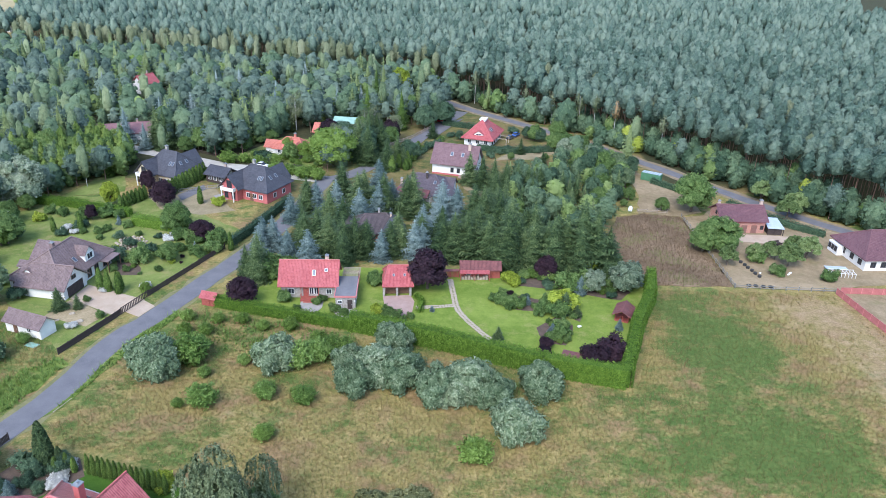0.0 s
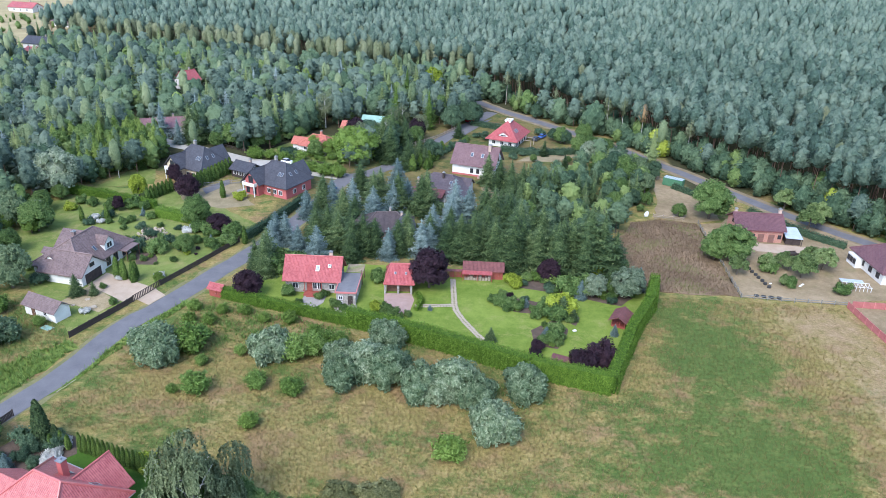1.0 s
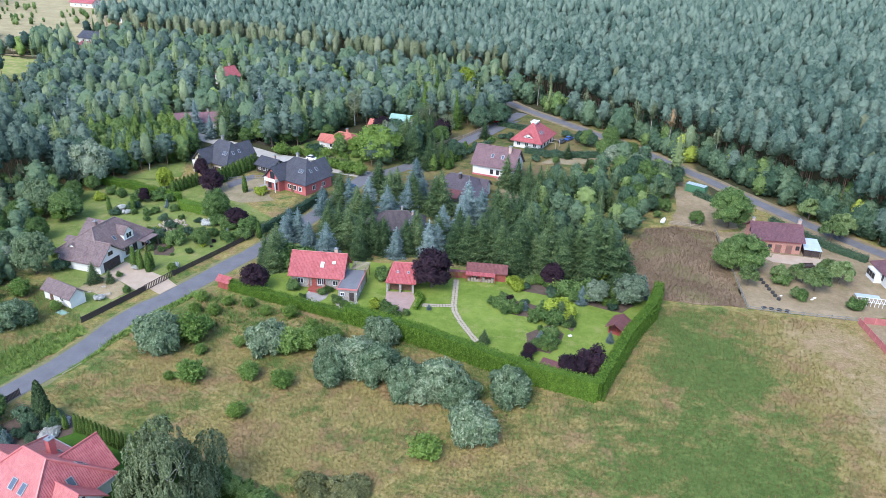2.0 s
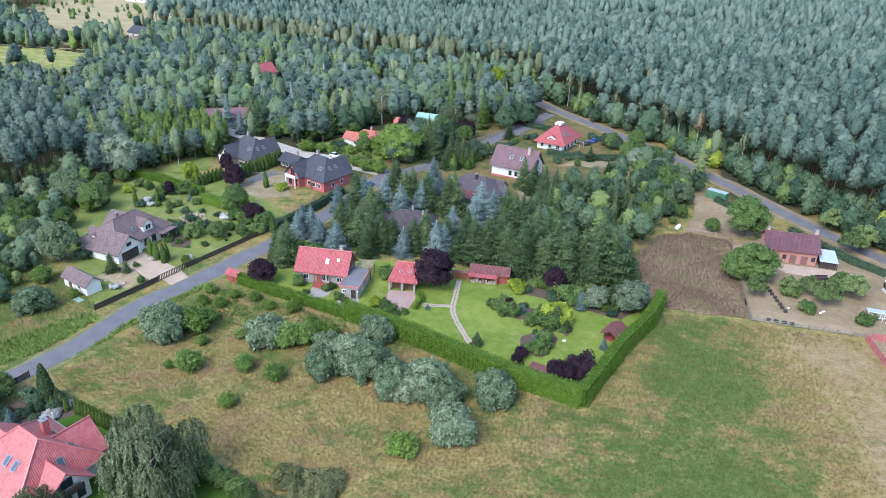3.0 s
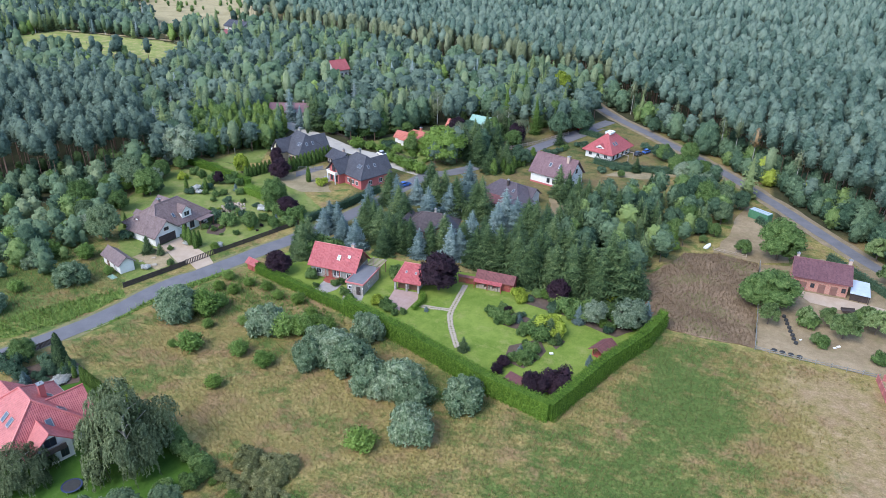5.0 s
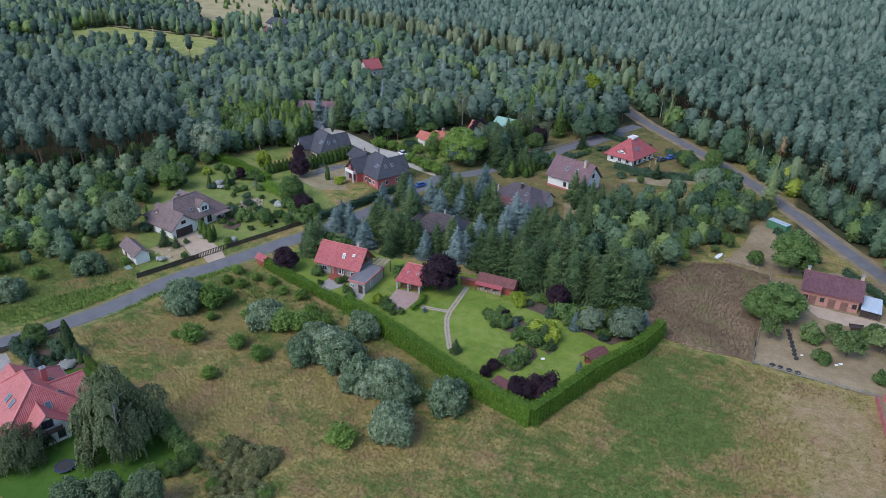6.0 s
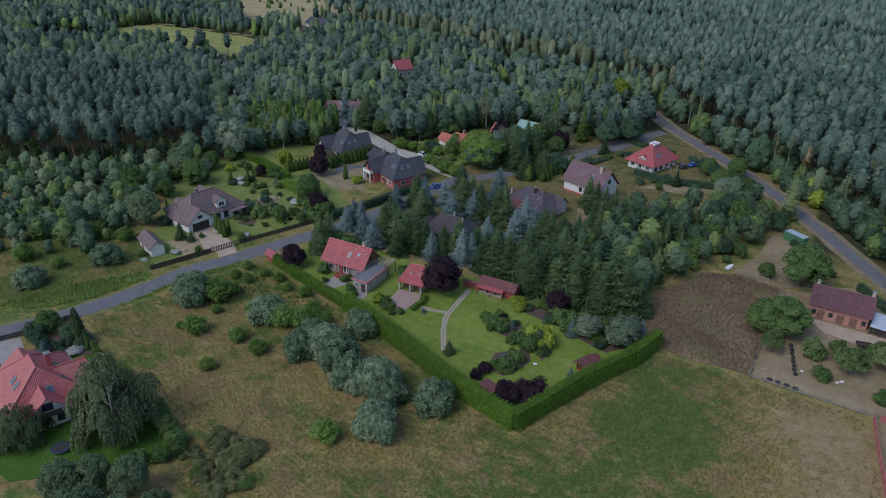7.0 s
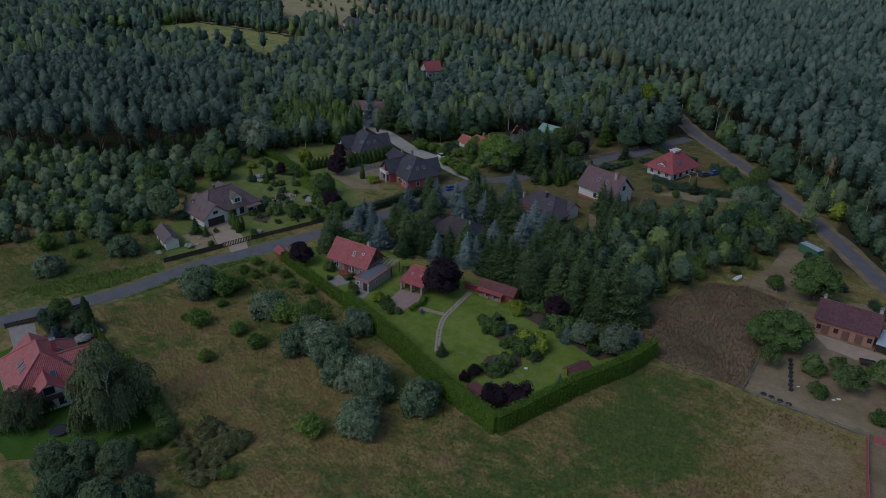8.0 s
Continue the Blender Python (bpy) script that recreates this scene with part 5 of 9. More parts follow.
def road_kiosk():
    h = thing("roadside_shelter", -44.7, 128.9, -18.0, label="small red-roofed roadside shelter by the hedge end", category="shed")
    walls(h, -1.5, 1.5, -0.9, 0.9, 1.9, "red_wood", 2.6)
    roof(h, gable(-1.85, 1.85, -1.3, 1.3, 1.8, 2.75), "red_tile", 0.12)
    caps(h, [((-1.85, 0, 2.77), (1.85, 0, 2.77))], "red_tile", 0.09)
    door(h, 0.0, -0.95, 0.05, 0.9, 1.7, -90, "red_wood")


def play_shelter():
    h = thing("garden_shelter", 39.2, 125.4, 65.0, label="open red-brown timber shelter with log stack", category="shelter")
    for x, y in ((-1.6, -1.3), (1.6, -1.3), (-1.6, 1.3), (1.6, 1.3)):
        part("post", boxes((x - 0.09, y - 0.09, 0, x + 0.09, y + 0.09, 1.9)), M["red_wood"], h)
    part("back_wall", boxes((-1.6, -1.36, 0.12, 1.6, -1.3, 1.85)), M["red_wood"], h)
    roof(h, gable(-2.6, 2.6, -1.9, 1.9, 1.8, 2.9), "dark_red_roof", 0.14)
    caps(h, [((-2.6, 0, 2.92), (2.6, 0, 2.92))], "dark_red_roof", 0.09)
    part("rail", boxes((-1.6, 1.25, 0.4, 1.6, 1.35, 0.55), (-1.6, 1.25, 0.85, 1.6, 1.35, 1.0), (1.55, -1.3, 0.4, 1.65, 1.3, 0.55), (1.55, -1.3, 0.85, 1.65, 1.3, 1.0)), M["red_wood"], h)
    part("table", boxes((-0.8, -0.4, 0.7, 0.8, 0.4, 0.78), (-0.6, -0.1, 0, -0.4, 0.1, 0.7), (0.4, -0.1, 0, 0.6, 0.1, 0.7)), M["red_wood"], h)
    part("floor_boards", boxes((-1.7, -1.4, 0.0, 1.7, 1.4, 0.12)), M["red_wood"], h)


def brown_villa():
    h = thing("brown_roofed_villa", -80.0, 139.5, -11.0, label="white villa with brown tiled roof, dormers and a garage wing", category="house")
    walls(h, -5.6, 6.7, -7.4, 9.2, 3.0, "white_wall")
    pl = hip(-6.3, 7.3, -8.2, 9.9, 2.9, 8.2, -3.4, 3.8, "y", 1.8)
    roof(h, pl, "brown_tile")
    caps(h, hip_lines(pl), "brown_tile", 0.16)
    walls(h, -1.5, 7.7, -8.9, -1.6, 2.8, "white_wall", 5.7)
    roof(h, gable(-3.0, 8.4, -9.6, -0.9, 2.5, 6.1), "brown_tile", name="wing_roof")
    caps(h, [((-1.0, -5.25, 6.12), (8.4, -5.25, 6.12))], "brown_tile", 0.16)
    walls(h, -6.3, 1.0, 0.6, 8.4, 3.0, "white_wall", 6.0)
    roof(h, gable(-7.0, 1.0, -0.2, 9.2, 2.7, 6.4), "brown_tile", name="wing_roof")
    door(h, 7.75, -5.3, 0.1, 5.0, 2.2, 0, "dark_wood", 6, "garage_door")
    window(h, 7.76, -5.3, 3.3, 1.4, 0.9, 0, "wood")
    dormer(h, 6.3, 2.6, 3.9, 3.0, 1.7, 3.5, 0, "brown_tile", "white_wall", 1.3)
    dormer(h, -4.6, -4.2, 4.0, 2.2, 1.0, 2.6, 180, "brown_tile", "white_wall", 0.7)
    dormer(h, -1.2, -7.0, 3.6, 2.0, 1.0, 2.6, -90, "brown_tile", "white_wall", 0.7)
    for x in (-4.2, -2.2, 0.2):
        window(h, x, -7.46, 1.0, 1.1, 1.2, -90, "wood")
    for y in (1.0, 3.5, 6.5):
        window(h, 6.76, y, 0.5, 1.4, 1.9, 0, "wood")
    chimney(h, 1.2, -1.5, 7.2, 9.0, 0.7, "brown_tile")
    skylight(h, 5.1, -0.7, 5.15, 0.8, 1.2, 0, 44)
    part("porch_roof", boxes((6.8, 4.2, 2.6, 9.2, 9.0, 2.75)), M["brown_tile"], h)
    for y in (4.4, 8.8):
        part("porch_post", boxes((8.95, y - 0.08, 0, 9.1, y + 0.08, 2.6)), M["wood"], h)


def white_shed():
    h = thing("white_garden_shed", -75.1, 117.6, -22.0, label="white rendered shed with brown tiled roof", category="shed")
    walls(h, -4.3, 4.3, -1.7, 1.7, 2.4, "white_wall", 3.7)
    roof(h, gable(-4.7, 4.7, -2.2, 2.2, 2.25, 4.0), "brown_tile", 0.14)
    caps(h, [((-4.7, 0, 4.02), (4.7, 0, 4.02))], "brown_tile", 0.11)
    door(h, -1.8, -1.75, 0.05, 1.0, 2.0, -90, "wood")
    window(h, 1.6, -1.76, 1.0, 1.0, 0.9, -90)
    w = thing("blue_sheet", -72.6, 112.6, -20, label="pale turquoise tarpaulin on the ground", category="sheet")
    part("tarpaulin", boxes((-1.2, -0.7, 0.0, 1.2, 0.7, 0.1), bevel=0.04), M["teal_roof"], w)


def hip_villa(name, x, y, rz, label, wall_mat, hx, hy, he, hr, ridge, wing_mat):
    h = thing(name, x, y, rz, label=label, category="house")
    walls(h, -hx + 0.7, hx - 0.7, -hy + 0.7, hy - 0.7, he + 0.05, wall_mat)
    pl = hip(-hx, hx, -hy, hy, he, hr, -ridge, ridge)
    roof(h, pl, "slate_tile")
    caps(h, hip_lines(pl), "slate_tile", 0.15)
    # gabled bay with a balcony on the garden side
    bx = -hx + 3.3
    walls(h, bx - 2.4, bx + 2.4, -hy - 1.5, 0.5, he + 1.0, wing_mat, he + 3.3, "y")
    roof(h, gable(bx - 3.5, bx + 3.5, -hy - 2.2, 2.5, he + 0.2, he + 3.8, "y"), "slate_tile", name="bay_roof")
    caps(h, [((bx, -hy - 2.2, he + 3.82), (bx, 1.0, he + 3.82))], "slate_tile", 0.13)
    window(h, bx, -hy - 1.56, he + 0.2, 1.7, 2.1, -90, "dark_wood")
    window(h, bx - 1.3, -hy - 1.56, 0.5, 1.2, 1.7, -90, "dark_wood")
    window(h, bx + 1.1, -hy - 1.56, 0.4, 1.2, 2.0, -90, "dark_wood")
    part("balcony", boxes((bx - 2.2, -hy - 2.8, he - 0.4, bx + 2.2, -hy - 1.5, he - 0.2), (bx - 2.2, -hy - 2.8, he - 0.2, bx + 2.2, -hy - 2.7, he + 0.6), (bx - 2.2, -hy - 2.7, he - 0.2, bx - 2.1, -hy - 1.5, he + 0.6),
                          (bx + 2.1, -hy - 2.7, he - 0.2, bx + 2.2, -hy - 1.5, he + 0.6)), M["white_trim"], h)
    for xx in (bx - 2.0, bx + 2.0):
        part("balcony_post", boxes((xx - 0.12, -hy - 2.78, 0, xx + 0.12, -hy - 2.54, he - 0.4)), M["white_trim"], h)
    for xx in (0.4, 2.6, 4.6):
        window(h, xx, -hy + 0.64, 0.9, 1.3, 1.4, -90)
    for xx in (2.2, 3.9):
        skylight(h, xx * 0.6 + 1.2, -hy * 0.5, he + (hr - he) * 0.5 + 0.03, 0.7, 1.3, -90, math.degrees(math.atan2(hr - he, hy)))
    for yy in (-2.0, 2.0):
        window(h, hx - 0.64, yy, 0.9, 1.3, 1.4, 0)
        skylight(h, (hx + ridge) / 2, yy * 0.6, he + (hr - he) * 0.5 + 0.03, 0.8, 1.2, 0, math.degrees(math.atan2(hr - he, hx - ridge)))
    chimney(h, -1.5, 0.4, hr - 0.8, hr + 1.1, 0.7, "stone_wall")
    door(h, 1.5, -hy + 0.62, 0.1, 1.1, 2.1, -90)
    # rear gable
    roof(h, gable(-0.5, 5.5, 0.5, hy + 1.5, he + 0.4, hr - 0.9, "y"), "slate_tile", name="rear_roof")
    return h


def white_house():
    h = thing("plum_roofed_white_house", 8.9, 216.4, -17.0, label="white house with steep plum-brown tiled roof", category="house")
    walls(h, -6.8, 6.8, -4.4, 4.4, 3.8, "white_wall", 8.0)
    roof(h, gable(-7.4, 7.4, -5.2, 5.2, 3.5, 8.8), "plum_tile")
    caps(h, [((-7.4, 0, 8.82), (7.4, 0, 8.82))], "plum_tile", 0.14)
    chimney(h, 4.2, -0.8, 7.4, 9.6, 0.9)
    for x in (-1.0, 2.4):
        skylight(h, x, -2.5, 6.3, 0.9, 1.4, -90, 45.5)
    for x in (-0.4, 1.6):
        window(h, x, -4.46, 1.0, 1.0, 1.5, -90, "dark_wood")
    window(h, 4.4, -4.46, 1.0, 1.2, 1.3, -90, "dark_wood")
    window(h, 6.86, -1.5, 1.0, 1.2, 1.4, 0, "dark_wood")
    window(h, 6.86, 0.0, 4.6, 1.2, 1.4, 0, "dark_wood")
    part("plinth", boxes((-6.9, -4.5, 0, 6.9, 4.5, 0.5)), M["coral_wall"], h)
    part("terrace", boxes((2.0, -6.2, 0.0, 7.0, -4.5, 0.5)), M["paver"], h)


def grey_bungalow():
    h = thing("grey_roofed_bungalow", -1.0, 194.8, -17.0, label="low bungalow with grey-brown roof and red lean-to", category="house")
    walls(h, -6.4, 6.6, -5.4, 5.6, 2.9, "white_wall")
    pl = hip(-7.2, 7.4, -6.2, 6.4, 2.8, 6.4, -2.6, 3.0)
    roof(h, pl, "plum_slate")
    caps(h, hip_lines(pl), "plum_slate", 0.14)
    roof(h, [[(-6.5, -8.6, 2.3), (3.0, -8.6, 2.3), (3.0, -5.2, 3.55), (-6.5, -5.2, 3.55)]], "dark_red_roof", 0.14, name="lean_to_roof")
    roof(h, gable(3.4, 9.2, -9.0, 0.0, 2.5, 4.4, "y"), "plum_slate", 0.16, name="porch_roof")
    walls(h, 4.0, 7.6, 1.2, 5.6, 2.9, "white_wall", 4.7)
    roof(h, gable(2.5, 8.1, 0.6, 6.2, 2.7, 5.0), "plum_slate", 0.16, name="wing_roof")
    for x, y in ((3.8, -8.6), (8.8, -8.6), (8.8, -4.5), (-6.2, -8.4), (-1.5, -8.4)):
        part("porch_post", boxes((x - 0.1, y - 0.1, 0, x + 0.1, y + 0.1, 2.4)), M["white_trim"], h)
    chimney(h, 0.8, -1.2, 5.5, 7.2, 0.6, "dark_wood")
    chimney(h, -6.0, -3.5, 3.2, 5.4, 0.6, "brick")
    skylight(h, 3.6, -2.6, 4.95, 0.8, 1.2, -90, 30)
    for x in (-4.5, -2.0, 1.0):
        window(h, x, -5.46, 0.9, 1.3, 1.3, -90)


def hidden_house():
    h = thing("dark_roofed_house", -13.5, 165.0, 8.0, label="dark brown-roofed house hidden among spruces", category="house")
    walls(h, -6.5, 6.5, -4.2, 4.2, 2.5, "brick")
    pl = hip(-7.3, 7.3, -5.0, 5.0, 2.5, 6.0, -2.4, 2.6)
    roof(h, pl, "umber_tile")
    caps(h, hip_lines(pl), "umber_tile", 0.14)
    roof(h, gable(0.5, 7.5, -6.5, 1.0, 2.4, 5.6, "y"), "slate_tile", name="wing_roof")
    walls(h, 1.2, 6.8, -5.8, -4.0, 2.5, "brick", 4.9, "y")
    roof(h, gable(-9.5, -3.5, -3.5, 3.5, 2.4, 5.0, "y"), "umber_tile", name="wing_roof")
    walls(h, -9.0, -6.5, -3.0, 3.0, 2.4, "brick")
    chimney(h, 1.0, 0.6, 5.2, 6.8, 0.5, "stone_wall")
    chimney(h, 3.8, -1.0, 4.8, 6.2, 0.5)
    for x, y in ((2.7, -3.2), (2.7, -5.0), (5.6, -3.2)):
        skylight(h, x, y, 4.25 if x < 4 else 4.2, 0.9, 1.4, 180 if x < 4 else 0, 43)
    for x in (-4.5, -2.0):
        window(h, x, -4.26, 0.9, 1.2, 1.3, -90)


def orange_houses():
    h = thing("orange_roofed_house", -45.0, 231.6, -14.0, label="low house with weathered orange-red tiled roof", category="house")
    walls(h, -5.0, 5.0, -3.6, 3.6, 2.6, "white_wall")
    pl = hip(-5.8, 5.8, -4.4, 4.4, 2.5, 5.6, -2.2, 2.2)
    roof(h, pl, "orange_tile")
    caps(h, hip_lines(pl), "orange_tile", 0.13)
    walls(h, 1.0, 4.6, -5.0, -3.0, 2.6, "white_wall", 4.2, "y")
    roof(h, gable(0.5, 5.1, -5.8, 0.0, 2.4, 4.8, "y"), "orange_tile", name="wing_roof")
    roof(h, gable(-9.5, -4.0, -2.6, 2.6, 2.2, 4.2), "orange_tile", name="wing_roof")
    walls(h, -9.0, -5.0, -2.0, 2.0, 2.3, "white_wall")
    chimney(h, 0.6, 0.8, 4.8, 6.6, 0.7, "orange_tile")
    for x in (-3.4, -1.2):
        window(h, x, -3.66, 0.9, 1.1, 1.2, -90)
    window(h, 2.8, -5.06, 0.9, 1.2, 1.2, -90)
    g = thing("orange_roofed_cabin", -36.8, 249.6, -14.0, label="small cabin with bright orange roof", category="house")
    walls(g, -3.2, 3.2, -2.4, 2.4, 3.2, "wood", 5.3)
    roof(g, gable(-3.8, 3.8, -3.1, 3.1, 3.0, 5.8), "orange_tile")
    window(g, 0, -2.46, 1.0, 1.2, 1.2, -90)
    t = thing("teal_roofed_cabin", -30.5, 261.0, -10.0, label="cabin with pale teal sheet roof", category="house")
    walls(t, -3.8, 3.8, -2.8, 2.8, 3.0, "white_wall", 4.8)
    roof(t, gable(-4.4, 4.4, -3.5, 3.5, 2.8, 5.2), "teal_roof")
    window(t, 0, -2.86, 1.0, 1.2, 1.2, -90)


def far_red_house():
    h = thing("red_pyramid_roofed_house", 19.6, 251.4, -19.5, label="white house with big red pyramid roof and white cap", category="house")
    walls(h, -4.9, 4.9, -7.0, 7.0, 2.7, "white_wall")
    pl = hip(-5.9, 5.9, -8.0, 8.0, 2.6, 8.0, -1.6, 1.6, "y")
    roof(h, pl, "red_tile")
    caps(h, hip_lines(pl), "red_tile", 0.15)
    part("roof_cap", boxes((-1.0, -1.5, 7.5, 1.0, 1.5, 8.05), (-1.2, -1.7, 8.05, 1.2, -1.55, 8.3), (-1.2, 1.55, 8.05, 1.2, 1.7, 8.3), (-1.2, -1.55, 8.05, -1.05, 1.55, 8.3), (1.05, -1.55, 8.05, 1.2, 1.55, 8.3)), M["white_trim"], h, "white roof cap")
    dormer(h, 0.2, -6.6, 3.5, 3.4, 0.7, 3.0, -90, "red_tile", "white_wall", 1.0)
    for y in (-2.8, -1.2):
        skylight(h, 3.4, y, 5.0, 0.9, 1.5, 0, 42)
    for y in (-5.0, -2.0, 1.5, 4.5):
        window(h, 4.96, y, 0.3, 1.2, 2.0, 0, "dark_wood")
    for x in (-3.0, 0.0, 3.0):
        window(h, x, -7.06, 0.8, 1.3, 1.3, -90)
    part("terrace_pergola", boxes((6.0, -3.0, 2.3, 9.5, -2.85, 2.45), (6.0, 1.0, 2.3, 9.5, 1.15, 2.45), (9.3, -3.0, 0, 9.5, -2.8, 2.3), (9.3, 0.95, 0, 9.5, 1.15, 2.3)), M["pale_wood"], h)


def brick_farm():
    h = thing("old_brick_farmhouse", 82.0, 174.9, -1.0, label="old brick farmhouse with maroon roof", category="house")
    walls(h, -5.8, 5.8, -4.2, 4.2, 3.7, "brick", 5.9)
    roof(h, gable(-6.4, 6.4, -4.9, 4.9, 3.55, 6.4), "maroon_tile")
    caps(h, [((-6.4, 0, 6.42), (6.4, 0, 6.42))], "maroon_tile", 0.13)
    chimney(h, 5.6, 0.3, 5.6, 7.6, 0.7)
    chimney(h, -5.5, 0.3, 5.6, 7.2, 0.6)
    for x in (-3.6, 0.4, 3.0):
        door(h, x, -4.26, 0.05, 1.5, 2.2, -90, "door_brown", 3)
    for x in (-5.0, -1.6, 5.0):
        window(h, x, -4.26, 1.1, 0.9, 1.1, -90, "dark_wood")
    part("eave_band", boxes((-5.85, -4.3, 2.85, 5.85, -4.2, 3.05)), M["pink_edge"], h)
    window(h, -5.86, 0.0, 3.6, 0.9, 1.0, 180, "dark_wood")
    s = thing("lean_to_shed", 91.0, 172.0, -8.0, label="dark timber lean-to with pale sheet roof", category="shed")
    walls(s, -2.2, 1.3, -2.4, 2.4, 2.0, "dark_wood")
    roof(s, [[(-2.5, -2.9, 2.0), (1.7, -2.9, 2.0), (1.2, 2.8, 2.9), (-2.5, 2.8, 2.9)]], "sheet", 0.08)
    for x in (-2.3, -0.4, 1.5):
        part("post", boxes((x - 0.08, -2.85, 0, x + 0.08, -2.7, 2.0)), M["dark_wood"], s)


def white_farm():
    h = thing("maroon_roofed_white_house", 108.6, 156.0, 3.0, label="large white house with maroon tiled roof", category="house")
    walls(h, -6.6, 8.0, -6.6, 6.6, 3.3, "white_wall")
    pl = hip(-7.4, 9.0, -7.4, 7.4, 3.1, 7.8, -2.4, 4.0)
    roof(h, pl, "maroon_tile")
    caps(h, hip_lines(pl), "maroon_tile", 0.15)
    dormer(h, 2.4, -6.2, 3.7, 3.0, 1.4, 3.0, -90, "maroon_tile", "white_wall", 0.6)
    for y in (-4.6, -1.4, 2.0, 4.8):
        window(h, -6.66, y, 0.9, 1.3, 1.4, 180, "dark_wood")
    for x in (-4.6, -2.0, 1.0, 4.0):
        window(h, x, -6.66, 0.9, 1.3, 1.4, -90, "dark_wood")
    part("glazed_porch", boxes((-8.2, 2.0, 0, -6.6, 6.0, 2.6)), M["white_trim"], h)
    for k in range(3):
        window(h, -8.26, 2.8 + 1.25 * k, 0.9, 1.0, 1.3, 180, "dark_wood")
    g = thing("greenhouse_frame", 95.5, 146.2, -6.0, label="low white-framed garden greenhouse", category="greenhouse")
    for k in range(8):
        part("hoop", boxes((-2.8 + 0.8 * k, -0.9, 0, -2.72 + 0.8 * k, -0.82, 1.0), (-2.8 + 0.8 * k, 0.82, 0, -2.72 + 0.8 * k, 0.9, 1.3), (-2.8 + 0.8 * k, -0.9, 1.0, -2.72 + 0.8 * k, 0.9, 1.08)), M["white_trim"], g)
    part("top_rail", boxes((-2.9, -0.92, 1.08, 2.95, -0.84, 1.16), (-2.9, 0.84, 1.3, 2.95, 0.92, 1.38)), M["white_trim"], g)
    f = thing("cold_frame", 95.8, 149.2, -6.0, label="pale glass-topped cold frame", category="cold frame")
    part("frame", boxes((-2.4, -0.8, 0, 2.4, 0.8, 0.6)), M["pale_wood"], f)
    part("lid", boxes((-2.5, -0.9, 0.62, 2.5, 0.9, 0.7)), M["sheet"], f)


def front_house():
    h = thing("bright_red_roofed_house", -44.6, 65.4, -21.0, label="white house with bright red pantile roofs and skylights", category="house")
    walls(h, -7.0, 6.6, -6.0, 6.0, 3.3, "white_wall")
    pl = hip(-7.9, 7.5, -6.9, 6.9, 3.1, 9.0, -1.4, 3.4)
    roof(h, pl, "pink_tile")
    caps(h, hip_lines(pl), "pink_tile", 0.17)
    walls(h, -0.9, 5.3, 2.0, 7.6, 3.3, "white_wall", 6.5, "y")
    roof(h, gable(-1.7, 6.1, 0.5, 8.3, 3.0, 7.0, "y"), "pink_tile", name="wing_roof")
    caps(h, [((2.2, 2.0, 7.02), (2.2, 8.3, 7.02))], "pink_tile", 0.15)
    walls(h, 3.0, 9.4, -3.6, 2.6, 3.4, "white_wall", 5.9)
    roof(h, gable(1.5, 10.0, -4.4, 3.4, 3.0, 6.3), "pink_tile", name="wing_roof")
    caps(h, [((4.5, -0.5, 6.32), (10.0, -0.5, 6.32))], "pink_tile", 0.15)
    walls(h, -9.4, -3.0, -3.6, 2.8, 3.3, "white_wall", 5.6)
    roof(h, gable(-10.0, -1.5, -4.4, 3.6, 2.9, 6.2), "pink_tile", name="wing_roof")
    chimney(h, 0.4, 2.6, 6.5, 9.2, 0.9, "pink_tile")
    window(h, 9.45, -0.5, 3.6, 1.8, 1.5, 0, "dark_wood")
    window(h, 9.45, -1.4, 0.7, 1.6, 1.7, 0, "dark_wood")
    window(h, 9.45, 1.2, 0.7, 1.2, 1.7, 0, "dark_wood")
    part("balcony", boxes((9.4, -2.4, 3.0, 10.6, 1.4, 3.2), (10.5, -2.4, 3.2, 10.6, 1.4, 4.0)), M["dark_wood"], h)
    for x, y, a in ((4.6, 3.6, 90), (6.0, 1.0, 0), (-0.4, 3.6, 90)):
        z = 9.0 - 5.9 * (abs(y) / 6.9 if a == 90 else (x - 3.4) / 4.1)
        skylight(h, x, y, z + 0.05, 1.0, 1.5, a, 40.5 if a == 90 else 55)
    for x in (0.6, 2.6):
        skylight(h, x, -3.4, 9.0 - 5.9 * 3.4 / 6.9 + 0.05, 1.0, 1.6, -90, 40.5)
    for x in (-4.5, -1.5, 1.5):
        window(h, x, -6.06, 0.9, 1.3, 1.4, -90, "dark_wood")
    gutters(h, [((-7.9, -7.0, 3.05), (7.5, -7.0, 3.05)), ((7.58, -6.9, 3.05), (7.58, 6.9, 3.05)), ((-7.9, 7.0, 3.05), (-1.7, 7.0, 3.05))])


def small_house(name, x, y, rz, hx, hy, he, hr, roof_mat, wall_mat, label):
    h = thing(name, x, y, rz, label=label, category="house")
    walls(h, -hx + 0.6, hx - 0.6, -hy + 0.6, hy - 0.6, he + 0.05, wall_mat, hr - 0.6)
    roof(h, gable(-hx, hx, -hy, hy, he, hr), roof_mat)
    caps(h, [((-hx, 0, hr), (hx, 0, hr))], roof_mat)
    chimney(h, hx * 0.4, 0.4, hr - 0.8, hr + 0.9, 0.6)
    for xx in (-hx * 0.5, 0, hx * 0.5):
        window(h, xx, -hy + 0.55, 0.9, 1.2, 1.3, -90)
    window(h, hx - 0.55, 0, he * 0.95, 1.2, 1.3, 0)
    return h


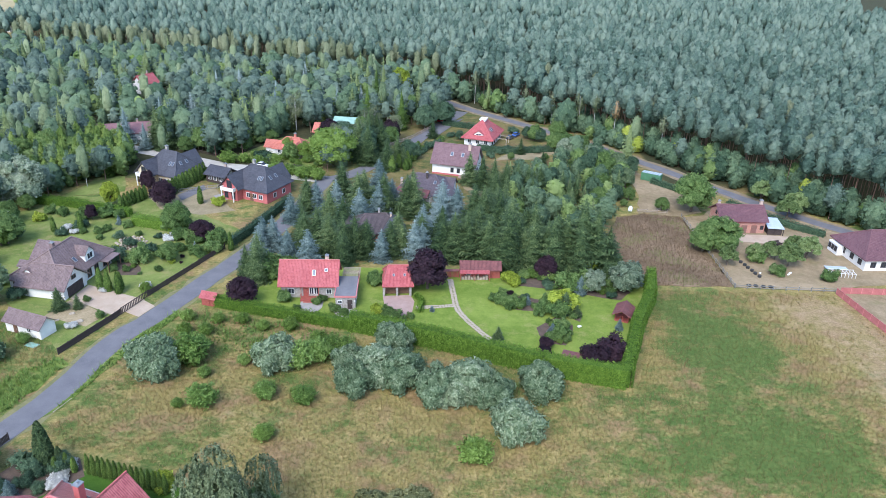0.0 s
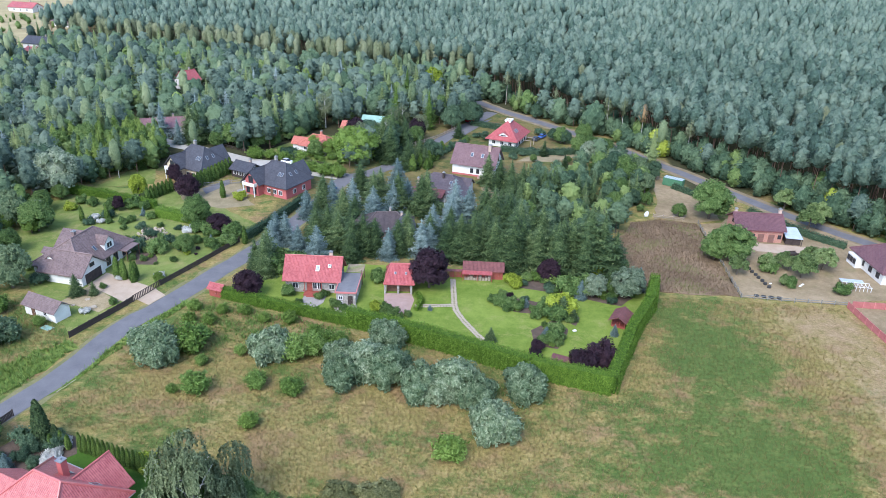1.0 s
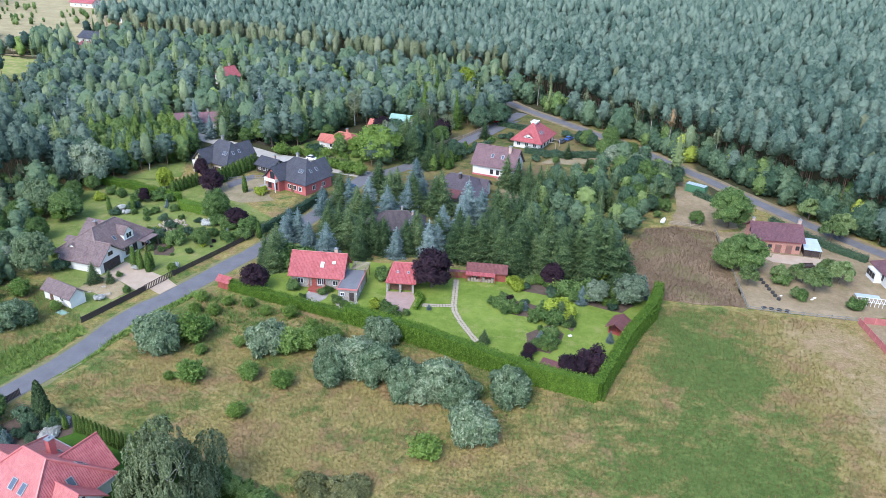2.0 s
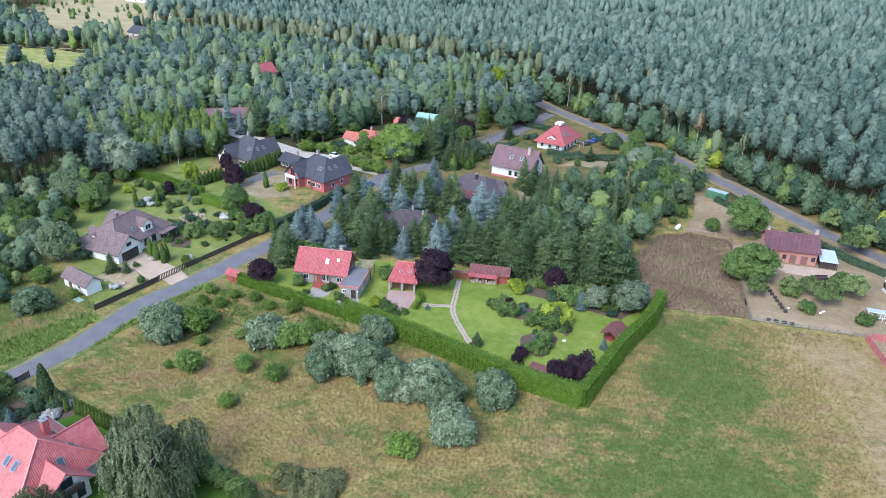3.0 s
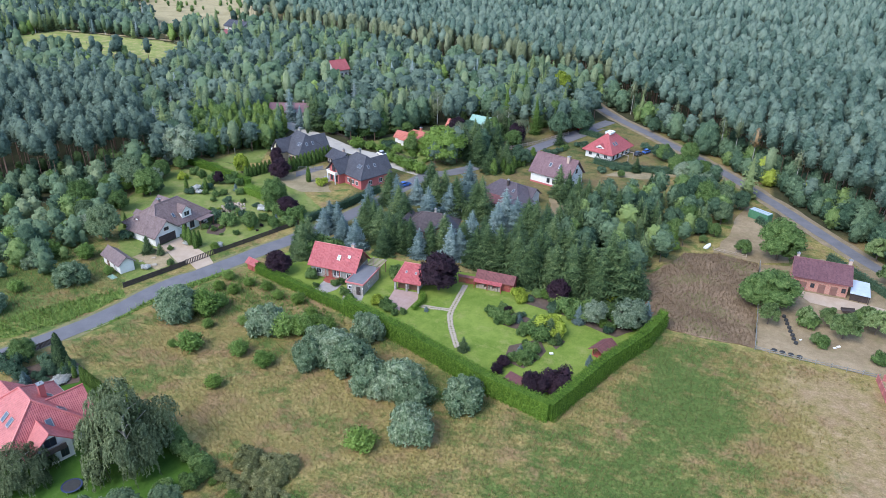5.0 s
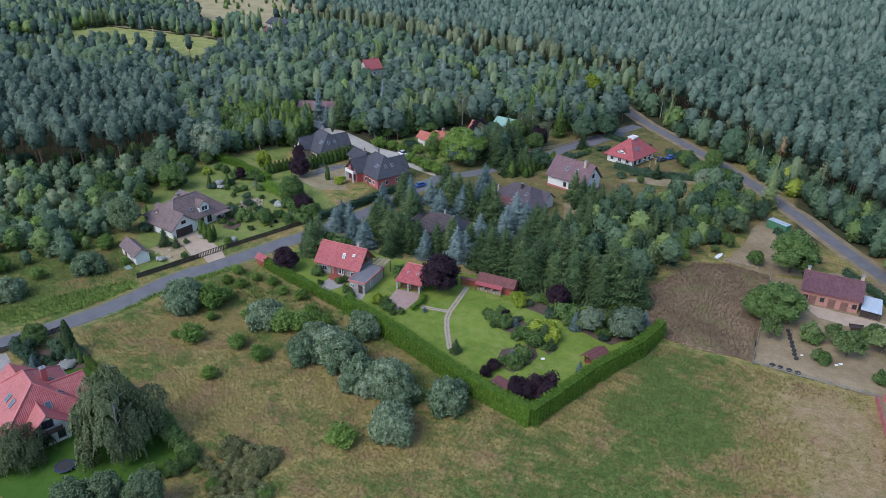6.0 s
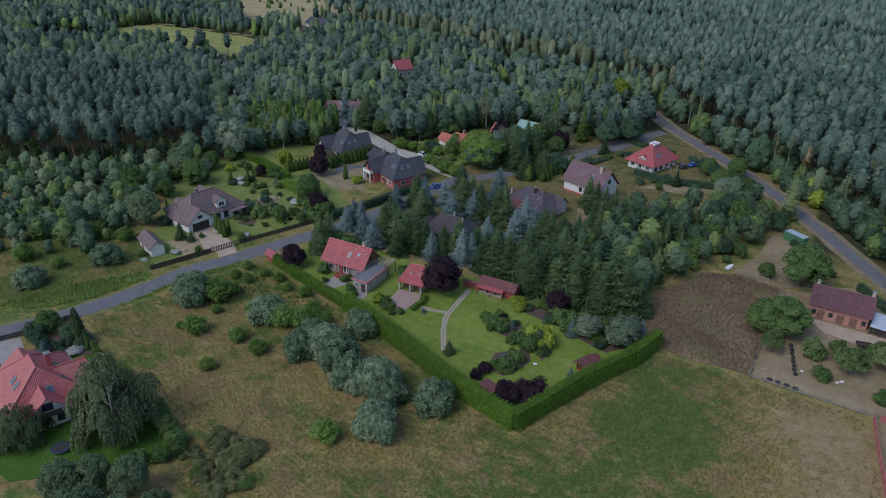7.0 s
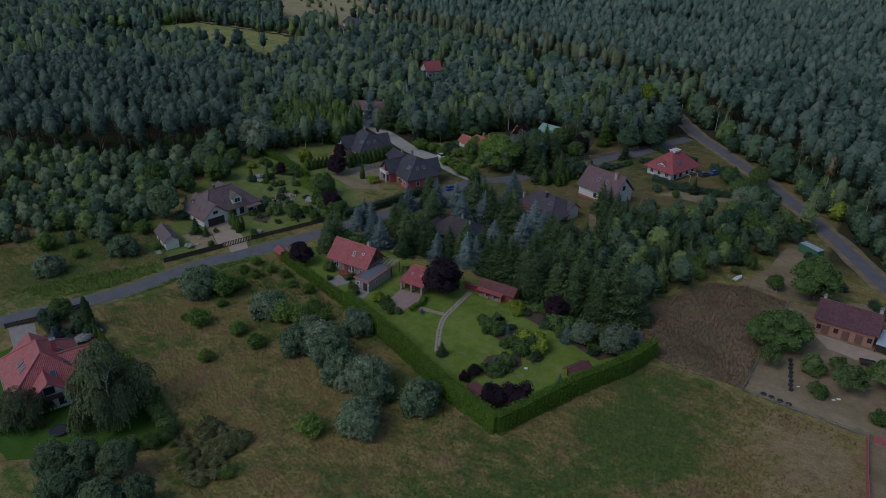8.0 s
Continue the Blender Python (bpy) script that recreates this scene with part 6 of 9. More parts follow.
M["pink_edge"] = rough_mat("pinkish_red_metal", (0.45, 0.14, 0.14), (0.58, 0.22, 0.21), 0.8, 0.5, 8.0, 0.0)
M["plum_slate"] = tile_mat("grey_plum_tile", (0.07, 0.054, 0.06), (0.115, 0.09, 0.1))
M["umber_tile"] = tile_mat("umber_tile", (0.05, 0.038, 0.038), (0.092, 0.07, 0.07))

red_cottage()
garage_house()
summer_shed()
road_kiosk()
play_shelter()
brown_villa()
white_shed()
hip_villa("slate_roofed_cream_villa", -75.6, 203.2, -26.0, "cream villa with dark slate hipped roof", "cream_wall", 6.6, 6.0, 3.4, 9.0, 2.6, "cream_wall")
hip_villa("slate_roofed_coral_villa", -48.0, 192.8, -26.0, "coral-red villa with dark slate hipped roof and balcony", "coral_wall", 7.4, 6.2, 3.4, 8.6, 2.4, "coral_wall")
small_house("slate_roofed_garage", -61.5, 203.5, -26.0, 4.0, 3.4, 2.4, 4.4, "slate_tile", "dark_wood", "dark garage between the two villas")
white_house()
grey_bungalow()
hidden_house()
orange_houses()
far_red_house()
brick_farm()
white_farm()
front_house()
small_house("red_roofed_forest_house", -122.5, 315.0, 60.0, 4.6, 4.4, 3.6, 7.8, "red_tile", "white_wall", "white house with red roof among trees")
small_house("faded_red_roofed_house", -105.0, 246.0, 22.0, 9.5, 5.2, 2.6, 5.2, "plum_red", "white_wall", "house with faded red roof behind spruces")
small_house("slate_roofed_far_house", -237.0, 397.0, -15.0, 9.0, 5.5, 3.0, 6.2, "slate_tile", "white_wall", "white far house with slate roof")
small_house("plum_roofed_far_house", -266.3, 476.4, -20.0, 8.0, 5.5, 3.0, 6.0, "plum_tile", "white_wall", "white far house with plum roof")
small_house("pale_roofed_far_house", -329.9, 537.4, -10.0, 11.0, 6.0, 3.2, 6.4, "pink_tile", "white_wall", "long far white house with faded pink roof")
small_house("red_roofed_far_garage", -229.0, 377.0, -15.0, 5.0, 3.5, 2.4, 4.0, "red_tile", "white_wall", "low far outbuilding with red roof")
# ---- hedges ----
hedge("thuja_hedge", HEDGE_LINE[:3], 1.5, 2.1, "hedge", "low clipped light green thuja hedge", 0.16, 44, 3)
hedge("thuja_hedge", HEDGE_LINE[2:6], 2.0, 3.75, "hedge", "tall clipped light green thuja hedge", 0.17, 44, 4)
hedge("thuja_hedge", HEDGE_LINE[5:], 2.0, 3.6, "hedge", "tall clipped light green thuja hedge", 0.17, 44, 5)
hedge("clipped_hedge", [(-47.5, 157.5), (-42.5, 172), (-39, 186)], 1.6, 1.9, "deep", "dark clipped hedge along the road", 0.2, 31, 6)
hedge("clipped_hedge", [(-107, 183), (-95.3, 181), (-85.9, 177.3), (-77.7, 174.6)], 2.0, 2.0, "hedge", "long low clipped bright green garden hedge", 0.18, 34, 7)
hedge("clipped_hedge", [(-74.6, 169.6), (-63.2, 165.8)], 2.6, 2.3, "hedge", "bright clipped garden hedge block", 0.18, 34, 8)
hedge("clipped_hedge", [(17, 240), (28, 236.5), (44, 240.5)], 1.6, 1.9, "deep", "dark clipped hedge before the red-roofed house", 0.2, 31, 9)
hedge("clipped_hedge", [(69, 209), (76, 200), (80, 194)], 1.2, 1.5, "deep", "dark hedge along the forest road", 0.2, 31, 10)
hedge("clipped_hedge", [(86, 190.5), (97, 174.5), (103, 169)], 1.4, 1.6, "deep", "dark hedge along the forest road", 0.2, 31, 11)
hedge("clipped_hedge", [(40, 178), (47, 176)], 1.4, 1.5, "deep", "short dark hedge by the fallow plot", 0.2, 31, 12)
hedge("garden_hedge", [(-2.2, 126.5), (-1.6, 130.5), (-2.8, 133.0)], 0.9, 0.9, "hedge", "low bright border hedge beside the drive", 0.16, 22, 13)
hedge("clipped_hedge", [(6, 272), (15, 268), (24, 266)], 1.6, 1.8, "deep", "dark clipped hedge by the side road", 0.2, 31, 14)


# ---- fences and walls ----
def picket_fence(name, pts, height, gap, mat, label, slat=0.12, rails=True):
    ob = new(name)
    for a, b in zip(pts, pts[1:]):
        a, b = Vector(a), Vector(b)
        ln = (b - a).length
        t = (b - a) / ln
        ang = math.degrees(math.atan2(t.y, t.x))
        post = boxes((-0.07, -0.07, 0, 0.07, 0.07, height + 0.1))
        pm = bm_mesh("post", post, M[mat])
        n = max(1, round(ln / 2.5))
        for k in range(n + 1):
            p = a + t * ln * k / n
            part("post", pm, None, ob, "", pose(p.x, p.y, 0, 0, 0, ang))
        if rails:
            for z in (0.3, height - 0.25):
                part("rail", boxes((0, -0.03, z, ln, 0.03, z + 0.09)), M[mat], ob, "", pose(a.x, a.y, 0, 0, 0, ang))
        if gap:
            sm = bm_mesh("slat", boxes((0, -0.05, 0.1, slat, -0.02, height)), M[mat])
            for k in range(int(ln / gap)):
                p = a + t * k * gap
                part("slat", sm, None, ob, "", pose(p.x, p.y, 0, 0, 0, ang))
    return tagged(ob, label, "fence")


picket_fence("board_fence", [(-66.5, 109.6), (-61.4, 122.6), (-60.9, 124.2)], 1.4, 0.22, "dark_wood", "dark stained board fence along the road", 0.2)
picket_fence("board_fence", [(-58.2, 131.8), (-53, 144.5), (-48.6, 155.6)], 1.3, 0.24, "dark_wood", "dark stained board fence along the road", 0.2)
g = thing("sliding_gate", -60.9, 124.2, 0, label="dark slatted sliding gate", category="gate")
ga = math.degrees(math.atan2(131.8 - 124.2, -58.2 + 60.9))
g.matrix_basis = pose(-60.9, 124.2, 0, 0, 0, ga)
part("gate_frame", boxes((0, -0.04, 0.1, 8.0, 0.04, 0.2), (0, -0.04, 1.35, 8.0, 0.04, 1.45), (0, -0.05, 0.1, 0.12, 0.05, 1.5), (7.88, -0.05, 0.1, 8.0, 0.05, 1.5), (3.95, -0.05, 0.1, 4.05, 0.05, 1.5)), M["dark_wood"], g)
for k in range(17):
    part("slat", boxes((0.25 + 0.46 * k, -0.03, 0.2, 0.47 + 0.46 * k, 0.03, 1.35)), M["dark_wood"], g)
picket_fence("board_fence", [(-69.3, 71.0), (-66.0, 77.5), (-63.3, 86.6)], 1.3, 0.24, "dark_wood", "dark board fence of the front garden", 0.2)
picket_fence("wire_fence", [(-75.5, 190.2), (-66, 194.4), (-58.5, 197.5)], 1.3, 0.3, "metal", "grey fence between villa gardens", 0.05)
picket_fence("garden_fence", [(-28, 225), (-16, 238), (-6, 252), (2, 268)], 1.3, 0.32, "pale_wood", "pale slatted roadside garden fence", 0.1)
picket_fence("lane_fence", [(-88, 236), (-68, 226), (-54, 222), (-40, 216)], 1.1, 0.4, "dark_wood", "dark fence along the concrete lane", 0.08)
picket_fence("field_fence", [(67.8, 139.4), (79, 138.6), (90.2, 138.2)], 1.0, 0, "metal", "low grey post and rail field fence")
picket_fence("field_fence", [(67.8, 139.6), (68.6, 160), (69.3, 181)], 1.1, 0, "metal", "thin wire fence along the fallow plot")
picket_fence("rail_fence", [(58, 184.5), (66, 183.2)], 1.0, 0, "pale_wood", "pale wooden rail fence")


def panel_fence(pts, label):
    ob = new("red_panel_fence")
    for a, b in zip(pts, pts[1:]):
        a, b = Vector(a), Vector(b)
        ln = (b - a).length
        t = (b - a) / ln
        ang = math.degrees(math.atan2(t.y, t.x))
        n = round(ln / 2.4)
        pm = bm_mesh("panel", boxes((0.06, -0.04, 0.05, ln / n - 0.06, 0.04, 1.45), (0.06, -0.06, 1.45, ln / n - 0.06, 0.06, 1.52)), M["red_fence"])
        qm = bm_mesh("post", boxes((-0.06, -0.08, 0, 0.06, 0.08, 1.6)), M["pink_edge"])
        for k in range(n):
            p = a + t * ln * k / n
            part("panel", pm, None, ob, "", pose(p.x, p.y, 0, 0, 0, ang))
            part("post", qm, None, ob, "", pose(p.x, p.y, 0, 0, 0, ang))
    return tagged(ob, label, "fence")


panel_fence([(114, 136.6), (90.6, 137.6)], "red painted panel fence at the dry plot")
panel_fence([(89.6, 137.2), (90.4, 128), (92.2, 112), (94, 96)], "red painted panel fence at the dry plot")

# flagstone path: each stone laid apart
path_line = smooth_line([(4.6, 141.2), (4.7, 139.4), (5.0, 135.4), (5.5, 129.1), (6.9, 124.8), (9.5, 119.9), (11.5, 116.5)], 8)
side_line = smooth_line([(-2.6, 128.6), (1.0, 128.9), (5.3, 129.6)], 8)
path = tagged(new("stone_path"), "irregular pale flagstone garden path", "path", "", "structure")
rnd = random.Random(9)


def flagstones(line):
    run = 0.0
    for a, b in zip(line, line[1:]):
        a, b = Vector(a), Vector(b)
        t = (b - a).normalized()
        nrm = Vector((-t.y, t.x))
        k = 0.0
        while k < (b - a).length:
            for side in (-0.33, 0.33):
                c = a + t * k + nrm * (side + rnd.uniform(-0.08, 0.08))
                bm = bmesh.new()
                n = rnd.choice((5, 6, 6, 7))
                ph = rnd.uniform(0, 6)
                top = [bm.verts.new((0.34 * rnd.uniform(0.8, 1.1) * math.cos(ph + i * 6.283 / n), 0.34 * rnd.uniform(0.8, 1.1) * math.sin(ph + i * 6.283 / n), 0.0)) for i in range(n)]
                f = bm.faces.new(top)
                r = bmesh.ops.extrude_face_region(bm, geom=[f])
                for v in r["geom"]:
                    if isinstance(v, bmesh.types.BMVert):
                        v.co.z -= 0.06
                bmesh.ops.recalc_face_normals(bm, faces=bm.faces[:])
                part("flagstone", bm, M["flag"], path, "", pose(c.x, c.y, 0.1 + rnd.uniform(0, 0.015), 0, 0, 0))
            k += 0.66


slab("path_bed", offset_line(path_line, 0.62) + list(reversed(offset_line(path_line, -0.62))), 0.07, M["verge"], "worn grassy bed of the garden path", category="path", wobble=0.1)
slab("path_bed", offset_line(side_line, 0.55) + list(reversed(offset_line(side_line, -0.55))), 0.066, M["verge"], "worn grassy bed of the garden path", category="path", wobble=0.1)
flagstones(path_line)
flagstones(side_line)

# planted beds of the hedged garden
slab("flower_bed", [(13.5, 131.5), (15.6, 134.7), (20.8, 133.7), (25.3, 131.4), (31.1, 127.3), (30.3, 123.8), (25.9, 126.9), (22.3, 127.6), (16.7, 128.4)], 0.075, M["soil"], "island flower bed with shrubs", category="bed", wobble=0.3)
slab("flower_bed", [(20.9, 121), (26, 125.8), (28.7, 122.2), (25.7, 114.9), (22.1, 115.6)], 0.077, M["soil"], "island flower bed with shrubs", category="bed", wobble=0.3)
slab("flower_bed", [(20, 138.5), (28, 137.5), (35, 134.5), (41, 133), (44, 137), (40, 143), (24, 144.5), (16.5, 141.8)], 0.073, M["soil"], "planted border under the spruces", category="bed", wobble=0.3)
sh = thing("garden_shed", 25.6, 108.6, -22.0, label="low red-brown shed roof behind the hedge", category="shed")
walls(sh, -1.6, 1.6, -0.9, 0.9, 1.6, "red_wood")
roof(sh, [[(-1.9, -1.2, 1.65), (1.9, -1.2, 1.65), (1.9, 1.2, 2.0), (-1.9, 1.2, 2.0)]], "dark_red_roof", 0.08)


slab("rock_bed", [(-75.6, 161.9), (-70.4, 161.2), (-67.6, 153.2), (-72.5, 154.6)], 0.07, M["shoulder"], "gravelly rock garden bed", category="bed", wobble=0.4)
slab("rock_bed", [(-71.3, 149.0), (-66.9, 149.9), (-63.6, 141.4), (-67.8, 141.0)], 0.07, M["soil"], "bare planted garden bed", category="bed", wobble=0.4)
rock_garden = thing("rock_garden", -71.4, 157.6, label="low heap of pale grey-brown garden rocks", category="rockery")
for k in range(46):
    a, d = k * 2.4, 3.6 * math.sqrt((k + 0.5) / 46)
    V, F, N = puff(np.random.default_rng(k), (0, 0, 0), rnd.uniform(0.28, 0.62), rnd.uniform(0.25, 0.6), 6)
    stone = bpy.data.meshes.new("stone")
    stone.from_pydata(V.tolist(), [], F.tolist())
    stone.materials.append(M["flag"])
    part("stone", stone, None, rock_garden, "", pose(math.cos(a) * d, math.sin(a) * d * 1.05, 0.16, 0, 0, 40 * k))


# ---- vehicles, container and clutter ----
def lathe(bm, cx, cy, cz, r, w, sides=14):
    rings = []
    for yy, rr in ((-w / 2, r * 0.92), (-w / 2 + 0.03, r), (w / 2 - 0.03, r), (w / 2, r * 0.92)):
        rings.append([bm.verts.new((cx + rr * math.cos(a), cy + yy, cz + rr * math.sin(a))) for a in np.linspace(0, 2 * math.pi, sides, endpoint=False)])
    for u, v in zip(rings, rings[1:]):
        for i in range(sides):
            bm.faces.new((u[i], u[(i + 1) % sides], v[(i + 1) % sides], v[i]))
    bm.faces.new(list(reversed(rings[0])))
    bm.faces.new(rings[-1])
    bmesh.ops.recalc_face_normals(bm, faces=bm.faces[:])
    return bm


def loft_x(sections):
    """A body through cross-sections (x, half width, z low, z high)."""
    bm = bmesh.new()
    rings = []
    for x, w, z0, z1 in sections:
        c = min(0.12, (z1 - z0) * 0.3)
        rings.append([bm.verts.new((x, yy, zz)) for yy, zz in ((-w, z0), (-w, z1 - c), (-w + c, z1), (w - c, z1), (w, z1 - c), (w, z0))])
    for u, v in zip(rings, rings[1:]):
        for i in range(6):
            bm.faces.new((u[i], u[(i + 1) % 6], v[(i + 1) % 6], v[i]))
    bm.faces.new(list(reversed(rings[0])))
    bm.faces.new(rings[-1])
    bmesh.ops.recalc_face_normals(bm, faces=bm.faces[:])
    return bm


def car(x, y, rz, paint, label):
    c = thing("parked_car", x, y, rz, label=label, category="car", z=0.08)
    part("body", loft_x([(-2.1, 0.75, 0.35, 0.75), (-2.0, 0.85, 0.25, 0.9), (-1.2, 0.88, 0.22, 0.98), (0.9, 0.88, 0.22, 0.95), (1.9, 0.83, 0.25, 0.78), (2.1, 0.72, 0.35, 0.62)]), M[paint], c)
    part("cabin", loft_x([(-1.75, 0.7, 0.9, 0.98), (-1.2, 0.68, 0.9, 1.42), (0.1, 0.68, 0.9, 1.46), (1.0, 0.72, 0.9, 0.97)]), M["glass"], c)
    part("roof_panel", loft_x([(-1.25, 0.66, 1.42, 1.46), (-0.6, 0.66, 1.44, 1.5), (0.12, 0.66, 1.44, 1.49)]), M[paint], c)
    for wx in (-1.3, 1.3):
        for wy in (-0.82, 0.82):
            wh = part("wheel", lathe(bmesh.new(), wx, wy, 0.31, 0.31, 0.2), M["rubber"], c)
            part("rim", lathe(bmesh.new(), wx, wy * 1.02, 0.31, 0.19, 0.2), M["metal"], wh)
    for yy in (-0.55, 0.55):
        part("headlight", boxes((2.0, yy - 0.18, 0.55, 2.08, yy + 0.18, 0.68)), M["white_trim"], c)


car(-52.2, 216.6, -22, "car_white", "small white parked car on the lane")
car(5.5, 276.5, 40, "car_red", "red parked car in the forecourt")
car(32.5, 258.5, 60, "car_blue", "blue parked car by the red-roofed house")
car(30.0, 254.5, 60, "car_dark", "dark parked car by the red-roofed house")
car(-33.6, 193.4, 62, "car_blue", "blue parked car beside the coral house")

cn = thing("shipping_container", 69.6, 211.3, -33.0, label="green corrugated steel container with pale roof", category="container")
part("shell", boxes((-3.03, -1.22, 0.1, 3.03, 1.22, 2.5)), M["green_paint"], cn)
for k in range(20):
    for s in (-1, 1):
        part("rib", boxes((-2.9 + 0.3 * k, s * 1.25 - 0.03, 0.2, -2.75 + 0.3 * k, s * 1.25 + 0.03, 2.4)), M["green_paint"], cn)
for k in range(7):
    part("roof_sheet", boxes((-2.9 + 0.84 * k, -1.2, 2.5, -2.2 + 0.84 * k, 1.2, 2.54)), M["sheet"], cn)
part("skid", boxes((-3.0, -1.1, 0, 3.0, -0.9, 0.1), (-3.0, 0.9, 0, 3.0, 1.1, 0.1)), M["metal"], cn)

for k in range(8):
    b = thing("planter_tub", 73.9 + 0.25 * k + 0.1 * (k % 2), 155.5 - 1.5 * k, 0, label="dark round tub in the orchard row", category="tub", group="tubs of the orchard row")
    part("tub", lathe(bmesh.new(), 0, 0, 0, 0.42, 0.55, 12), M["rubber"], b, "", pose(0, 0, 0.27, 90, 0, 0))
for k, (x, y) in enumerate([(71.5, 140.6), (73.0, 140.4), (74.6, 140.2), (76.2, 140.0)]):
    b = thing("scrap_tyre_ring", x, y, 20 * k, label="old dark tyre by the field fence", category="tyre", group="tyres by the fence")
    part("tyre", lathe(bmesh.new(), 0, 0, 0, 0.55, 0.3, 12), M["rubber"], b, "", pose(0, 0, 0.15, 90, 0, 0))
for x, y, s in ((76.8, 147.0, 0.3), (84.0, 147.2, 0.4), (83.2, 146.4, 0.35)):
    b = thing("white_sack", x, y, 35, label="white bundle lying in the yard", category="sack")
    part("sack", boxes((-s, -s * 0.6, 0, s, s * 0.6, s * 0.7), bevel=s * 0.2), M["white_plastic"], b)
b = thing("farm_trailer", 87.5, 163.2, 12, label="dark farm trailer in the court", category="trailer")
part("bed", boxes((-1.5, -0.8, 0.5, 1.5, 0.8, 0.65), (-1.5, -0.8, 0.65, 1.5, -0.74, 0.95), (-1.5, 0.74, 0.65, 1.5, 0.8, 0.95)), M["dark_wood"], b)
for yy in (-0.9, 0.9):
    part("wheel", lathe(bmesh.new(), 0, yy, 0.35, 0.35, 0.18), M["rubber"], b)
b = thing("white_boat_hull", 56.5, 186.0, 70, label="small white hull lying by the hedge", category="boat")
part("hull", loft_x([(-1.6, 0.5, 0.1, 0.5), (-0.5, 0.6, 0.02, 0.55), (0.9, 0.5, 0.05, 0.55), (1.7, 0.1, 0.3, 0.6)]), M["white_plastic"], b)
b = thing("lawn_mower", 29.6, 121.6, 30, label="small white robot mower on the lawn", category="mower")
part("shell", boxes((-0.4, -0.3, 0.1, 0.4, 0.3, 0.35), bevel=0.08), M["white_plastic"], b)
b = thing("trampoline", -29.6, 58.6, 0, label="round trampoline with dark mat and pale spokes", category="trampoline", s=0.8)
part("mat", lathe(bmesh.new(), 0, 0, 0, 1.6, 0.05, 24), M["rubber"], b, "", pose(0, 0, 0.8, 90, 0, 0))
part("pad", lathe(bmesh.new(), 0, 0, 0, 1.95, 0.06, 24), M["trampoline"], b, "", pose(0, 0, 0.76, 90, 0, 0))
for k in range(6):
    part("leg", boxes((1.8 * math.cos(k) - 0.04, 1.8 * math.sin(k) - 0.04, 0, 1.8 * math.cos(k) + 0.04, 1.8 * math.sin(k) + 0.04, 0.74)), M["metal"], b)
for x, y, s in ((-70.5, 124.0, 0.5), (-67.8, 121.0, 0.7), (-72.2, 121.4, 0.4)):
    b = thing("rounded_boulder", x, y, 40, label="pale boulder in the gravel court", category="boulder")
    part("stone", boxes((-s, -s * 0.7, -0.1, s, s * 0.7, s * 0.6), bevel=s * 0.25), M["flag"], b)
b = thing("roadside_pole", -58.9, 94.6, 66, label="felled pale pole lying in the verge", category="pole")
part("pole", tube(bmesh.new(), [(-1.9, 0, 0.35), (1.9, 0.1, 0.5)], [0.07, 0.05], 6), M["pale_wood"], b)
# blue spruces of the grove
for row in [(-39.8, 153.9, 7.4, 1.12), (-39.7, 157.1, 8.4, 1.12), (-37.3, 156.9, 8.4, 1.12), (-32.9, 151.6, 7.4, 1.12), (-27.7, 148.7, 8.9, 1.12), (-30.1, 179.6, 9.5, 1.12), (-25.2, 182.9, 8.4, 1.12), (-18.2, 174.5, 9.5, 1.12), (-13.4, 179.4, 9.5, 1.12), (-14.6, 199.5, 9.5, 1.12), (-10.2, 185.4, 8.4, 1.12), (-1.6, 163.7, 9.5, 1.12), (2.7, 171.9, 9.5, 1.12), (3.4, 177.1, 11.6, 1.12), (7.2, 174.7, 10.5, 1.12), (-3.6, 153.3, 9.5, 1.12), (-1.8, 154.5, 8.4, 1.12), (-11.2, 151.1, 7.9, 1.12), (-35.7, 172.8, 8.4, 1.12)]:
    plant('blue', *row)
# green spruces of the grove
for row in [(-29.9, 158.1, 9.3, 1.20), (-27.0, 158.1, 10.4, 1.20), (-23.8, 155.4, 10.4, 1.20), (-20.1, 152.9, 10.4, 1.20), (-17.5, 153.7, 10.4, 1.20), (-14.7, 153.7, 9.3, 1.20), (-9.2, 153.7, 9.3, 1.20), (-7.6, 159.5, 9.3, 1.20), (-4.4, 180.1, 12.8, 1.20), (-5.8, 179.4, 11.6, 1.20), (-24.7, 193.3, 10.4, 1.20), (-17.9, 186.8, 10.4, 1.20), (-19.4, 183.9, 10.4, 1.20), (-21.5, 165.7, 10.4, 1.20), (13.7, 169.1, 12.8, 1.20), (11.4, 170.3, 12.8, 1.20), (11.8, 160.2, 11.6, 1.20), (8.9, 154.1, 11.6, 1.20), (5.8, 153.1, 11.6, 1.20), (3.1, 153.2, 10.4, 1.20), (17.5, 166.5, 12.8, 1.20)]:
    plant('spruce', *row)
# spruces behind the shed
for row in [(18.1, 148.9, 11.6, 1.20), (15.6, 149.9, 9.3, 1.20), (23.7, 149.0, 11.6, 1.20), (27.2, 150.1, 11.6, 1.20), (21.8, 150.3, 9.3, 1.20), (25.1, 158.2, 12.8, 1.20), (20.1, 161.8, 12.8, 1.20), (23.2, 158.5, 11.6, 1.20), (18.5, 154.4, 12.8, 1.20), (-32.6, 179.7, 10.4, 1.20), (-25.5, 170.7, 10.4, 1.20), (-12.2, 180.7, 11.6, 1.20), (3.0, 160.1, 10.4, 1.20), (-1.9, 157.7, 9.3, 1.20), (29.5, 151.4, 12.8, 1.20), (10.8, 154.9, 9.3, 1.20)]:
    plant('spruce', *row)
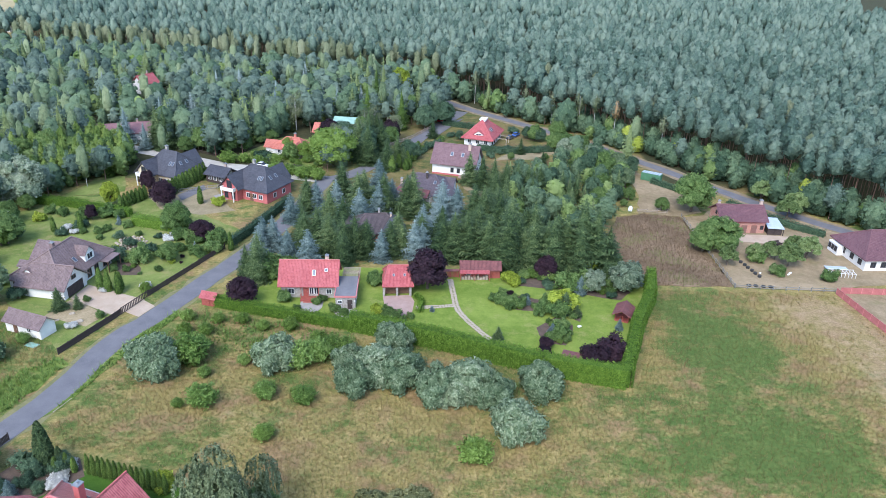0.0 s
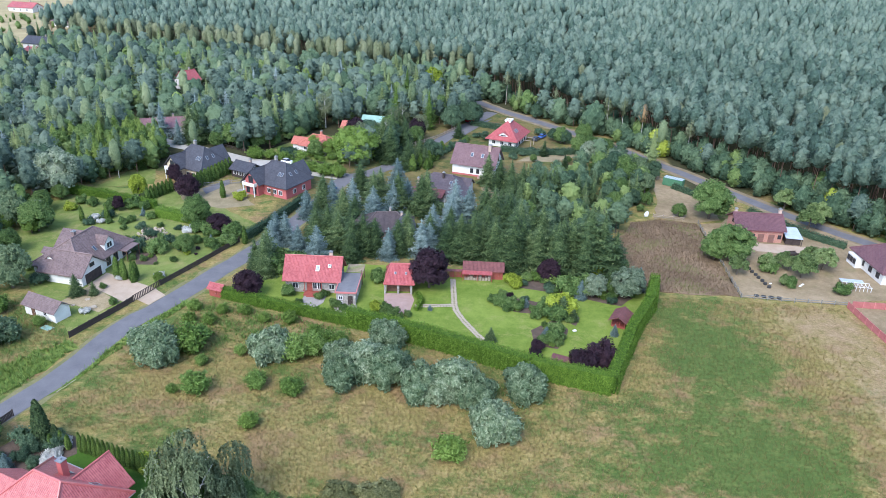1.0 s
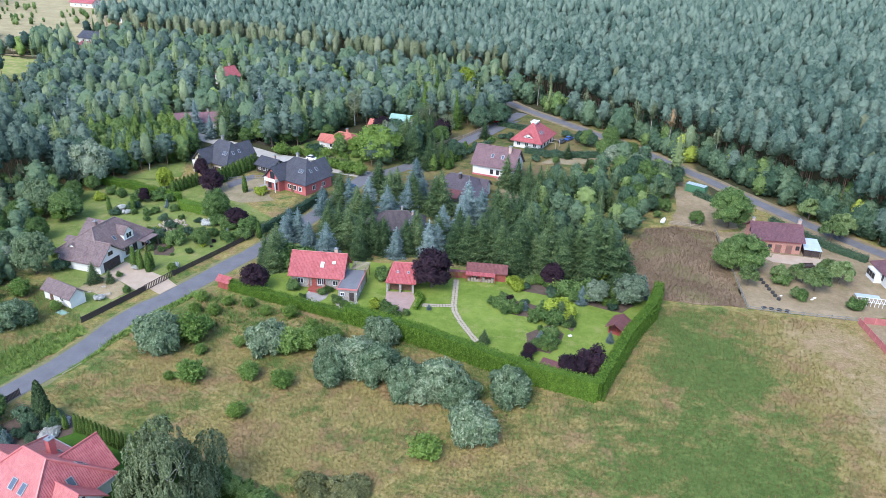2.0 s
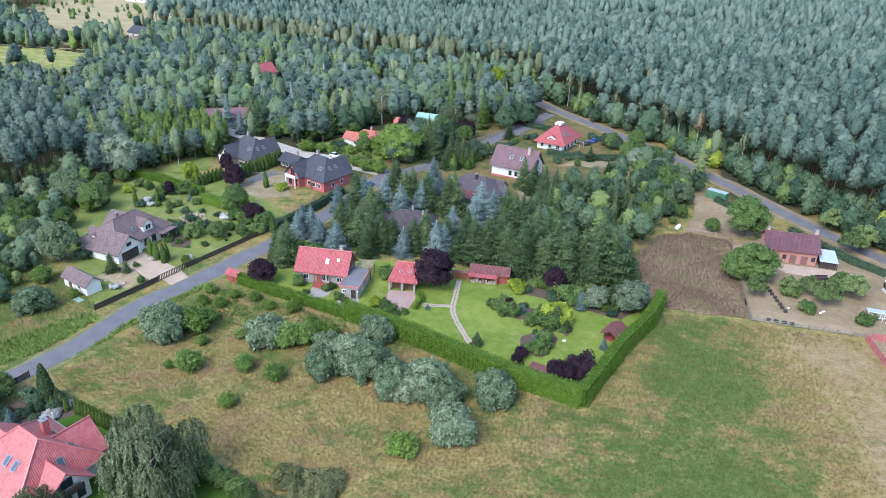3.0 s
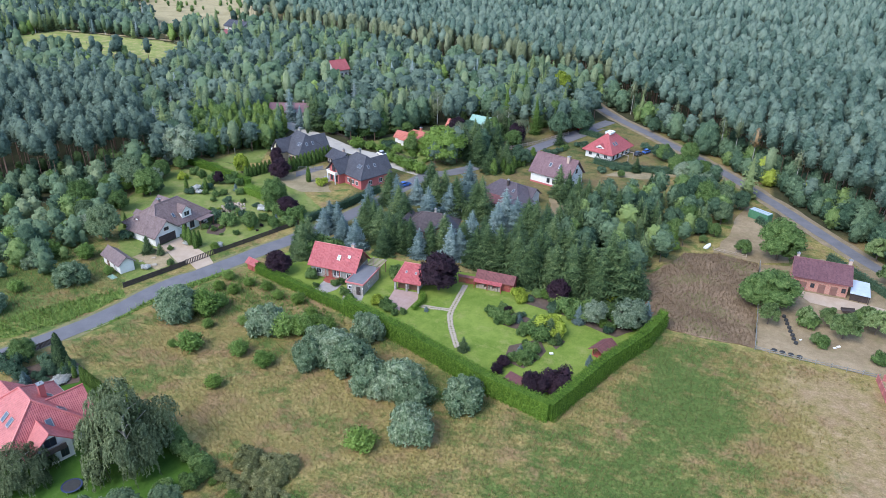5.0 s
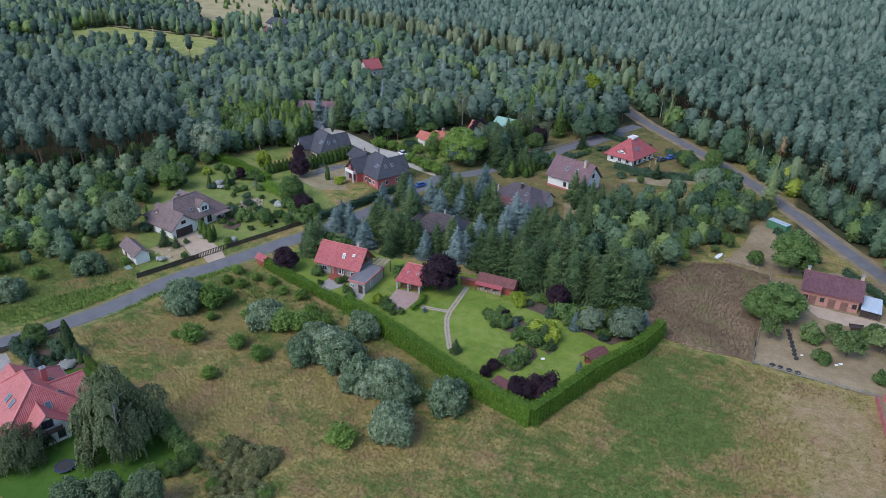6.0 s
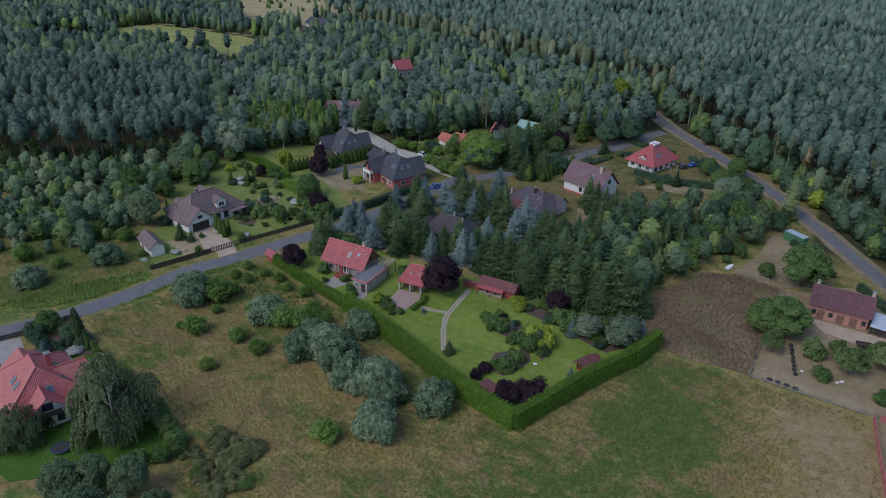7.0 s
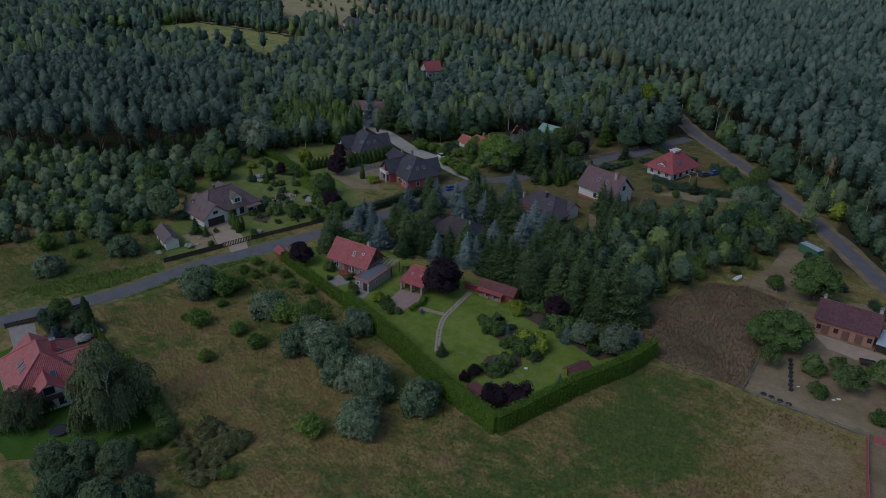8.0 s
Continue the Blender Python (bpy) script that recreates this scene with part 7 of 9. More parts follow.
# large spruces at the plot end
for row in [(35.5, 151.8, 16.2, 1.25), (31.6, 150.8, 12.8, 1.20), (38.7, 151.1, 13.9, 1.20), (28.0, 148.1, 12.8, 1.10), (42.0, 151.9, 9.3, 1.20), (34.4, 147.8, 11.6, 1.20), (24.3, 148.7, 10.4, 1.10)]:
    plant('spruce', *row)
# spruce row by the white house
for row in [(12.3, 205.0, 10.4), (15.8, 201.2, 10.4), (19.1, 198.9, 10.4), (22.3, 196.8, 10.4), (25.4, 195.1, 10.4), (28.4, 194.4, 10.4), (31.5, 192.9, 10.4), (34.7, 193.9, 9.3), (37.6, 190.6, 9.3), (18.8, 189.8, 9.3), (28.6, 187.0, 9.3), (24.1, 176.7, 9.3), (15.4, 174.5, 10.4), (19.6, 172.9, 9.3)]:
    plant('spruce', *row)
# more spruces of the grove
for row in [(5.7, 152.8, 10.4, 1.20), (9.2, 153.0, 9.3, 1.20), (13.8, 152.8, 11.6, 1.20), (17.7, 149.0, 11.6, 1.20), (20.4, 153.1, 11.6, 1.20), (-6.5, 154.2, 8.1, 1.20), (-15.4, 155.0, 8.1, 1.20), (-19.7, 148.3, 8.1, 1.10), (18.1, 178.5, 9.3, 1.10), (24.8, 178.6, 9.3, 1.10), (31.0, 174.4, 9.3, 1.10), (36.8, 172.4, 9.3, 1.10)]:
    plant('spruce', *row)
# spruces at the road end
for row in [(-37.5, 139.4, 10.4), (-37.7, 142.8, 10.4), (-40.1, 141.3, 8.1), (-31.1, 162.9, 9.3)]:
    plant('spruce', *row)
# copper-leaved trees
for row in [(-0.5, 137.0, 9.2, 1.05), (-38.1, 129.1, 5.9, 1.10), (-34.4, 243.8, 8.6), (26.0, 142.9, 5.4)]:
    plant('copper', *row)
# purple shrubs in the hedge corner
for row in [(29.5, 108.3, 4.08, 1.10), (33.2, 110.5, 4.56, 1.20)]:
    plant('copperbush', *row)
# copper trees in the west gardens
for row in [(-71.7, 182.8, 7.0), (-79.6, 193.6, 6.2, 0.75), (-55.1, 160.7, 4.9, 1.30), (-86.3, 171.6, 4.3, 0.80)]:
    plant('copper', *row)
# round tree by the orange house
for row in [(-30.3, 219.1, 12.5, 1.20), (-40.1, 226.2, 5.7), (-46.3, 231.1, 5.7)]:
    plant('bright', *row)
# silver tree by the hedge
for row in [(42.5, 137.2, 7.4, 1.15), (35.1, 136.5, 5.7, 1.10)]:
    plant('silvertree', *row)
# silver tree by the west forest
for row in [(-107.9, 181.2, 13.7, 0.95)]:
    plant('silvertree', *row)
# blue spruces by the hedge
for row in [(45.7, 140.8, 5.8), (32.3, 135.3, 4.7), (23.8, 119.4, 2.3, 1.30), (37.3, 120.9, 2.7), (20.4, 130.8, 2.1, 1.40), (0.4, 127.1, 1.4, 1.40), (-15.6, 121.5, 2.3, 1.40)]:
    plant('blue', *row)
# trees of the brick farm
for row in [(73.3, 185.2, 10.8, 1.05), (71.3, 160.1, 8.5, 1.30), (65.1, 185.5, 3.9, 1.10), (67.4, 158.8, 7.4)]:
    plant('round', *row)
# trees crowding the sandy yard
for kind, rows in [('deep', [(48.0, 208.8, 8.5, 0.85), (53.7, 192.7, 5, 0.85), (64.3, 216.6, 6, 0.85), (46.7, 191.8, 7.5, 0.85)]), ('round', [(50.4, 197.1, 7, 0.85), (54.0, 211.4, 9, 0.85), (57.8, 193.2, 4, 0.85)]), ('poplar', [(59.2, 203.2, 6.5, 0.85), (59.4, 214.0, 8, 0.85)])]:
    for row in rows:
        plant(kind, *row)
# planting round the side road and the white house
for kind, rows in [('deep', [(-29.2, 233.6, 7, 0.9), (-22.2, 228.6, 6, 0.9), (-19.5, 239.1, 8, 0.8), (11.2, 251.9, 3.5, 1.0)]), ('spruce', [(-19.0, 228.7, 8, 0.9), (-13.3, 228.5, 6, 0.9), (31.5, 236.0, 6, 0.9)]), ('column', [(-9.5, 219.1, 4.5, 1.5), (-8.6, 220.1, 4.5, 1.5), (-7.8, 221.6, 4.5, 1.5), (-6.9, 222.5, 4.5, 1.5), (-6.1, 225.3, 4.5, 1.5), (-4.9, 227.0, 4.5, 1.5)]), ('deepbush', [(-5.2, 231.2, 2.6, 1.2), (-3.5, 234.4, 2.4, 1.2), (-1.7, 237.1, 2.2, 1.3), (0.3, 240.6, 2.4, 1.2), (2.4, 244.2, 2, 1.2), (20.8, 231.6, 2, 1.2), (24.1, 235.3, 1.6, 1.2), (27.3, 240.3, 1.8, 1.3), (36.8, 238.2, 2.4, 1.2), (8.1, 255.6, 2, 1.3), (31.9, 262.0, 2.6, 1.2)]), ('round', [(38.6, 252.6, 6, 0.95), (44.0, 241.1, 6.5, 1), (47.1, 254.8, 7, 0.9), (51.4, 238.3, 6, 0.9)]), ('copper', [(-13.0, 248.8, 8, 0.85)])]:
    for row in rows:
        plant(kind, *row)
# orchard trees
for row in [(70.4, 151.0, 5.7, 0.90), (77.9, 153.4, 5.1, 0.90), (82.5, 155.8, 4.6), (85.1, 150.9, 6.3, 1.10), (91.8, 155.6, 6.3, 1.10), (90.3, 159.6, 4.6), (79.4, 146.3, 2.8), (83.5, 154.5, 4.0), (98.4, 180.6, 6.8), (101.8, 183.9, 7.4), (97.2, 194.9, 6.8)]:
    plant('fruit', *row)
# bushes of the orchard
for row in [(80.5, 146.2, 2.6), (91.3, 143.6, 3.0), (78.2, 153.6, 3.6), (89.4, 159.4, 3.0)]:
    plant('shrub', *row)
# trees round the yard
for row in [(47.9, 188.2, 5.7), (51.9, 198.1, 5.7), (46.6, 182.4, 4.6), (55.0, 195.3, 4.6), (49.5, 201.4, 6.8), (65.8, 222.8, 2.5), (55.1, 188.2, 2.3)]:
    plant('round', *row)
# bright trees round the yard
for row in [(46.6, 182.4, 4.6), (48.1, 179.7, 3.4), (59.9, 204.5, 2.8)]:
    plant('bright', *row)
# pale trees by the yard
for row in [(46.5, 233.5, 6.8), (53.4, 225.8, 6.8), (38.6, 209.1, 3.4)]:
    plant('silvertree', *row)
# dark trees by the yard
for row in [(57.2, 214.1, 6.3), (54.2, 218.3, 5.7)]:
    plant('deep', *row)
# garden trees of the white house
for row in [(36.0, 209.3, 4.0), (39.0, 229.4, 2.5), (27.5, 229.7, 2.5), (47.5, 240.0, 6.8), (52.0, 237.1, 6.8)]:
    plant('round', *row)
# young spruce in the dry plot
for row in [(37.5, 225.1, 4.6)]:
    plant('spruce', *row)
# garden trees of the villa
for row in [(-99.5, 156.3, 8.0), (-99.2, 144.0, 5.7), (-63.1, 166.2, 7.4), (-59.4, 148.3, 4.6)]:
    plant('round', *row)
# grey-green trees of the villa
for row in [(-107.6, 158.5, 9.7), (-106.8, 160.7, 6.8), (-88.4, 127.4, 10.3, 0.85), (-101.2, 134.4, 6.3)]:
    plant('poplar', *row)
# bright trees of the villa
for row in [(-107.7, 155.6, 5.1), (-100.4, 154.9, 4.6), (-104.1, 136.6, 5.7), (-59.2, 133.1, 2.5)]:
    plant('bright', *row)
# young conifers of the villa
for row in [(-101.4, 144.7, 6.0, 1.30), (-107.6, 146.9, 6.0, 1.20), (-89.6, 135.8, 4.8, 1.20)]:
    plant('larch', *row)
# birches of the back gardens
for row in [(-48.7, 259.9, 13.7), (-48.1, 272.7, 12.5), (-62.8, 267.4, 12.5)]:
    plant('birch', *row)
# bushes of the villa garden
for row in [(-88.6, 172.0, 3.0), (-83.5, 174.3, 3.1, 1.20), (-80.1, 173.2, 2.6), (-98.5, 175.4, 2.4), (-94.7, 174.1, 2.4), (-60.6, 160.6, 3.0), (-57.5, 159.5, 3.0), (-55.6, 158.9, 2.6), (-51.0, 158.1, 3.6), (-50.5, 153.8, 3.0), (-65.6, 147.8, 3.6), (-67.0, 143.0, 1.4), (-60.1, 143.3, 1.4), (-64.6, 123.0, 1.4)]:
    plant('shrub', *row)
# dark garden bushes
for row in [(-87.0, 166.6, 2.5), (-70.6, 155.8, 2.5), (-89.4, 161.9, 2.2), (-75.4, 160.7, 1.9), (-65.1, 153.5, 2.0), (-60.5, 149.9, 2.5), (-71.3, 149.0, 3.1), (-83.8, 129.9, 2.8)]:
    plant('deepbush', *row)
# lime shrubs
for row in [(-57.3, 183.8, 2.3, 1.20), (-100.7, 134.8, 2.9), (-98.9, 170.5, 2.3), (17.3, 140.8, 2.5), (18.5, 139.4, 2.3), (37.3, 147.8, 2.3), (27.6, 129.0, 4.0, 1.10), (-10.7, 125.9, 2.1)]:
    plant('limebush', *row)
# white flowering shrubs
for row in [(-89.9, 165.2, 1.4), (-87.0, 163.0, 1.2), (-62.9, 160.2, 1.6), (-60.1, 135.5, 1.2), (-68.0, 133.4, 1.0), (-68.3, 118.9, 1.2)]:
    plant('whitebush', *row)
# slim thujas at the villa
for row in [(-92.3, 163.8, 4.2), (-86.3, 165.2, 4.4), (-68.9, 134.2, 5.2), (-67.1, 133.6, 5.0), (-64.6, 132.7, 5.0), (-64.8, 134.4, 4.2), (-46.9, 154.8, 4.7, 0.90), (-62.4, 184.4, 5.2)]:
    plant('column', *row)
# conifer at the villa garage
for row in [(-73.6, 125.7, 5.2, 1.10), (-70.2, 126.2, 3.5)]:
    plant('spruce', *row)
# blue spruce of the villa
for row in [(-78.5, 169.0, 2.6, 1.10), (-55.4, 155.1, 2.1, 1.20)]:
    plant('blue', *row)
# thuja row of the coral yard
for row in [(-81.9, 179.5, 3.99, 1.30), (-81.3, 180.8, 3.99, 1.30), (-80.8, 182.1, 3.99, 1.30), (-80.2, 183.4, 3.99, 1.30), (-79.6, 184.7, 3.99, 1.30), (-79.0, 186.0, 3.99, 1.30), (-78.4, 187.4, 3.99, 1.30)]:
    plant('column', *row)
# thuja row of the cream villa
for row in [(-72.3, 189.8, 4.83, 1.25), (-71.8, 191.3, 4.83, 1.25), (-71.4, 192.8, 4.83, 1.25), (-70.9, 194.4, 4.83, 1.25), (-70.4, 196.0, 4.83, 1.25), (-69.9, 197.6, 4.83, 1.25), (-69.4, 199.2, 4.83, 1.25), (-68.9, 200.9, 4.83, 1.25), (-68.4, 202.5, 4.83, 1.25), (-67.9, 204.2, 4.83, 1.25), (-67.4, 205.9, 4.83, 1.25)]:
    plant('column', *row)
# bushes of the west scrub
for row in [(-78.9, 107.1, 5.46, 1.00), (-84.7, 90.4, 5.20, 1.00), (-93.7, 110.0, 4.16), (-105.4, 109.1, 5.72)]:
    plant('willow', *row)
# green bushes of the west scrub
for row in [(-87.0, 99.3, 2.82), (-85.3, 117.8, 3.84), (-97.6, 97.3, 4.35), (-94.1, 115.5, 4.10), (-107.0, 116.1, 5.12), (-117.0, 112.5, 5.76), (-74.6, 113.6, 2.05), (-97.5, 123.6, 4.61)]:
    plant('bush', *row)
# trees along the villa garden
for row in [(-109.4, 141.4, 8.0), (-111.0, 153.1, 5.7), (-97.3, 124.1, 5.1)]:
    plant('round', *row)
# soft trees along the villa garden
for row in [(-116.3, 143.3, 8.0, 0.90), (-104.9, 127.3, 5.7), (-98.8, 159.1, 4.0)]:
    plant('poplar', *row)
# pale trees along the villa garden
for row in [(-97.0, 129.2, 5.1), (-105.1, 166.4, 4.6)]:
    plant('silvertree', *row)
# thuja wood behind the villa garden
for row in [(-113.5, 205.7, 9.6), (-109.3, 209.3, 9.6), (-103.5, 208.3, 8.4), (-95.1, 205.0, 9.6), (-92.4, 207.1, 7.2), (-114.2, 199.8, 7.2), (-102.5, 203.1, 8.4)]:
    plant('larch', *row)
# green trees behind the villa garden
for row in [(-123.5, 211.4, 9.1, 0.90), (-117.5, 217.0, 10.3, 0.80), (-105.7, 217.5, 9.1, 0.80), (-100.6, 218.0, 8.0, 0.80), (-105.5, 177.7, 4.6), (-105.9, 169.1, 5.7)]:
    plant('round', *row)
# more shrubs of the villa garden
for row in [(-84.9, 163.1, 1.4), (-81.2, 163.1, 1.9), (-79.5, 159.6, 1.4), (-79.8, 165.0, 1.7), (-75.7, 167.1, 1.9), (-71.1, 162.2, 1.4), (-71.8, 147.4, 1.2), (-68.2, 147.5, 1.3), (-60.1, 151.9, 1.7), (-58.7, 153.9, 2.2), (-68.2, 155.7, 1.4), (-54.4, 152.0, 2.4), (-52.2, 153.9, 2.4), (-51.5, 160.8, 2.9), (-65.3, 166.1, 2.4), (-61.0, 167.7, 2.6), (-69.8, 129.3, 1.2)]:
    plant('shrub', *row)
# garden conifers
for row in [(12.9, 116.1, 3.5, 1.10), (27.7, 128.0, 4.6, 1.50), (29.8, 125.9, 2.8, 1.40), (39.2, 141.4, 4.6, 1.20)]:
    plant('spruce', *row)
# garden shrubs
for row in [(13.5, 132.0, 1.9), (15.0, 130.4, 2.4), (16.9, 130.2, 2.2, 1.20), (18.8, 129.5, 2.2), (23.8, 127.8, 2.6, 1.10), (22.3, 126.2, 1.9), (25.9, 120.6, 2.6), (25.2, 117.6, 2.4, 1.20), (23.1, 116.7, 1.9), (29.7, 138.0, 4.2), (32.8, 137.7, 4.2), (31.2, 136.7, 3.0), (26.3, 125.8, 3.6), (24.7, 129.8, 3.0), (-8.7, 125.6, 1.8, 1.30), (-7.0, 124.4, 1.8, 1.30)]:
    plant('shrub', *row)
# red-leaved shrubs
for row in [(16.9, 133.9, 1.4, 1.20), (21.8, 114.3, 1.9, 1.30), (21.2, 111.6, 1.7, 1.40)]:
    plant('copperbush', *row)
# cottage shrubs
for row in [(-26.9, 127.0, 1.2), (-30.0, 130.5, 2.4), (-23.2, 129.4, 1.7), (-19.4, 126.6, 1.8), (-17.2, 125.0, 1.6), (-22.2, 130.9, 1.4), (-11.6, 138.7, 3.1), (-3.9, 124.2, 1.3), (-33.5, 144.0, 4.2, 1.30), (-36.1, 141.5, 4.2, 1.30), (-5.3, 123.0, 1.3)]:
    plant('shrub', *row)
# silver willows of the meadow
for row in [(-47.7, 104.9, 7.05, 0.98), (-27.2, 107.0, 6.61, 0.90), (-12.9, 100.3, 5.88, 0.9), (-9.8, 104.0, 6.17), (-5.4, 102.4, 6.46, 0.95), (1.0, 98.1, 6.46, 0.9), (6.4, 99.6, 6.76, 0.95), (10.0, 97.0, 5.88, 0.95), (13.2, 88.7, 6.76, 0.9), (18.8, 99.8, 6.32, 0.92), (-6.8, 112.9, 5.29), (4.4, 97.3, 4.70), (-14.5, 106.6, 4.99, 0.90)]:
    plant('willow', *row)
# green bushes of the meadow
for row in [(-42.5, 107.9, 5.63, 0.95), (-37.1, 95.7, 3.84, 1.10), (-23.0, 107.0, 4.86, 0.95), (-20.3, 109.0, 4.10, 1.05), (-40.9, 95.0, 1.66), (-27.3, 98.0, 2.94, 1.15), (-20.9, 96.7, 2.94, 1.15), (-41.7, 111.6, 3.07), (-18.4, 111.7, 3.33), (-15.7, 112.5, 2.82), (-30.8, 109.2, 2.82), (-33.0, 107.4, 2.05), (-38.9, 103.6, 2.05)]:
    plant('bush', *row)
# pale green bushes of the meadow
for row in [(-25.5, 87.5, 2.47, 1.10), (6.5, 83.3, 3.38, 1.25), (-20.8, 114.3, 2.86), (-27.0, 119.5, 2.60), (-42.4, 117.4, 2.34), (-47.4, 122.4, 2.34), (-41.3, 121.6, 2.08), (-46.5, 117.5, 2.34), (-36.6, 121.7, 2.21), (-32.1, 119.3, 2.08)]:
    plant('brightbush', *row)
# weeping birch of the front garden
plant("weeping", -25.9, 66.6, 15.6, 0.76)
# second front garden birch
for row in [(-37.3, 56.7, 7.5, 1.10)]:
    plant('weeping', *row)
# leafy trees at the foot of the front garden
for row in [(-19.5, 52.0, 7.6, 0.9), (-16.4, 55.2, 7.2, 0.85), (-11.2, 57.7, 7.4, 0.85), (-3.2, 55.5, 6.6, 0.9), (-6.2, 51.6, 7.4, 0.9), (-12.4, 49.2, 7.8, 1.0)]:
    plant("poplar", *row)
# bushes along the edge of the front lawn
for row in [(-32.6, 76.4, 1.9, 1.0), (-29.4, 75.6, 1.7, 1.1), (-26.6, 74.2, 2.0, 1.0), (-24.6, 73.6, 2.4, 1.1), (-22.0, 72.4, 2.6, 1.1), (-19.6, 71.2, 2.6, 1.1), (-17.2, 70.6, 2.3, 1.1), (-14.6, 69.4, 2.7, 1.1), (-12.6, 68.2, 2.4, 1.0), (-13.6, 65.6, 2.2, 1.2), (-16.0, 62.6, 2.4, 1.2)]:
    plant("edgebush", *row)
# cypress by the gate
for row in [(-55.3, 81.4, 7.70, 1.00), (-53.3, 81.4, 3.30, 1.20)]:
    plant('cypress', *row)
# thuja columns of the front garden
for row in [(-48.5, 79.6, 3.57, 0.78), (-47.6, 79.3, 3.57, 0.78), (-46.7, 79.1, 3.57, 0.78), (-45.9, 78.8, 3.57, 0.78), (-45.0, 78.5, 3.57, 0.78), (-44.1, 78.2, 3.57, 0.78), (-43.2, 77.9, 3.57, 0.78), (-42.4, 77.7, 3.57, 0.78), (-41.5, 77.4, 3.57, 0.78), (-40.6, 77.1, 3.57, 0.78), (-39.8, 76.8, 3.57, 0.78), (-38.9, 76.6, 3.57, 0.78), (-38.1, 76.3, 3.57, 0.78), (-37.2, 76.0, 3.57, 0.78), (-36.4, 75.7, 3.57, 0.78)]:
    plant('column', *row)
# thuja columns by the bed
for row in [(-53.2, 79.9, 2.73, 1.20), (-51.9, 80.5, 2.94, 1.10), (-50.6, 79.9, 2.73, 1.10)]:
    plant('column', *row)
# front garden tree
for row in [(-63.4, 80.2, 4.8, 1.10)]:
    plant('round', *row)
# front garden shrubs
for row in [(-57.4, 80.7, 3.1), (-56.3, 77.3, 1.9), (-55.6, 79.2, 2.0), (-63.2, 77.6, 3.8), (-59.9, 76.0, 2.5), (-53.9, 76.1, 1.5), (-52.8, 80.5, 2.5)]:
    plant('deepbush', *row)
# front garden hydrangea
for row in [(-52.0, 77.6, 1.30, 1.00), (-52.1, 76.7, 1.10), (-52.1, 78.8, 1.20), (-51.7, 80.7, 1.20)]:
    plant('whitebush', *row)
# front garden blue spruce
for row in [(-56.9, 74.7, 3.36, 1.20)]:
    plant('blue', *row)
# front garden yellow shrub
for row in [(-37.4, 77.1, 2.18, 1.20)]:
    plant('limebush', *row)
# trees by the lane
for row in [(-75.7, 233.8, 8.5), (-71.2, 233.4, 8.0), (-66.0, 231.4, 8.0), (-80.0, 230.7, 5.7), (-61.5, 233.3, 5.7), (-58.4, 242.1, 4.6), (-54.5, 243.4, 4.6), (-44.7, 224.7, 5.7)]:
    plant('round', *row)
# bushes of the orange garden
for row in [(-47.2, 212.1, 3.2, 1.30), (-42.7, 210.5, 3.2, 1.30), (-37.8, 207.3, 3.9, 1.30), (-54.0, 219.3, 3.2), (-58.8, 221.0, 3.2), (-48.6, 221.1, 3.2), (-33.5, 205.8, 3.9), (-63.8, 220.6, 3.9, 1.20), (-61.5, 247.3, 3.9)]:
    plant('brightbush', *row)
# dark spruces of the back lane
for row in [(-20.0, 233.1, 15.1), (-22.9, 228.9, 13.9), (-15.7, 231.8, 12.8), (-26.7, 228.5, 11.6), (-19.5, 222.9, 13.9), (-10.2, 224.7, 9.3), (-8.1, 219.9, 7.0), (-13.2, 216.7, 10.4), (-91.4, 237.1, 13.9), (-87.7, 234.1, 13.9), (1.6, 254.3, 7.0)]:
    plant('spruce', *row)
# blue spruces of the back lane
for row in [(-103.0, 240.2, 12.6, 0.80), (-93.9, 232.3, 9.5, 0.80), (-91.7, 251.4, 11.6, 0.80), (-86.7, 248.1, 10.5, 0.80), (-148.1, 306.3, 11.6), (-143.0, 303.8, 10.5), (-139.0, 310.9, 10.5), (-87.3, 257.2, 10.5)]:
    plant('blue', *row)
# tall larches
for row in [(-20.7, 287.1, 19.2), (-23.1, 268.5, 16.8), (-10.1, 263.9, 15.6)]:
    plant('larch', *row)
# bright lone trees
for row in [(-85.6, 182.4, 6.6, 0.85), (-12.0, 316.6, 13.2, 0.80)]:
    plant('lime', *row)
# garden trees of the red house
for row in [(36.2, 255.5, 4.6), (40.1, 251.5, 5.1), (31.8, 285.7, 5.7), (-6.7, 227.1, 6.8), (1.6, 275.6, 9.1), (6.3, 272.8, 9.1), (-1.4, 265.8, 9.1), (-4.9, 228.0, 5.7)]:
    plant('deep', *row)
# round clipped thujas
for row in [(-6.5, 227.6, 4.20, 1.60), (-5.4, 229.2, 4.20, 1.60), (-4.3, 230.8, 4.20, 1.60), (-7.2, 216.8, 3.78, 1.80), (-6.3, 218.2, 3.78, 1.80), (-3.5, 234.9, 4.20, 2.00), (-11.6, 215.4, 5.25, 1.60)]:
    plant('column', *row)
# island bed planting
for row in [(28.1, 126.7, 1.4, 1.38), (16.6, 129.0, 1.5, 1.39), (29.9, 127.0, 0.6, 1.32), (17.1, 133.8, 0.7, 0.93), (17.1, 128.6, 0.5, 1.15), (28.8, 125.3, 1.5, 1.09), (15.6, 130.0, 1.1, 0.96), (15.7, 134.4, 1.5, 1.31), (21.7, 128.9, 1.3, 1.03), (15.5, 132.6, 1.3, 1.23)]:
    plant('shrub', *row)
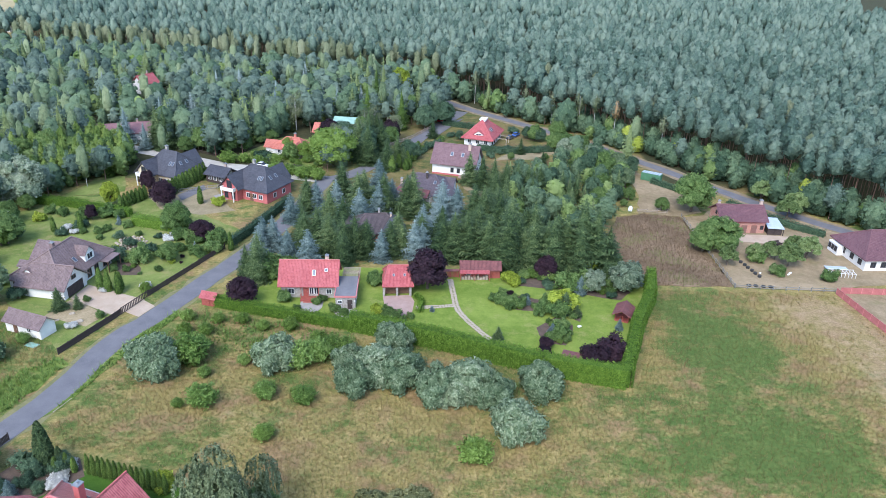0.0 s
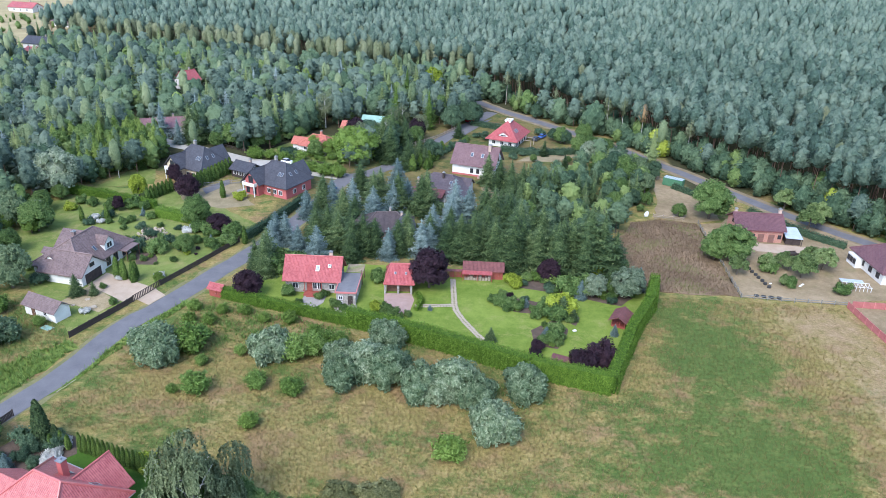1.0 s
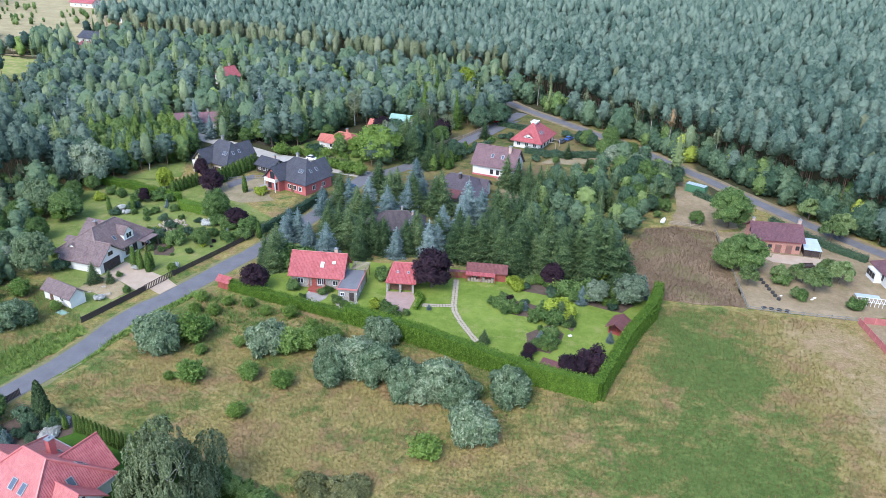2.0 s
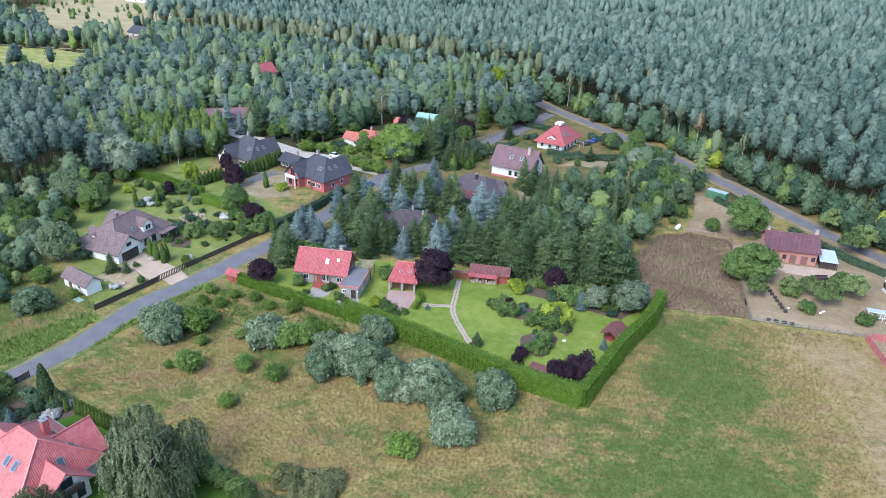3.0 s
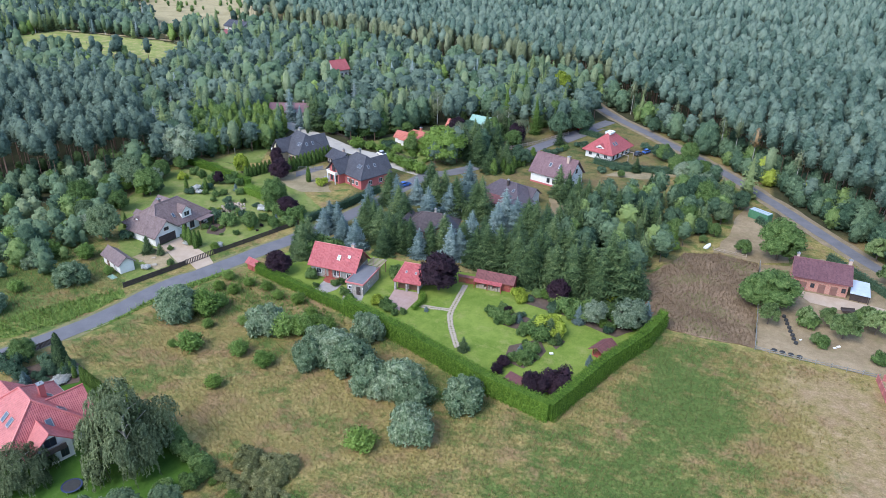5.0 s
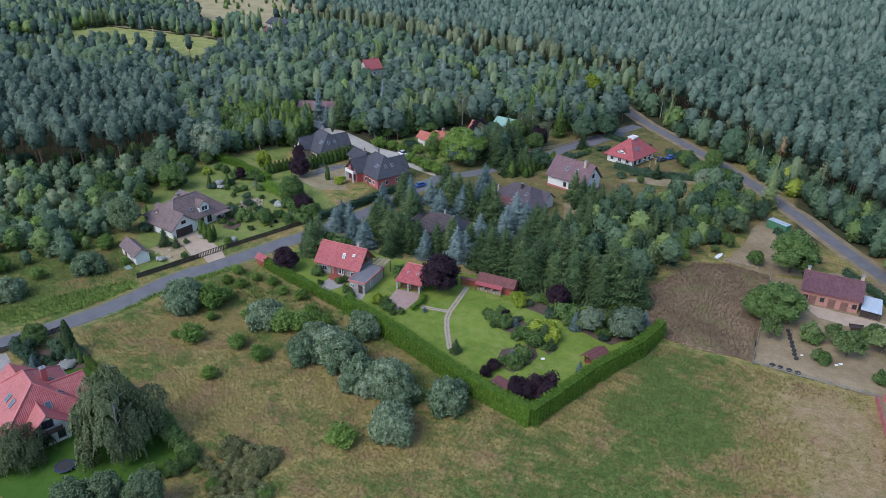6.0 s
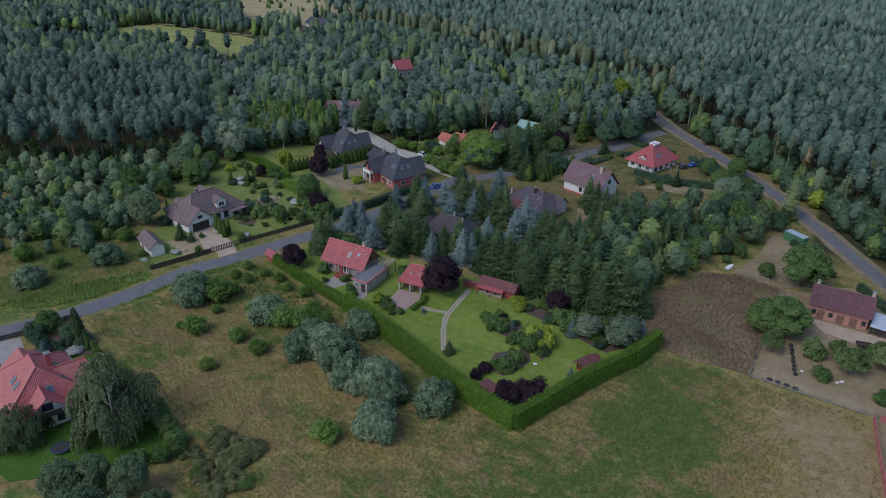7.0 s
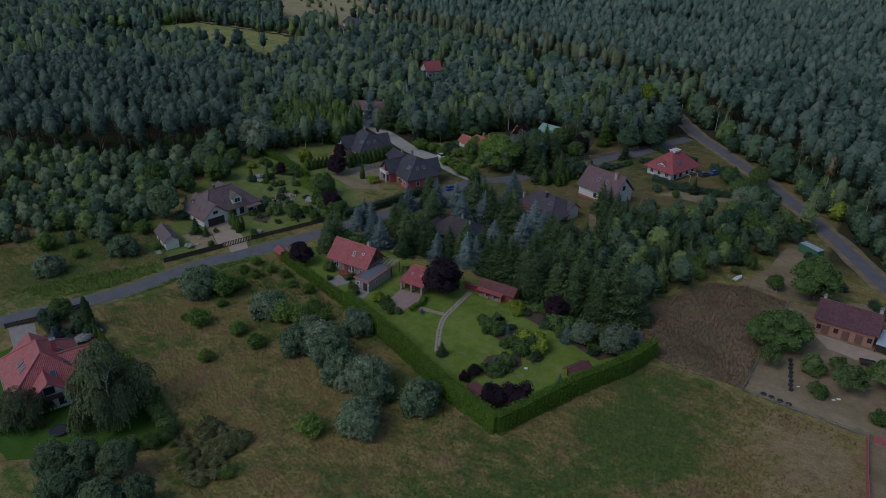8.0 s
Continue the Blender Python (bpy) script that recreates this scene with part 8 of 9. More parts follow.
# island bed planting
for row in [(18.6, 128.7, 0.8, 1.39), (24.7, 128.6, 0.9, 1.35), (16.5, 131.2, 1.1, 1.23), (17.9, 133.5, 1.0, 0.92), (17.2, 133.3, 0.9, 1.29), (18.4, 130.6, 0.6, 1.44)]:
    plant('brightbush', *row)
# island bed planting
for row in [(27.6, 125.9, 1.0, 1.42), (20.1, 133.0, 1.3, 1.20), (22.9, 128.9, 0.8, 1.30), (19.1, 129.9, 0.8, 0.94), (27.3, 127.8, 1.2, 1.16), (27.8, 129.6, 1.0, 1.14)]:
    plant('deepbush', *row)
# island bed planting
for row in [(27.0, 126.2, 0.7, 1.37), (25.9, 127.2, 0.6, 1.15), (17.5, 132.1, 0.9, 0.97), (29.0, 126.0, 0.7, 1.44)]:
    plant('limebush', *row)
# second bed planting
for row in [(26.9, 120.0, 0.5, 0.92), (23.7, 123.3, 0.9, 1.11), (27.1, 118.9, 0.9, 1.33), (26.0, 116.2, 1.1, 1.33), (22.7, 116.9, 1.3, 1.27), (27.0, 121.6, 0.9, 1.05)]:
    plant('shrub', *row)
# second bed planting
for row in [(24.4, 121.8, 1.1, 1.46), (24.6, 116.2, 0.9, 1.00), (24.7, 115.7, 0.9, 1.08)]:
    plant('brightbush', *row)
# second bed planting
for row in [(25.5, 120.2, 1.4, 0.98), (24.4, 117.1, 1.1, 1.36), (26.4, 118.5, 1.0, 1.48)]:
    plant('deepbush', *row)
# border under the spruces
for row in [(21.3, 143.2, 1.6, 1.35), (26.5, 143.9, 1.0, 0.94), (36.3, 139.4, 2.0, 1.23), (39.7, 138.6, 1.4, 1.00), (27.1, 137.9, 1.2, 1.31), (24.9, 142.1, 1.1, 1.41), (39.1, 135.7, 1.6, 1.33), (41.2, 139.9, 2.1, 1.03), (39.4, 142.3, 2.2, 1.44), (40.8, 140.6, 1.8, 1.22), (43.7, 137.1, 1.1, 0.93), (39.7, 140.2, 2.2, 1.48)]:
    plant('shrub', *row)
# border under the spruces
for row in [(25.9, 138.0, 1.6, 1.27), (24.3, 143.8, 1.5, 1.11), (27.6, 143.8, 1.2, 1.12), (38.9, 134.1, 1.5, 1.20), (19.7, 140.5, 1.5, 1.40), (24.7, 143.9, 1.3, 1.25), (40.7, 140.4, 1.7, 1.29), (30.8, 142.5, 0.8, 1.31), (25.8, 139.9, 1.6, 0.97)]:
    plant('deepbush', *row)
# border under the spruces
for row in [(27.5, 142.4, 1.3, 1.25), (41.8, 139.9, 1.9, 1.35), (33.6, 141.2, 0.8, 1.05), (37.2, 135.4, 0.9, 1.06), (41.0, 138.9, 1.8, 1.10), (29.6, 143.4, 1.2, 1.29), (32.4, 142.2, 1.7, 1.19), (36.8, 137.0, 1.8, 1.28)]:
    plant('brightbush', *row)
# border under the spruces
for row in [(24.8, 143.7, 2.4, 1.04), (26.6, 141.6, 2.4, 1.14), (23.4, 143.3, 2.1, 1.27), (29.8, 140.4, 2.4, 1.37), (21.6, 142.5, 1.5, 1.00)]:
    plant('bush', *row)
# bramble thicket
for row in [(0.8, 67.3, 1.9, 1.32), (-5.2, 65.8, 1.4, 1.16), (-5.6, 72.9, 1.0, 1.21), (-7.4, 74.9, 1.3, 1.09), (-2.7, 72.3, 1.8, 1.43), (-4.4, 65.0, 1.0, 1.24), (-4.1, 64.8, 1.4, 1.24), (-2.1, 74.8, 1.6, 1.50), (-0.7, 73.5, 1.0, 1.26), (-2.5, 72.7, 2.2, 1.00), (-0.7, 64.2, 1.9, 1.31), (-2.0, 74.1, 1.8, 1.38), (-0.9, 74.0, 1.1, 1.11), (-7.2, 68.1, 1.6, 1.31), (-6.0, 70.2, 1.9, 1.01), (-8.7, 73.8, 2.1, 1.20), (-2.7, 67.9, 1.4, 0.98), (-1.1, 68.8, 1.3, 1.26), (-9.1, 72.0, 1.1, 1.27), (-2.9, 71.0, 1.3, 1.04), (-3.1, 71.3, 0.9, 1.07), (-5.3, 67.5, 1.2, 1.11), (-1.9, 70.3, 1.3, 1.10), (-3.8, 70.3, 1.7, 1.41), (-4.4, 73.9, 1.9, 1.26), (-1.4, 71.0, 1.5, 1.11), (-2.6, 67.3, 1.3, 1.18), (-7.4, 72.2, 1.9, 1.07), (-3.9, 74.2, 1.1, 1.16), (-10.3, 68.9, 1.2, 1.41)]:
    plant('olivebush', *row)
# bramble thicket
for row in [(-5.7, 65.7, 1.6, 1.35), (2.3, 67.7, 1.6, 1.46), (-5.9, 71.1, 1.2, 1.12), (-10.8, 67.4, 0.8, 1.50)]:
    plant('bush', *row)
# villa garden planting
for row in [(-70.0, 143.0, 1.4, 1.21), (-63.5, 141.5, 0.6, 1.36), (-56.8, 155.5, 1.2, 1.08), (-72.4, 156.7, 0.9, 1.11), (-65.6, 152.2, 0.9, 0.95), (-71.6, 144.6, 0.6, 0.96), (-70.3, 142.7, 0.6, 1.43), (-62.7, 150.9, 1.3, 1.16), (-52.8, 150.7, 1.5, 1.48), (-72.9, 151.2, 1.2, 1.30), (-57.9, 158.4, 0.9, 1.38), (-76.2, 150.4, 0.7, 1.27), (-68.6, 147.7, 1.1, 0.98), (-59.7, 155.8, 1.3, 1.34)]:
    plant('shrub', *row)
# villa garden planting
for row in [(-73.2, 143.7, 0.9, 1.23), (-67.6, 154.6, 1.0, 0.97), (-55.3, 154.0, 0.6, 0.96), (-66.2, 144.9, 0.8, 1.29), (-63.9, 154.8, 1.0, 1.37), (-75.9, 153.7, 1.2, 1.22)]:
    plant('brightbush', *row)
# villa garden planting
for row in [(-66.6, 149.3, 0.9, 1.48), (-66.1, 161.3, 1.2, 1.31), (-69.5, 147.3, 0.6, 1.47), (-72.2, 154.6, 0.6, 1.04), (-60.4, 152.3, 0.7, 1.11), (-79.9, 149.6, 1.0, 1.43)]:
    plant('deepbush', *row)
# villa garden planting
for row in [(-74.7, 151.4, 0.4, 1.21), (-79.1, 148.0, 0.5, 1.27), (-78.1, 148.9, 0.9, 1.16), (-73.8, 154.7, 0.8, 1.34), (-58.5, 147.5, 0.9, 1.40), (-76.6, 151.4, 0.6, 1.22)]:
    plant('limebush', *row)
# villa garden planting
for row in [(-78.5, 150.6, 0.8, 0.92), (-71.6, 153.9, 0.7, 1.20), (-61.3, 149.6, 0.7, 1.04), (-72.6, 159.4, 0.6, 0.98), (-72.5, 145.8, 1.0, 1.45), (-56.9, 150.1, 0.9, 1.08), (-59.9, 160.2, 0.8, 0.97), (-56.4, 147.4, 0.5, 1.37)]:
    plant('copperbush', *row)
# trees of the back lane
for row in [(-26.2, 240.6, 6.7, 1.24), (-13.5, 245.0, 6.1, 1.10), (-23.9, 254.1, 6.9, 1.01)]:
    plant('round', *row)
# trees of the back lane
for row in [(-30.0, 243.5, 7.8, 1.48)]:
    plant('deep', *row)
# trees of the back lane
for row in [(-18.9, 257.5, 7.7, 1.32), (-20.7, 257.6, 8.3, 1.35), (-19.5, 259.8, 5.4, 1.00), (-31.0, 241.5, 5.9, 0.97), (-29.5, 239.5, 7.7, 1.33)]:
    plant('spruce', *row)
# trees of the back lane
for row in [(-12.4, 250.7, 9.5, 1.13), (-19.7, 259.2, 10.6, 1.12), (-30.1, 233.7, 8.8, 1.45), (-23.9, 243.5, 9.1, 1.49), (-23.4, 257.7, 9.4, 0.92), (-31.6, 238.2, 9.3, 1.12)]:
    plant('birch', *row)
# trees of the back lane
for row in [(-19.4, 248.7, 2.7, 1.24), (-20.4, 249.6, 1.5, 1.06), (-16.6, 252.4, 2.3, 1.19), (-23.6, 244.7, 2.0, 0.91), (-27.5, 233.2, 1.8, 1.18), (-24.3, 237.9, 1.5, 1.34), (-20.7, 250.9, 1.6, 1.31)]:
    plant('bush', *row)
# shrubs by the side road
for row in [(4.8, 251.0, 1.5, 1.19), (4.5, 248.7, 1.1, 1.49)]:
    plant('shrub', *row)
# shrubs by the side road
for row in [(-1.6, 236.6, 1.1, 1.06), (1.5, 243.4, 1.5, 1.43), (-1.2, 238.6, 1.4, 0.94), (-1.6, 238.5, 1.5, 1.02), (3.5, 247.5, 1.6, 1.40)]:
    plant('deepbush', *row)
# shrubs by the side road
for row in [(-1.6, 237.8, 1.8, 1.09), (3.9, 249.5, 1.8, 1.00)]:
    plant('bush', *row)
# hedgerow of the orange garden
for row in [(-43.8, 225.0, 2.2, 1.43), (-47.1, 226.3, 1.8, 1.49), (-57.0, 227.5, 2.0, 1.26), (-35.0, 219.2, 1.5, 1.06), (-38.6, 223.0, 2.4, 1.17), (-43.4, 221.8, 1.8, 1.34), (-39.4, 223.8, 2.3, 0.98), (-50.8, 223.9, 1.3, 1.10)]:
    plant('bush', *row)
# hedgerow of the orange garden
for row in [(-60.2, 224.9, 1.6, 1.37), (-55.8, 226.5, 2.2, 1.02), (-52.2, 225.1, 1.5, 1.34), (-50.4, 222.2, 2.2, 1.13), (-53.5, 226.6, 2.2, 0.96), (-53.7, 225.9, 2.5, 1.48)]:
    plant('deepbush', *row)
# hedgerow of the orange garden
for row in [(-57.5, 220.9, 1.1, 1.03), (-49.4, 221.1, 1.7, 1.39), (-46.4, 225.0, 1.3, 1.41), (-36.2, 216.6, 1.2, 1.38), (-39.1, 222.5, 2.2, 1.26), (-41.4, 218.6, 2.1, 0.93)]:
    plant('brightbush', *row)
# hedgerow of the orange garden
for row in [(-51.4, 224.9, 0.9, 1.42), (-38.3, 222.3, 2.0, 1.03), (-52.4, 221.4, 1.6, 1.07), (-62.3, 223.8, 1.6, 1.14), (-41.3, 217.9, 1.1, 1.37), (-54.1, 226.8, 1.2, 1.16), (-51.4, 219.1, 1.5, 1.03), (-55.9, 220.9, 1.0, 1.39), (-52.9, 228.0, 0.8, 1.20), (-55.3, 220.7, 1.0, 1.50), (-43.4, 223.8, 1.4, 1.34), (-35.7, 218.5, 1.5, 0.97), (-50.7, 224.5, 1.9, 1.22), (-44.0, 224.5, 1.0, 1.01)]:
    plant('shrub', *row)
# ---- woods and grass ----
def crown_of(rng, q, rings, puffs, r, flat, size, sides=6, droop=0.0, aspect=0.42, lumpy=0.35, heart=0.8):
    """One tree's crown: a closed heart of rings (height, radius), small billows breaking its outline, and q needle or leaf sprays over all."""
    zs, rs = np.array([p[0] for p in rings]), np.array([p[1] for p in rings])
    mid = zs[0] * 0.62 + zs[-1] * 0.38
    reach = np.array((rs.max(), rs.max(), (zs[-1] - zs[0]) * 0.55))

    def outward(V):
        O = (V - (0, 0, mid)) / reach
        return O / np.maximum(np.linalg.norm(O, axis=1, keepdims=True), 1e-9)

    Vc, Fc, Nc = ring_core(rng, [(z, w * heart) for z, w in rings[:-1]] + [(zs[-1] - 0.25, 0)], sides)
    Vs, Fs, Ns, base, C, W = [Vc], [Fc], [outward(Vc)], len(Vc), [], []
    for k in range(puffs):
        g = (k + rng.uniform(0.2, 0.8)) / puffs
        z = zs[0] + (zs[-1] - zs[0]) * (1 - (1 - g) ** 0.85) * 0.95
        a = k * 2.4 + rng.uniform(-0.4, 0.4)
        w = r * rng.uniform(0.7, 1.25) * (1.1 - 0.35 * g)
        d = max(0.0, np.interp(z, zs, rs) - 0.6 * w) * rng.uniform(0.85, 1.15)
        c = (math.cos(a) * d, math.sin(a) * d, z)
        V, F, N = puff(rng, c, w, w * flat, 5)
        Vs.append(V), Fs.append(F + base), C.append(c), W.append(w)
        N = N * lumpy + outward(V) * (1 - lumpy)
        Ns.append(N / np.maximum(np.linalg.norm(N, axis=1, keepdims=True), 1e-9))
        base += len(V)
    h = rng.uniform(0, 1, 4 * q)
    zz = zs[0] + (zs[-1] - zs[0]) * h
    rr = np.interp(zz, zs, rs)
    pick = rng.uniform(0, rs.max(), 4 * q) < rr + 0.35
    zz, rr = zz[pick][:q], rr[pick][:q]
    q = len(zz)
    a = rng.uniform(0, 6.283, q)
    lump = 1 + 0.13 * np.sin(3 * a + zz * 1.7 + rng.uniform(0, 6)) + 0.1 * np.sin(5 * a - zz * 2.3)
    d = rr * lump * rng.uniform(0.8, 1.1, q)
    P = np.stack([np.cos(a) * d, np.sin(a) * d, zz], 1)
    O = outward(P)
    V, F = leaves(P, O + 0.7 * rng.normal(size=P.shape) + (0, 0, 0.3), rng.uniform(0.6, 1.4, q) * size, rng, aspect, droop, O + (0, 0, 0.7 - droop) + 0.5 * rng.normal(size=P.shape))
    V = facing_out(V, mid / V[:, 2].max())
    g = np.cross(V[1::3] - V[0::3], V[2::3] - V[0::3])
    g /= np.maximum(np.linalg.norm(g, axis=1, keepdims=True), 1e-9)
    N = g * 0.3 + O * 0.75 + 0.12 * rng.normal(size=O.shape)
    N = np.where((N * g).sum(1, keepdims=True) < 0.05, N + g * 0.6, N)
    N /= np.maximum(np.linalg.norm(N, axis=1, keepdims=True), 1e-9)
    n = len(V)
    return np.concatenate([V, *Vs]), np.concatenate([F, *[f + n for f in Fs]]), np.concatenate([np.repeat(N, 3, axis=0), *Ns])


def template(kind, seed, q):
    """A light tree for the woods: crown mesh with normals, trunk height and radius."""
    rng = np.random.default_rng(seed)
    u = rng.uniform(0.86, 1.14, 5)
    far, mid = q < 30, q < 80
    if kind == "pine":
        rings = [(10.2, 1.2), (11.6, 2.2 * u[0]), (13.6, 2.15 * u[1]), (15.8, 1.5 * u[2]), (17.8, 0.3)]
        if far:
            rings = [(10.6, 1.6), (12.2, 2.35 * u[0]), (15.4, 1.7 * u[2]), (17.8, 0.3)]
        return (*crown_of(rng, q, rings, 0 if far else 4 if mid else 8, 0.95, 0.85, 0.8 if far else 0.62 if mid else 0.46, 5 if far else 6), 15.5, 0.15)
    if kind == "scots":
        rings = [(4.5, 1.6), (6.0, 3.1 * u[0]), (8.8, 3.3 * u[1]), (11.6, 2.2 * u[2]), (13.0, 0.5)]
        return (*crown_of(rng, q, rings, 5 if mid else 12, 1.15, 0.6, 0.8 if mid else 0.5, 6, lumpy=0.5, heart=0.75), 10.5, 0.2)
    if kind == "birch":
        rings = [(4.0, 0.9), (7.0, 2.1 * u[0]), (11.0, 2.3 * u[1]), (14.8, 1.8 * u[2]), (16.8, 0.6)]
        return (*crown_of(rng, q, rings, 3 if mid else 7, 0.8, 1.1, 0.65 if mid else 0.42, 6, 0.8), 15.0, 0.14)
    if kind == "edge_birch":
        rings = [(9.6, 0.7), (11.8, 1.6 * u[0]), (14.0, 1.4 * u[1]), (16.6, 0.3)]
        return (*crown_of(rng, q, rings, 4, 0.5, 1.0, 0.36, 5, 0.8, heart=0.4), 16.0, 0.19)
    if kind == "thuja":
        rings = [(0.4, 1.3), (2.5, 1.6 * u[0]), (5.5, 1.35 * u[1]), (8.0, 0.7 * u[2]), (9.6, 0.15)]
        return (*crown_of(rng, q, rings, 9, 0.6, 1.5, 0.4, 6, lumpy=0.45), 8.0, 0.12)
    if kind == "spruce":
        V, F = v_spruce(rng, 13, 2.9, 0.12 if mid else 0.09, 2)[0]
        V = facing_out(V, 0.3)
        return V, F, soft_normals(V, (0, 0, 0.3), 0.55), 11.0, 0.16
    rings = [(0.8, 2.2), (3.0, 3.4 * u[0]), (6.5, 3.6 * u[1]), (9.6, 2.4 * u[2]), (11.3, 0.6)]
    return (*crown_of(rng, q, rings, 7 if mid else 16, 1.4 if mid else 1.15, 0.85, 0.85 if mid else 0.5, 6, lumpy=0.5), 7.0, 0.18)


def wood(name, label, kind, XY, scale, q, leaf, bark, seed):
    """Trees at the given places, joined: one object for the crowns with its trunks as a part."""
    if len(XY) == 0:
        return None
    rng = np.random.default_rng(seed)
    temps = [template(kind, seed + k, q) for k in range(7)]
    Vs, Fs, ts, Tv, Ns, base = [], [], [], [], [], 0
    pick = rng.integers(0, 7, len(XY))
    for (x, y), s, k in zip(XY, scale, pick):
        V, F, N, th, tr = temps[k]
        a = rng.uniform(0, 6.283)
        c, sn = math.cos(a), math.sin(a)
        w = s * rng.uniform(0.85, 1.2)
        R = np.array(((c * w, -sn * w, 0), (sn * w, c * w, 0), (0, 0, s)))
        Vs.append(V @ R.T + (x, y, 0))
        Fs.append(F + base)
        base += len(V)
        Ns.append(N @ np.array(((c, -sn, 0), (sn, c, 0), (0, 0, 1))).T)
        tone = rng.uniform(0, 1)
        ts.append(np.full(len(V), tone))
        lx, ly = rng.normal(size=2) * 0.25
        r0, r1 = tr * s, tr * 0.45 * s
        Tv.append(np.array([(x + r0, y, -0.1), (x - r0 / 2, y + r0 * 0.87, -0.1), (x - r0 / 2, y - r0 * 0.87, -0.1),
                            (x + lx + r1, y + ly, th * s), (x + lx - r1 / 2, y + ly + r1 * 0.87, th * s), (x + lx - r1 / 2, y + ly - r1 * 0.87, th * s)]))
    ob = tagged(new(name, mesh_np(name, np.concatenate(Vs), np.concatenate(Fs), L[leaf], np.concatenate(ts), np.concatenate(Ns))), label, "forest", "", "stuff")
    k = np.arange(len(Tv))[:, None] * 6
    F = np.concatenate([k + np.array(q_) for q_ in ((0, 1, 4, 3), (1, 2, 5, 4), (2, 0, 3, 5))])
    part("trunks", mesh_np("trunks", np.concatenate(Tv), F, M[bark]), None, ob)["kind"] = "stuff"
    return ob


wrng = np.random.default_rng(77)


def scatter(x0, x1, y0, y1, step):
    X, Y = np.meshgrid(np.arange(x0, x1, step), np.arange(y0, y1, step))
    X = X + wrng.uniform(-0.42, 0.42, X.shape) * step + (np.arange(X.shape[0])[:, None] % 2) * step * 0.5
    Y = Y + wrng.uniform(-0.42, 0.42, Y.shape) * step
    return X.ravel(), Y.ravel()


def seen_at_all(X, Y):
    """Keeps to the ground that lies within the turn of the walk."""
    az = np.degrees(np.arctan2(X - 20, Y - 0))
    return (az > -75) & (az < 37) & (np.hypot(X - 35, Y) < 715)


MEADOW = [(-90, 20), (-72, 75), (-46, 150), (-38, 150), (40, 148), (42, 153), (52, 180), (62, 226), (76, 226), (108, 184), (150, 126), (220, 40), (220, -20), (-90, -20)]
WEST = [(-72, 75), (-80, 108), (-95, 126), (-112, 165), (-103, 186), (-93, 205), (-84, 212), (-80, 226), (-36, 210), (-34, 200), (-46, 150)]
CENTRE = [(-46, 150), (-36, 210), (-24, 213), (10, 280), (20, 292), (50, 258), (66, 232), (60, 190), (40, 148)]
ORANGE = [(-64, 221), (-54, 250), (-24, 266), (-2, 266), (-10, 242), (-36, 209)]
YOUNG_STRIP = [(-350, 288), (-325, 294), (-300, 290), (-281, 293), (-259, 293), (-228, 297), (-205, 292), (-172, 258), (-186, 262), (-208, 268), (-248, 276), (-275, 266), (-352, 250)]
YOUNG_FIELDS = [(-330, 352), (-286, 351), (-254, 352), (-262, 358), (-284, 366), (-300, 380), (-330, 390), (-345, 370)]
THUJA_WOOD = [(-107, 189), (-96, 205), (-92, 212), (-96, 226), (-104, 234), (-120, 226), (-128, 214), (-120, 200)]
CLEAR = [THUJA_WOOD, MEADOW, WEST, CENTRE, ORANGE, FAR_FIELDS, FAR_STRIP, FIELD_STRIP, YOUNG_STRIP, YOUNG_FIELDS]
HOUSE_SPOTS = [(-122.5, 315, 10), (-104, 245, 11), (-237, 397, 14), (-266.3, 476.4, 16), (-329.9, 537.4, 16), (-229, 377, 9), (-36.8, 249.6, 7), (-30.5, 261, 8), (-93, 222, 3)]


def open_ground(X, Y, margin=0.0):
    c = np.zeros(X.shape, bool)
    for poly in CLEAR:
        c |= inside_np(X, Y, poly)
    for line, w in ((ROAD_WOOD, 5.2), (ROAD_BACK, 4.5), (ROAD_LANE, 5.0), (ROAD_MAIN, 6)):
        c |= line_dist(X, Y, line) < w
    for x, y, r in HOUSE_SPOTS:
        c |= np.hypot(X - x, Y - y) < r
        c |= (np.abs(X - x + (Y - y) * 0.45) < r * 0.8) & (Y < y) & (Y > y - 26)
    return c


EAST_EDGE = [(5, 330), (20, 306), (35, 289), (52, 270), (65, 252), (81, 229), (96, 205), (108, 188), (124, 169), (158, 122)]


def east_side(X, Y):
    """Metres beyond the forest road's far edge."""
    d = line_dist(X, Y, EAST_EDGE)
    s = np.interp(X, [p[0] for p in EAST_EDGE], [p[1] for p in EAST_EDGE], left=336, right=122)
    return np.where(Y > s, d, -d)


X, Y = scatter(-520, 520, 40, 900, 5.0)
keep = seen_at_all(X, Y) & ~open_ground(X, Y)
X, Y = X[keep], Y[keep]
E_ = east_side(X, Y)
north = Y + 0.28 * X                                     # the tall pine forest begins beyond this line
west_stand = inside_np(X, Y, [(-116, 177), (-128, 150), (-150, 136), (-200, 118), (-262, 128), (-246, 212), (-180, 230), (-137, 197)])
pine_zone = ((E_ > 0) & (X > 4)) | (north > 345) | west_stand
u = wrng.uniform(0, 1, X.size)
dist = np.hypot(X - 35, Y)

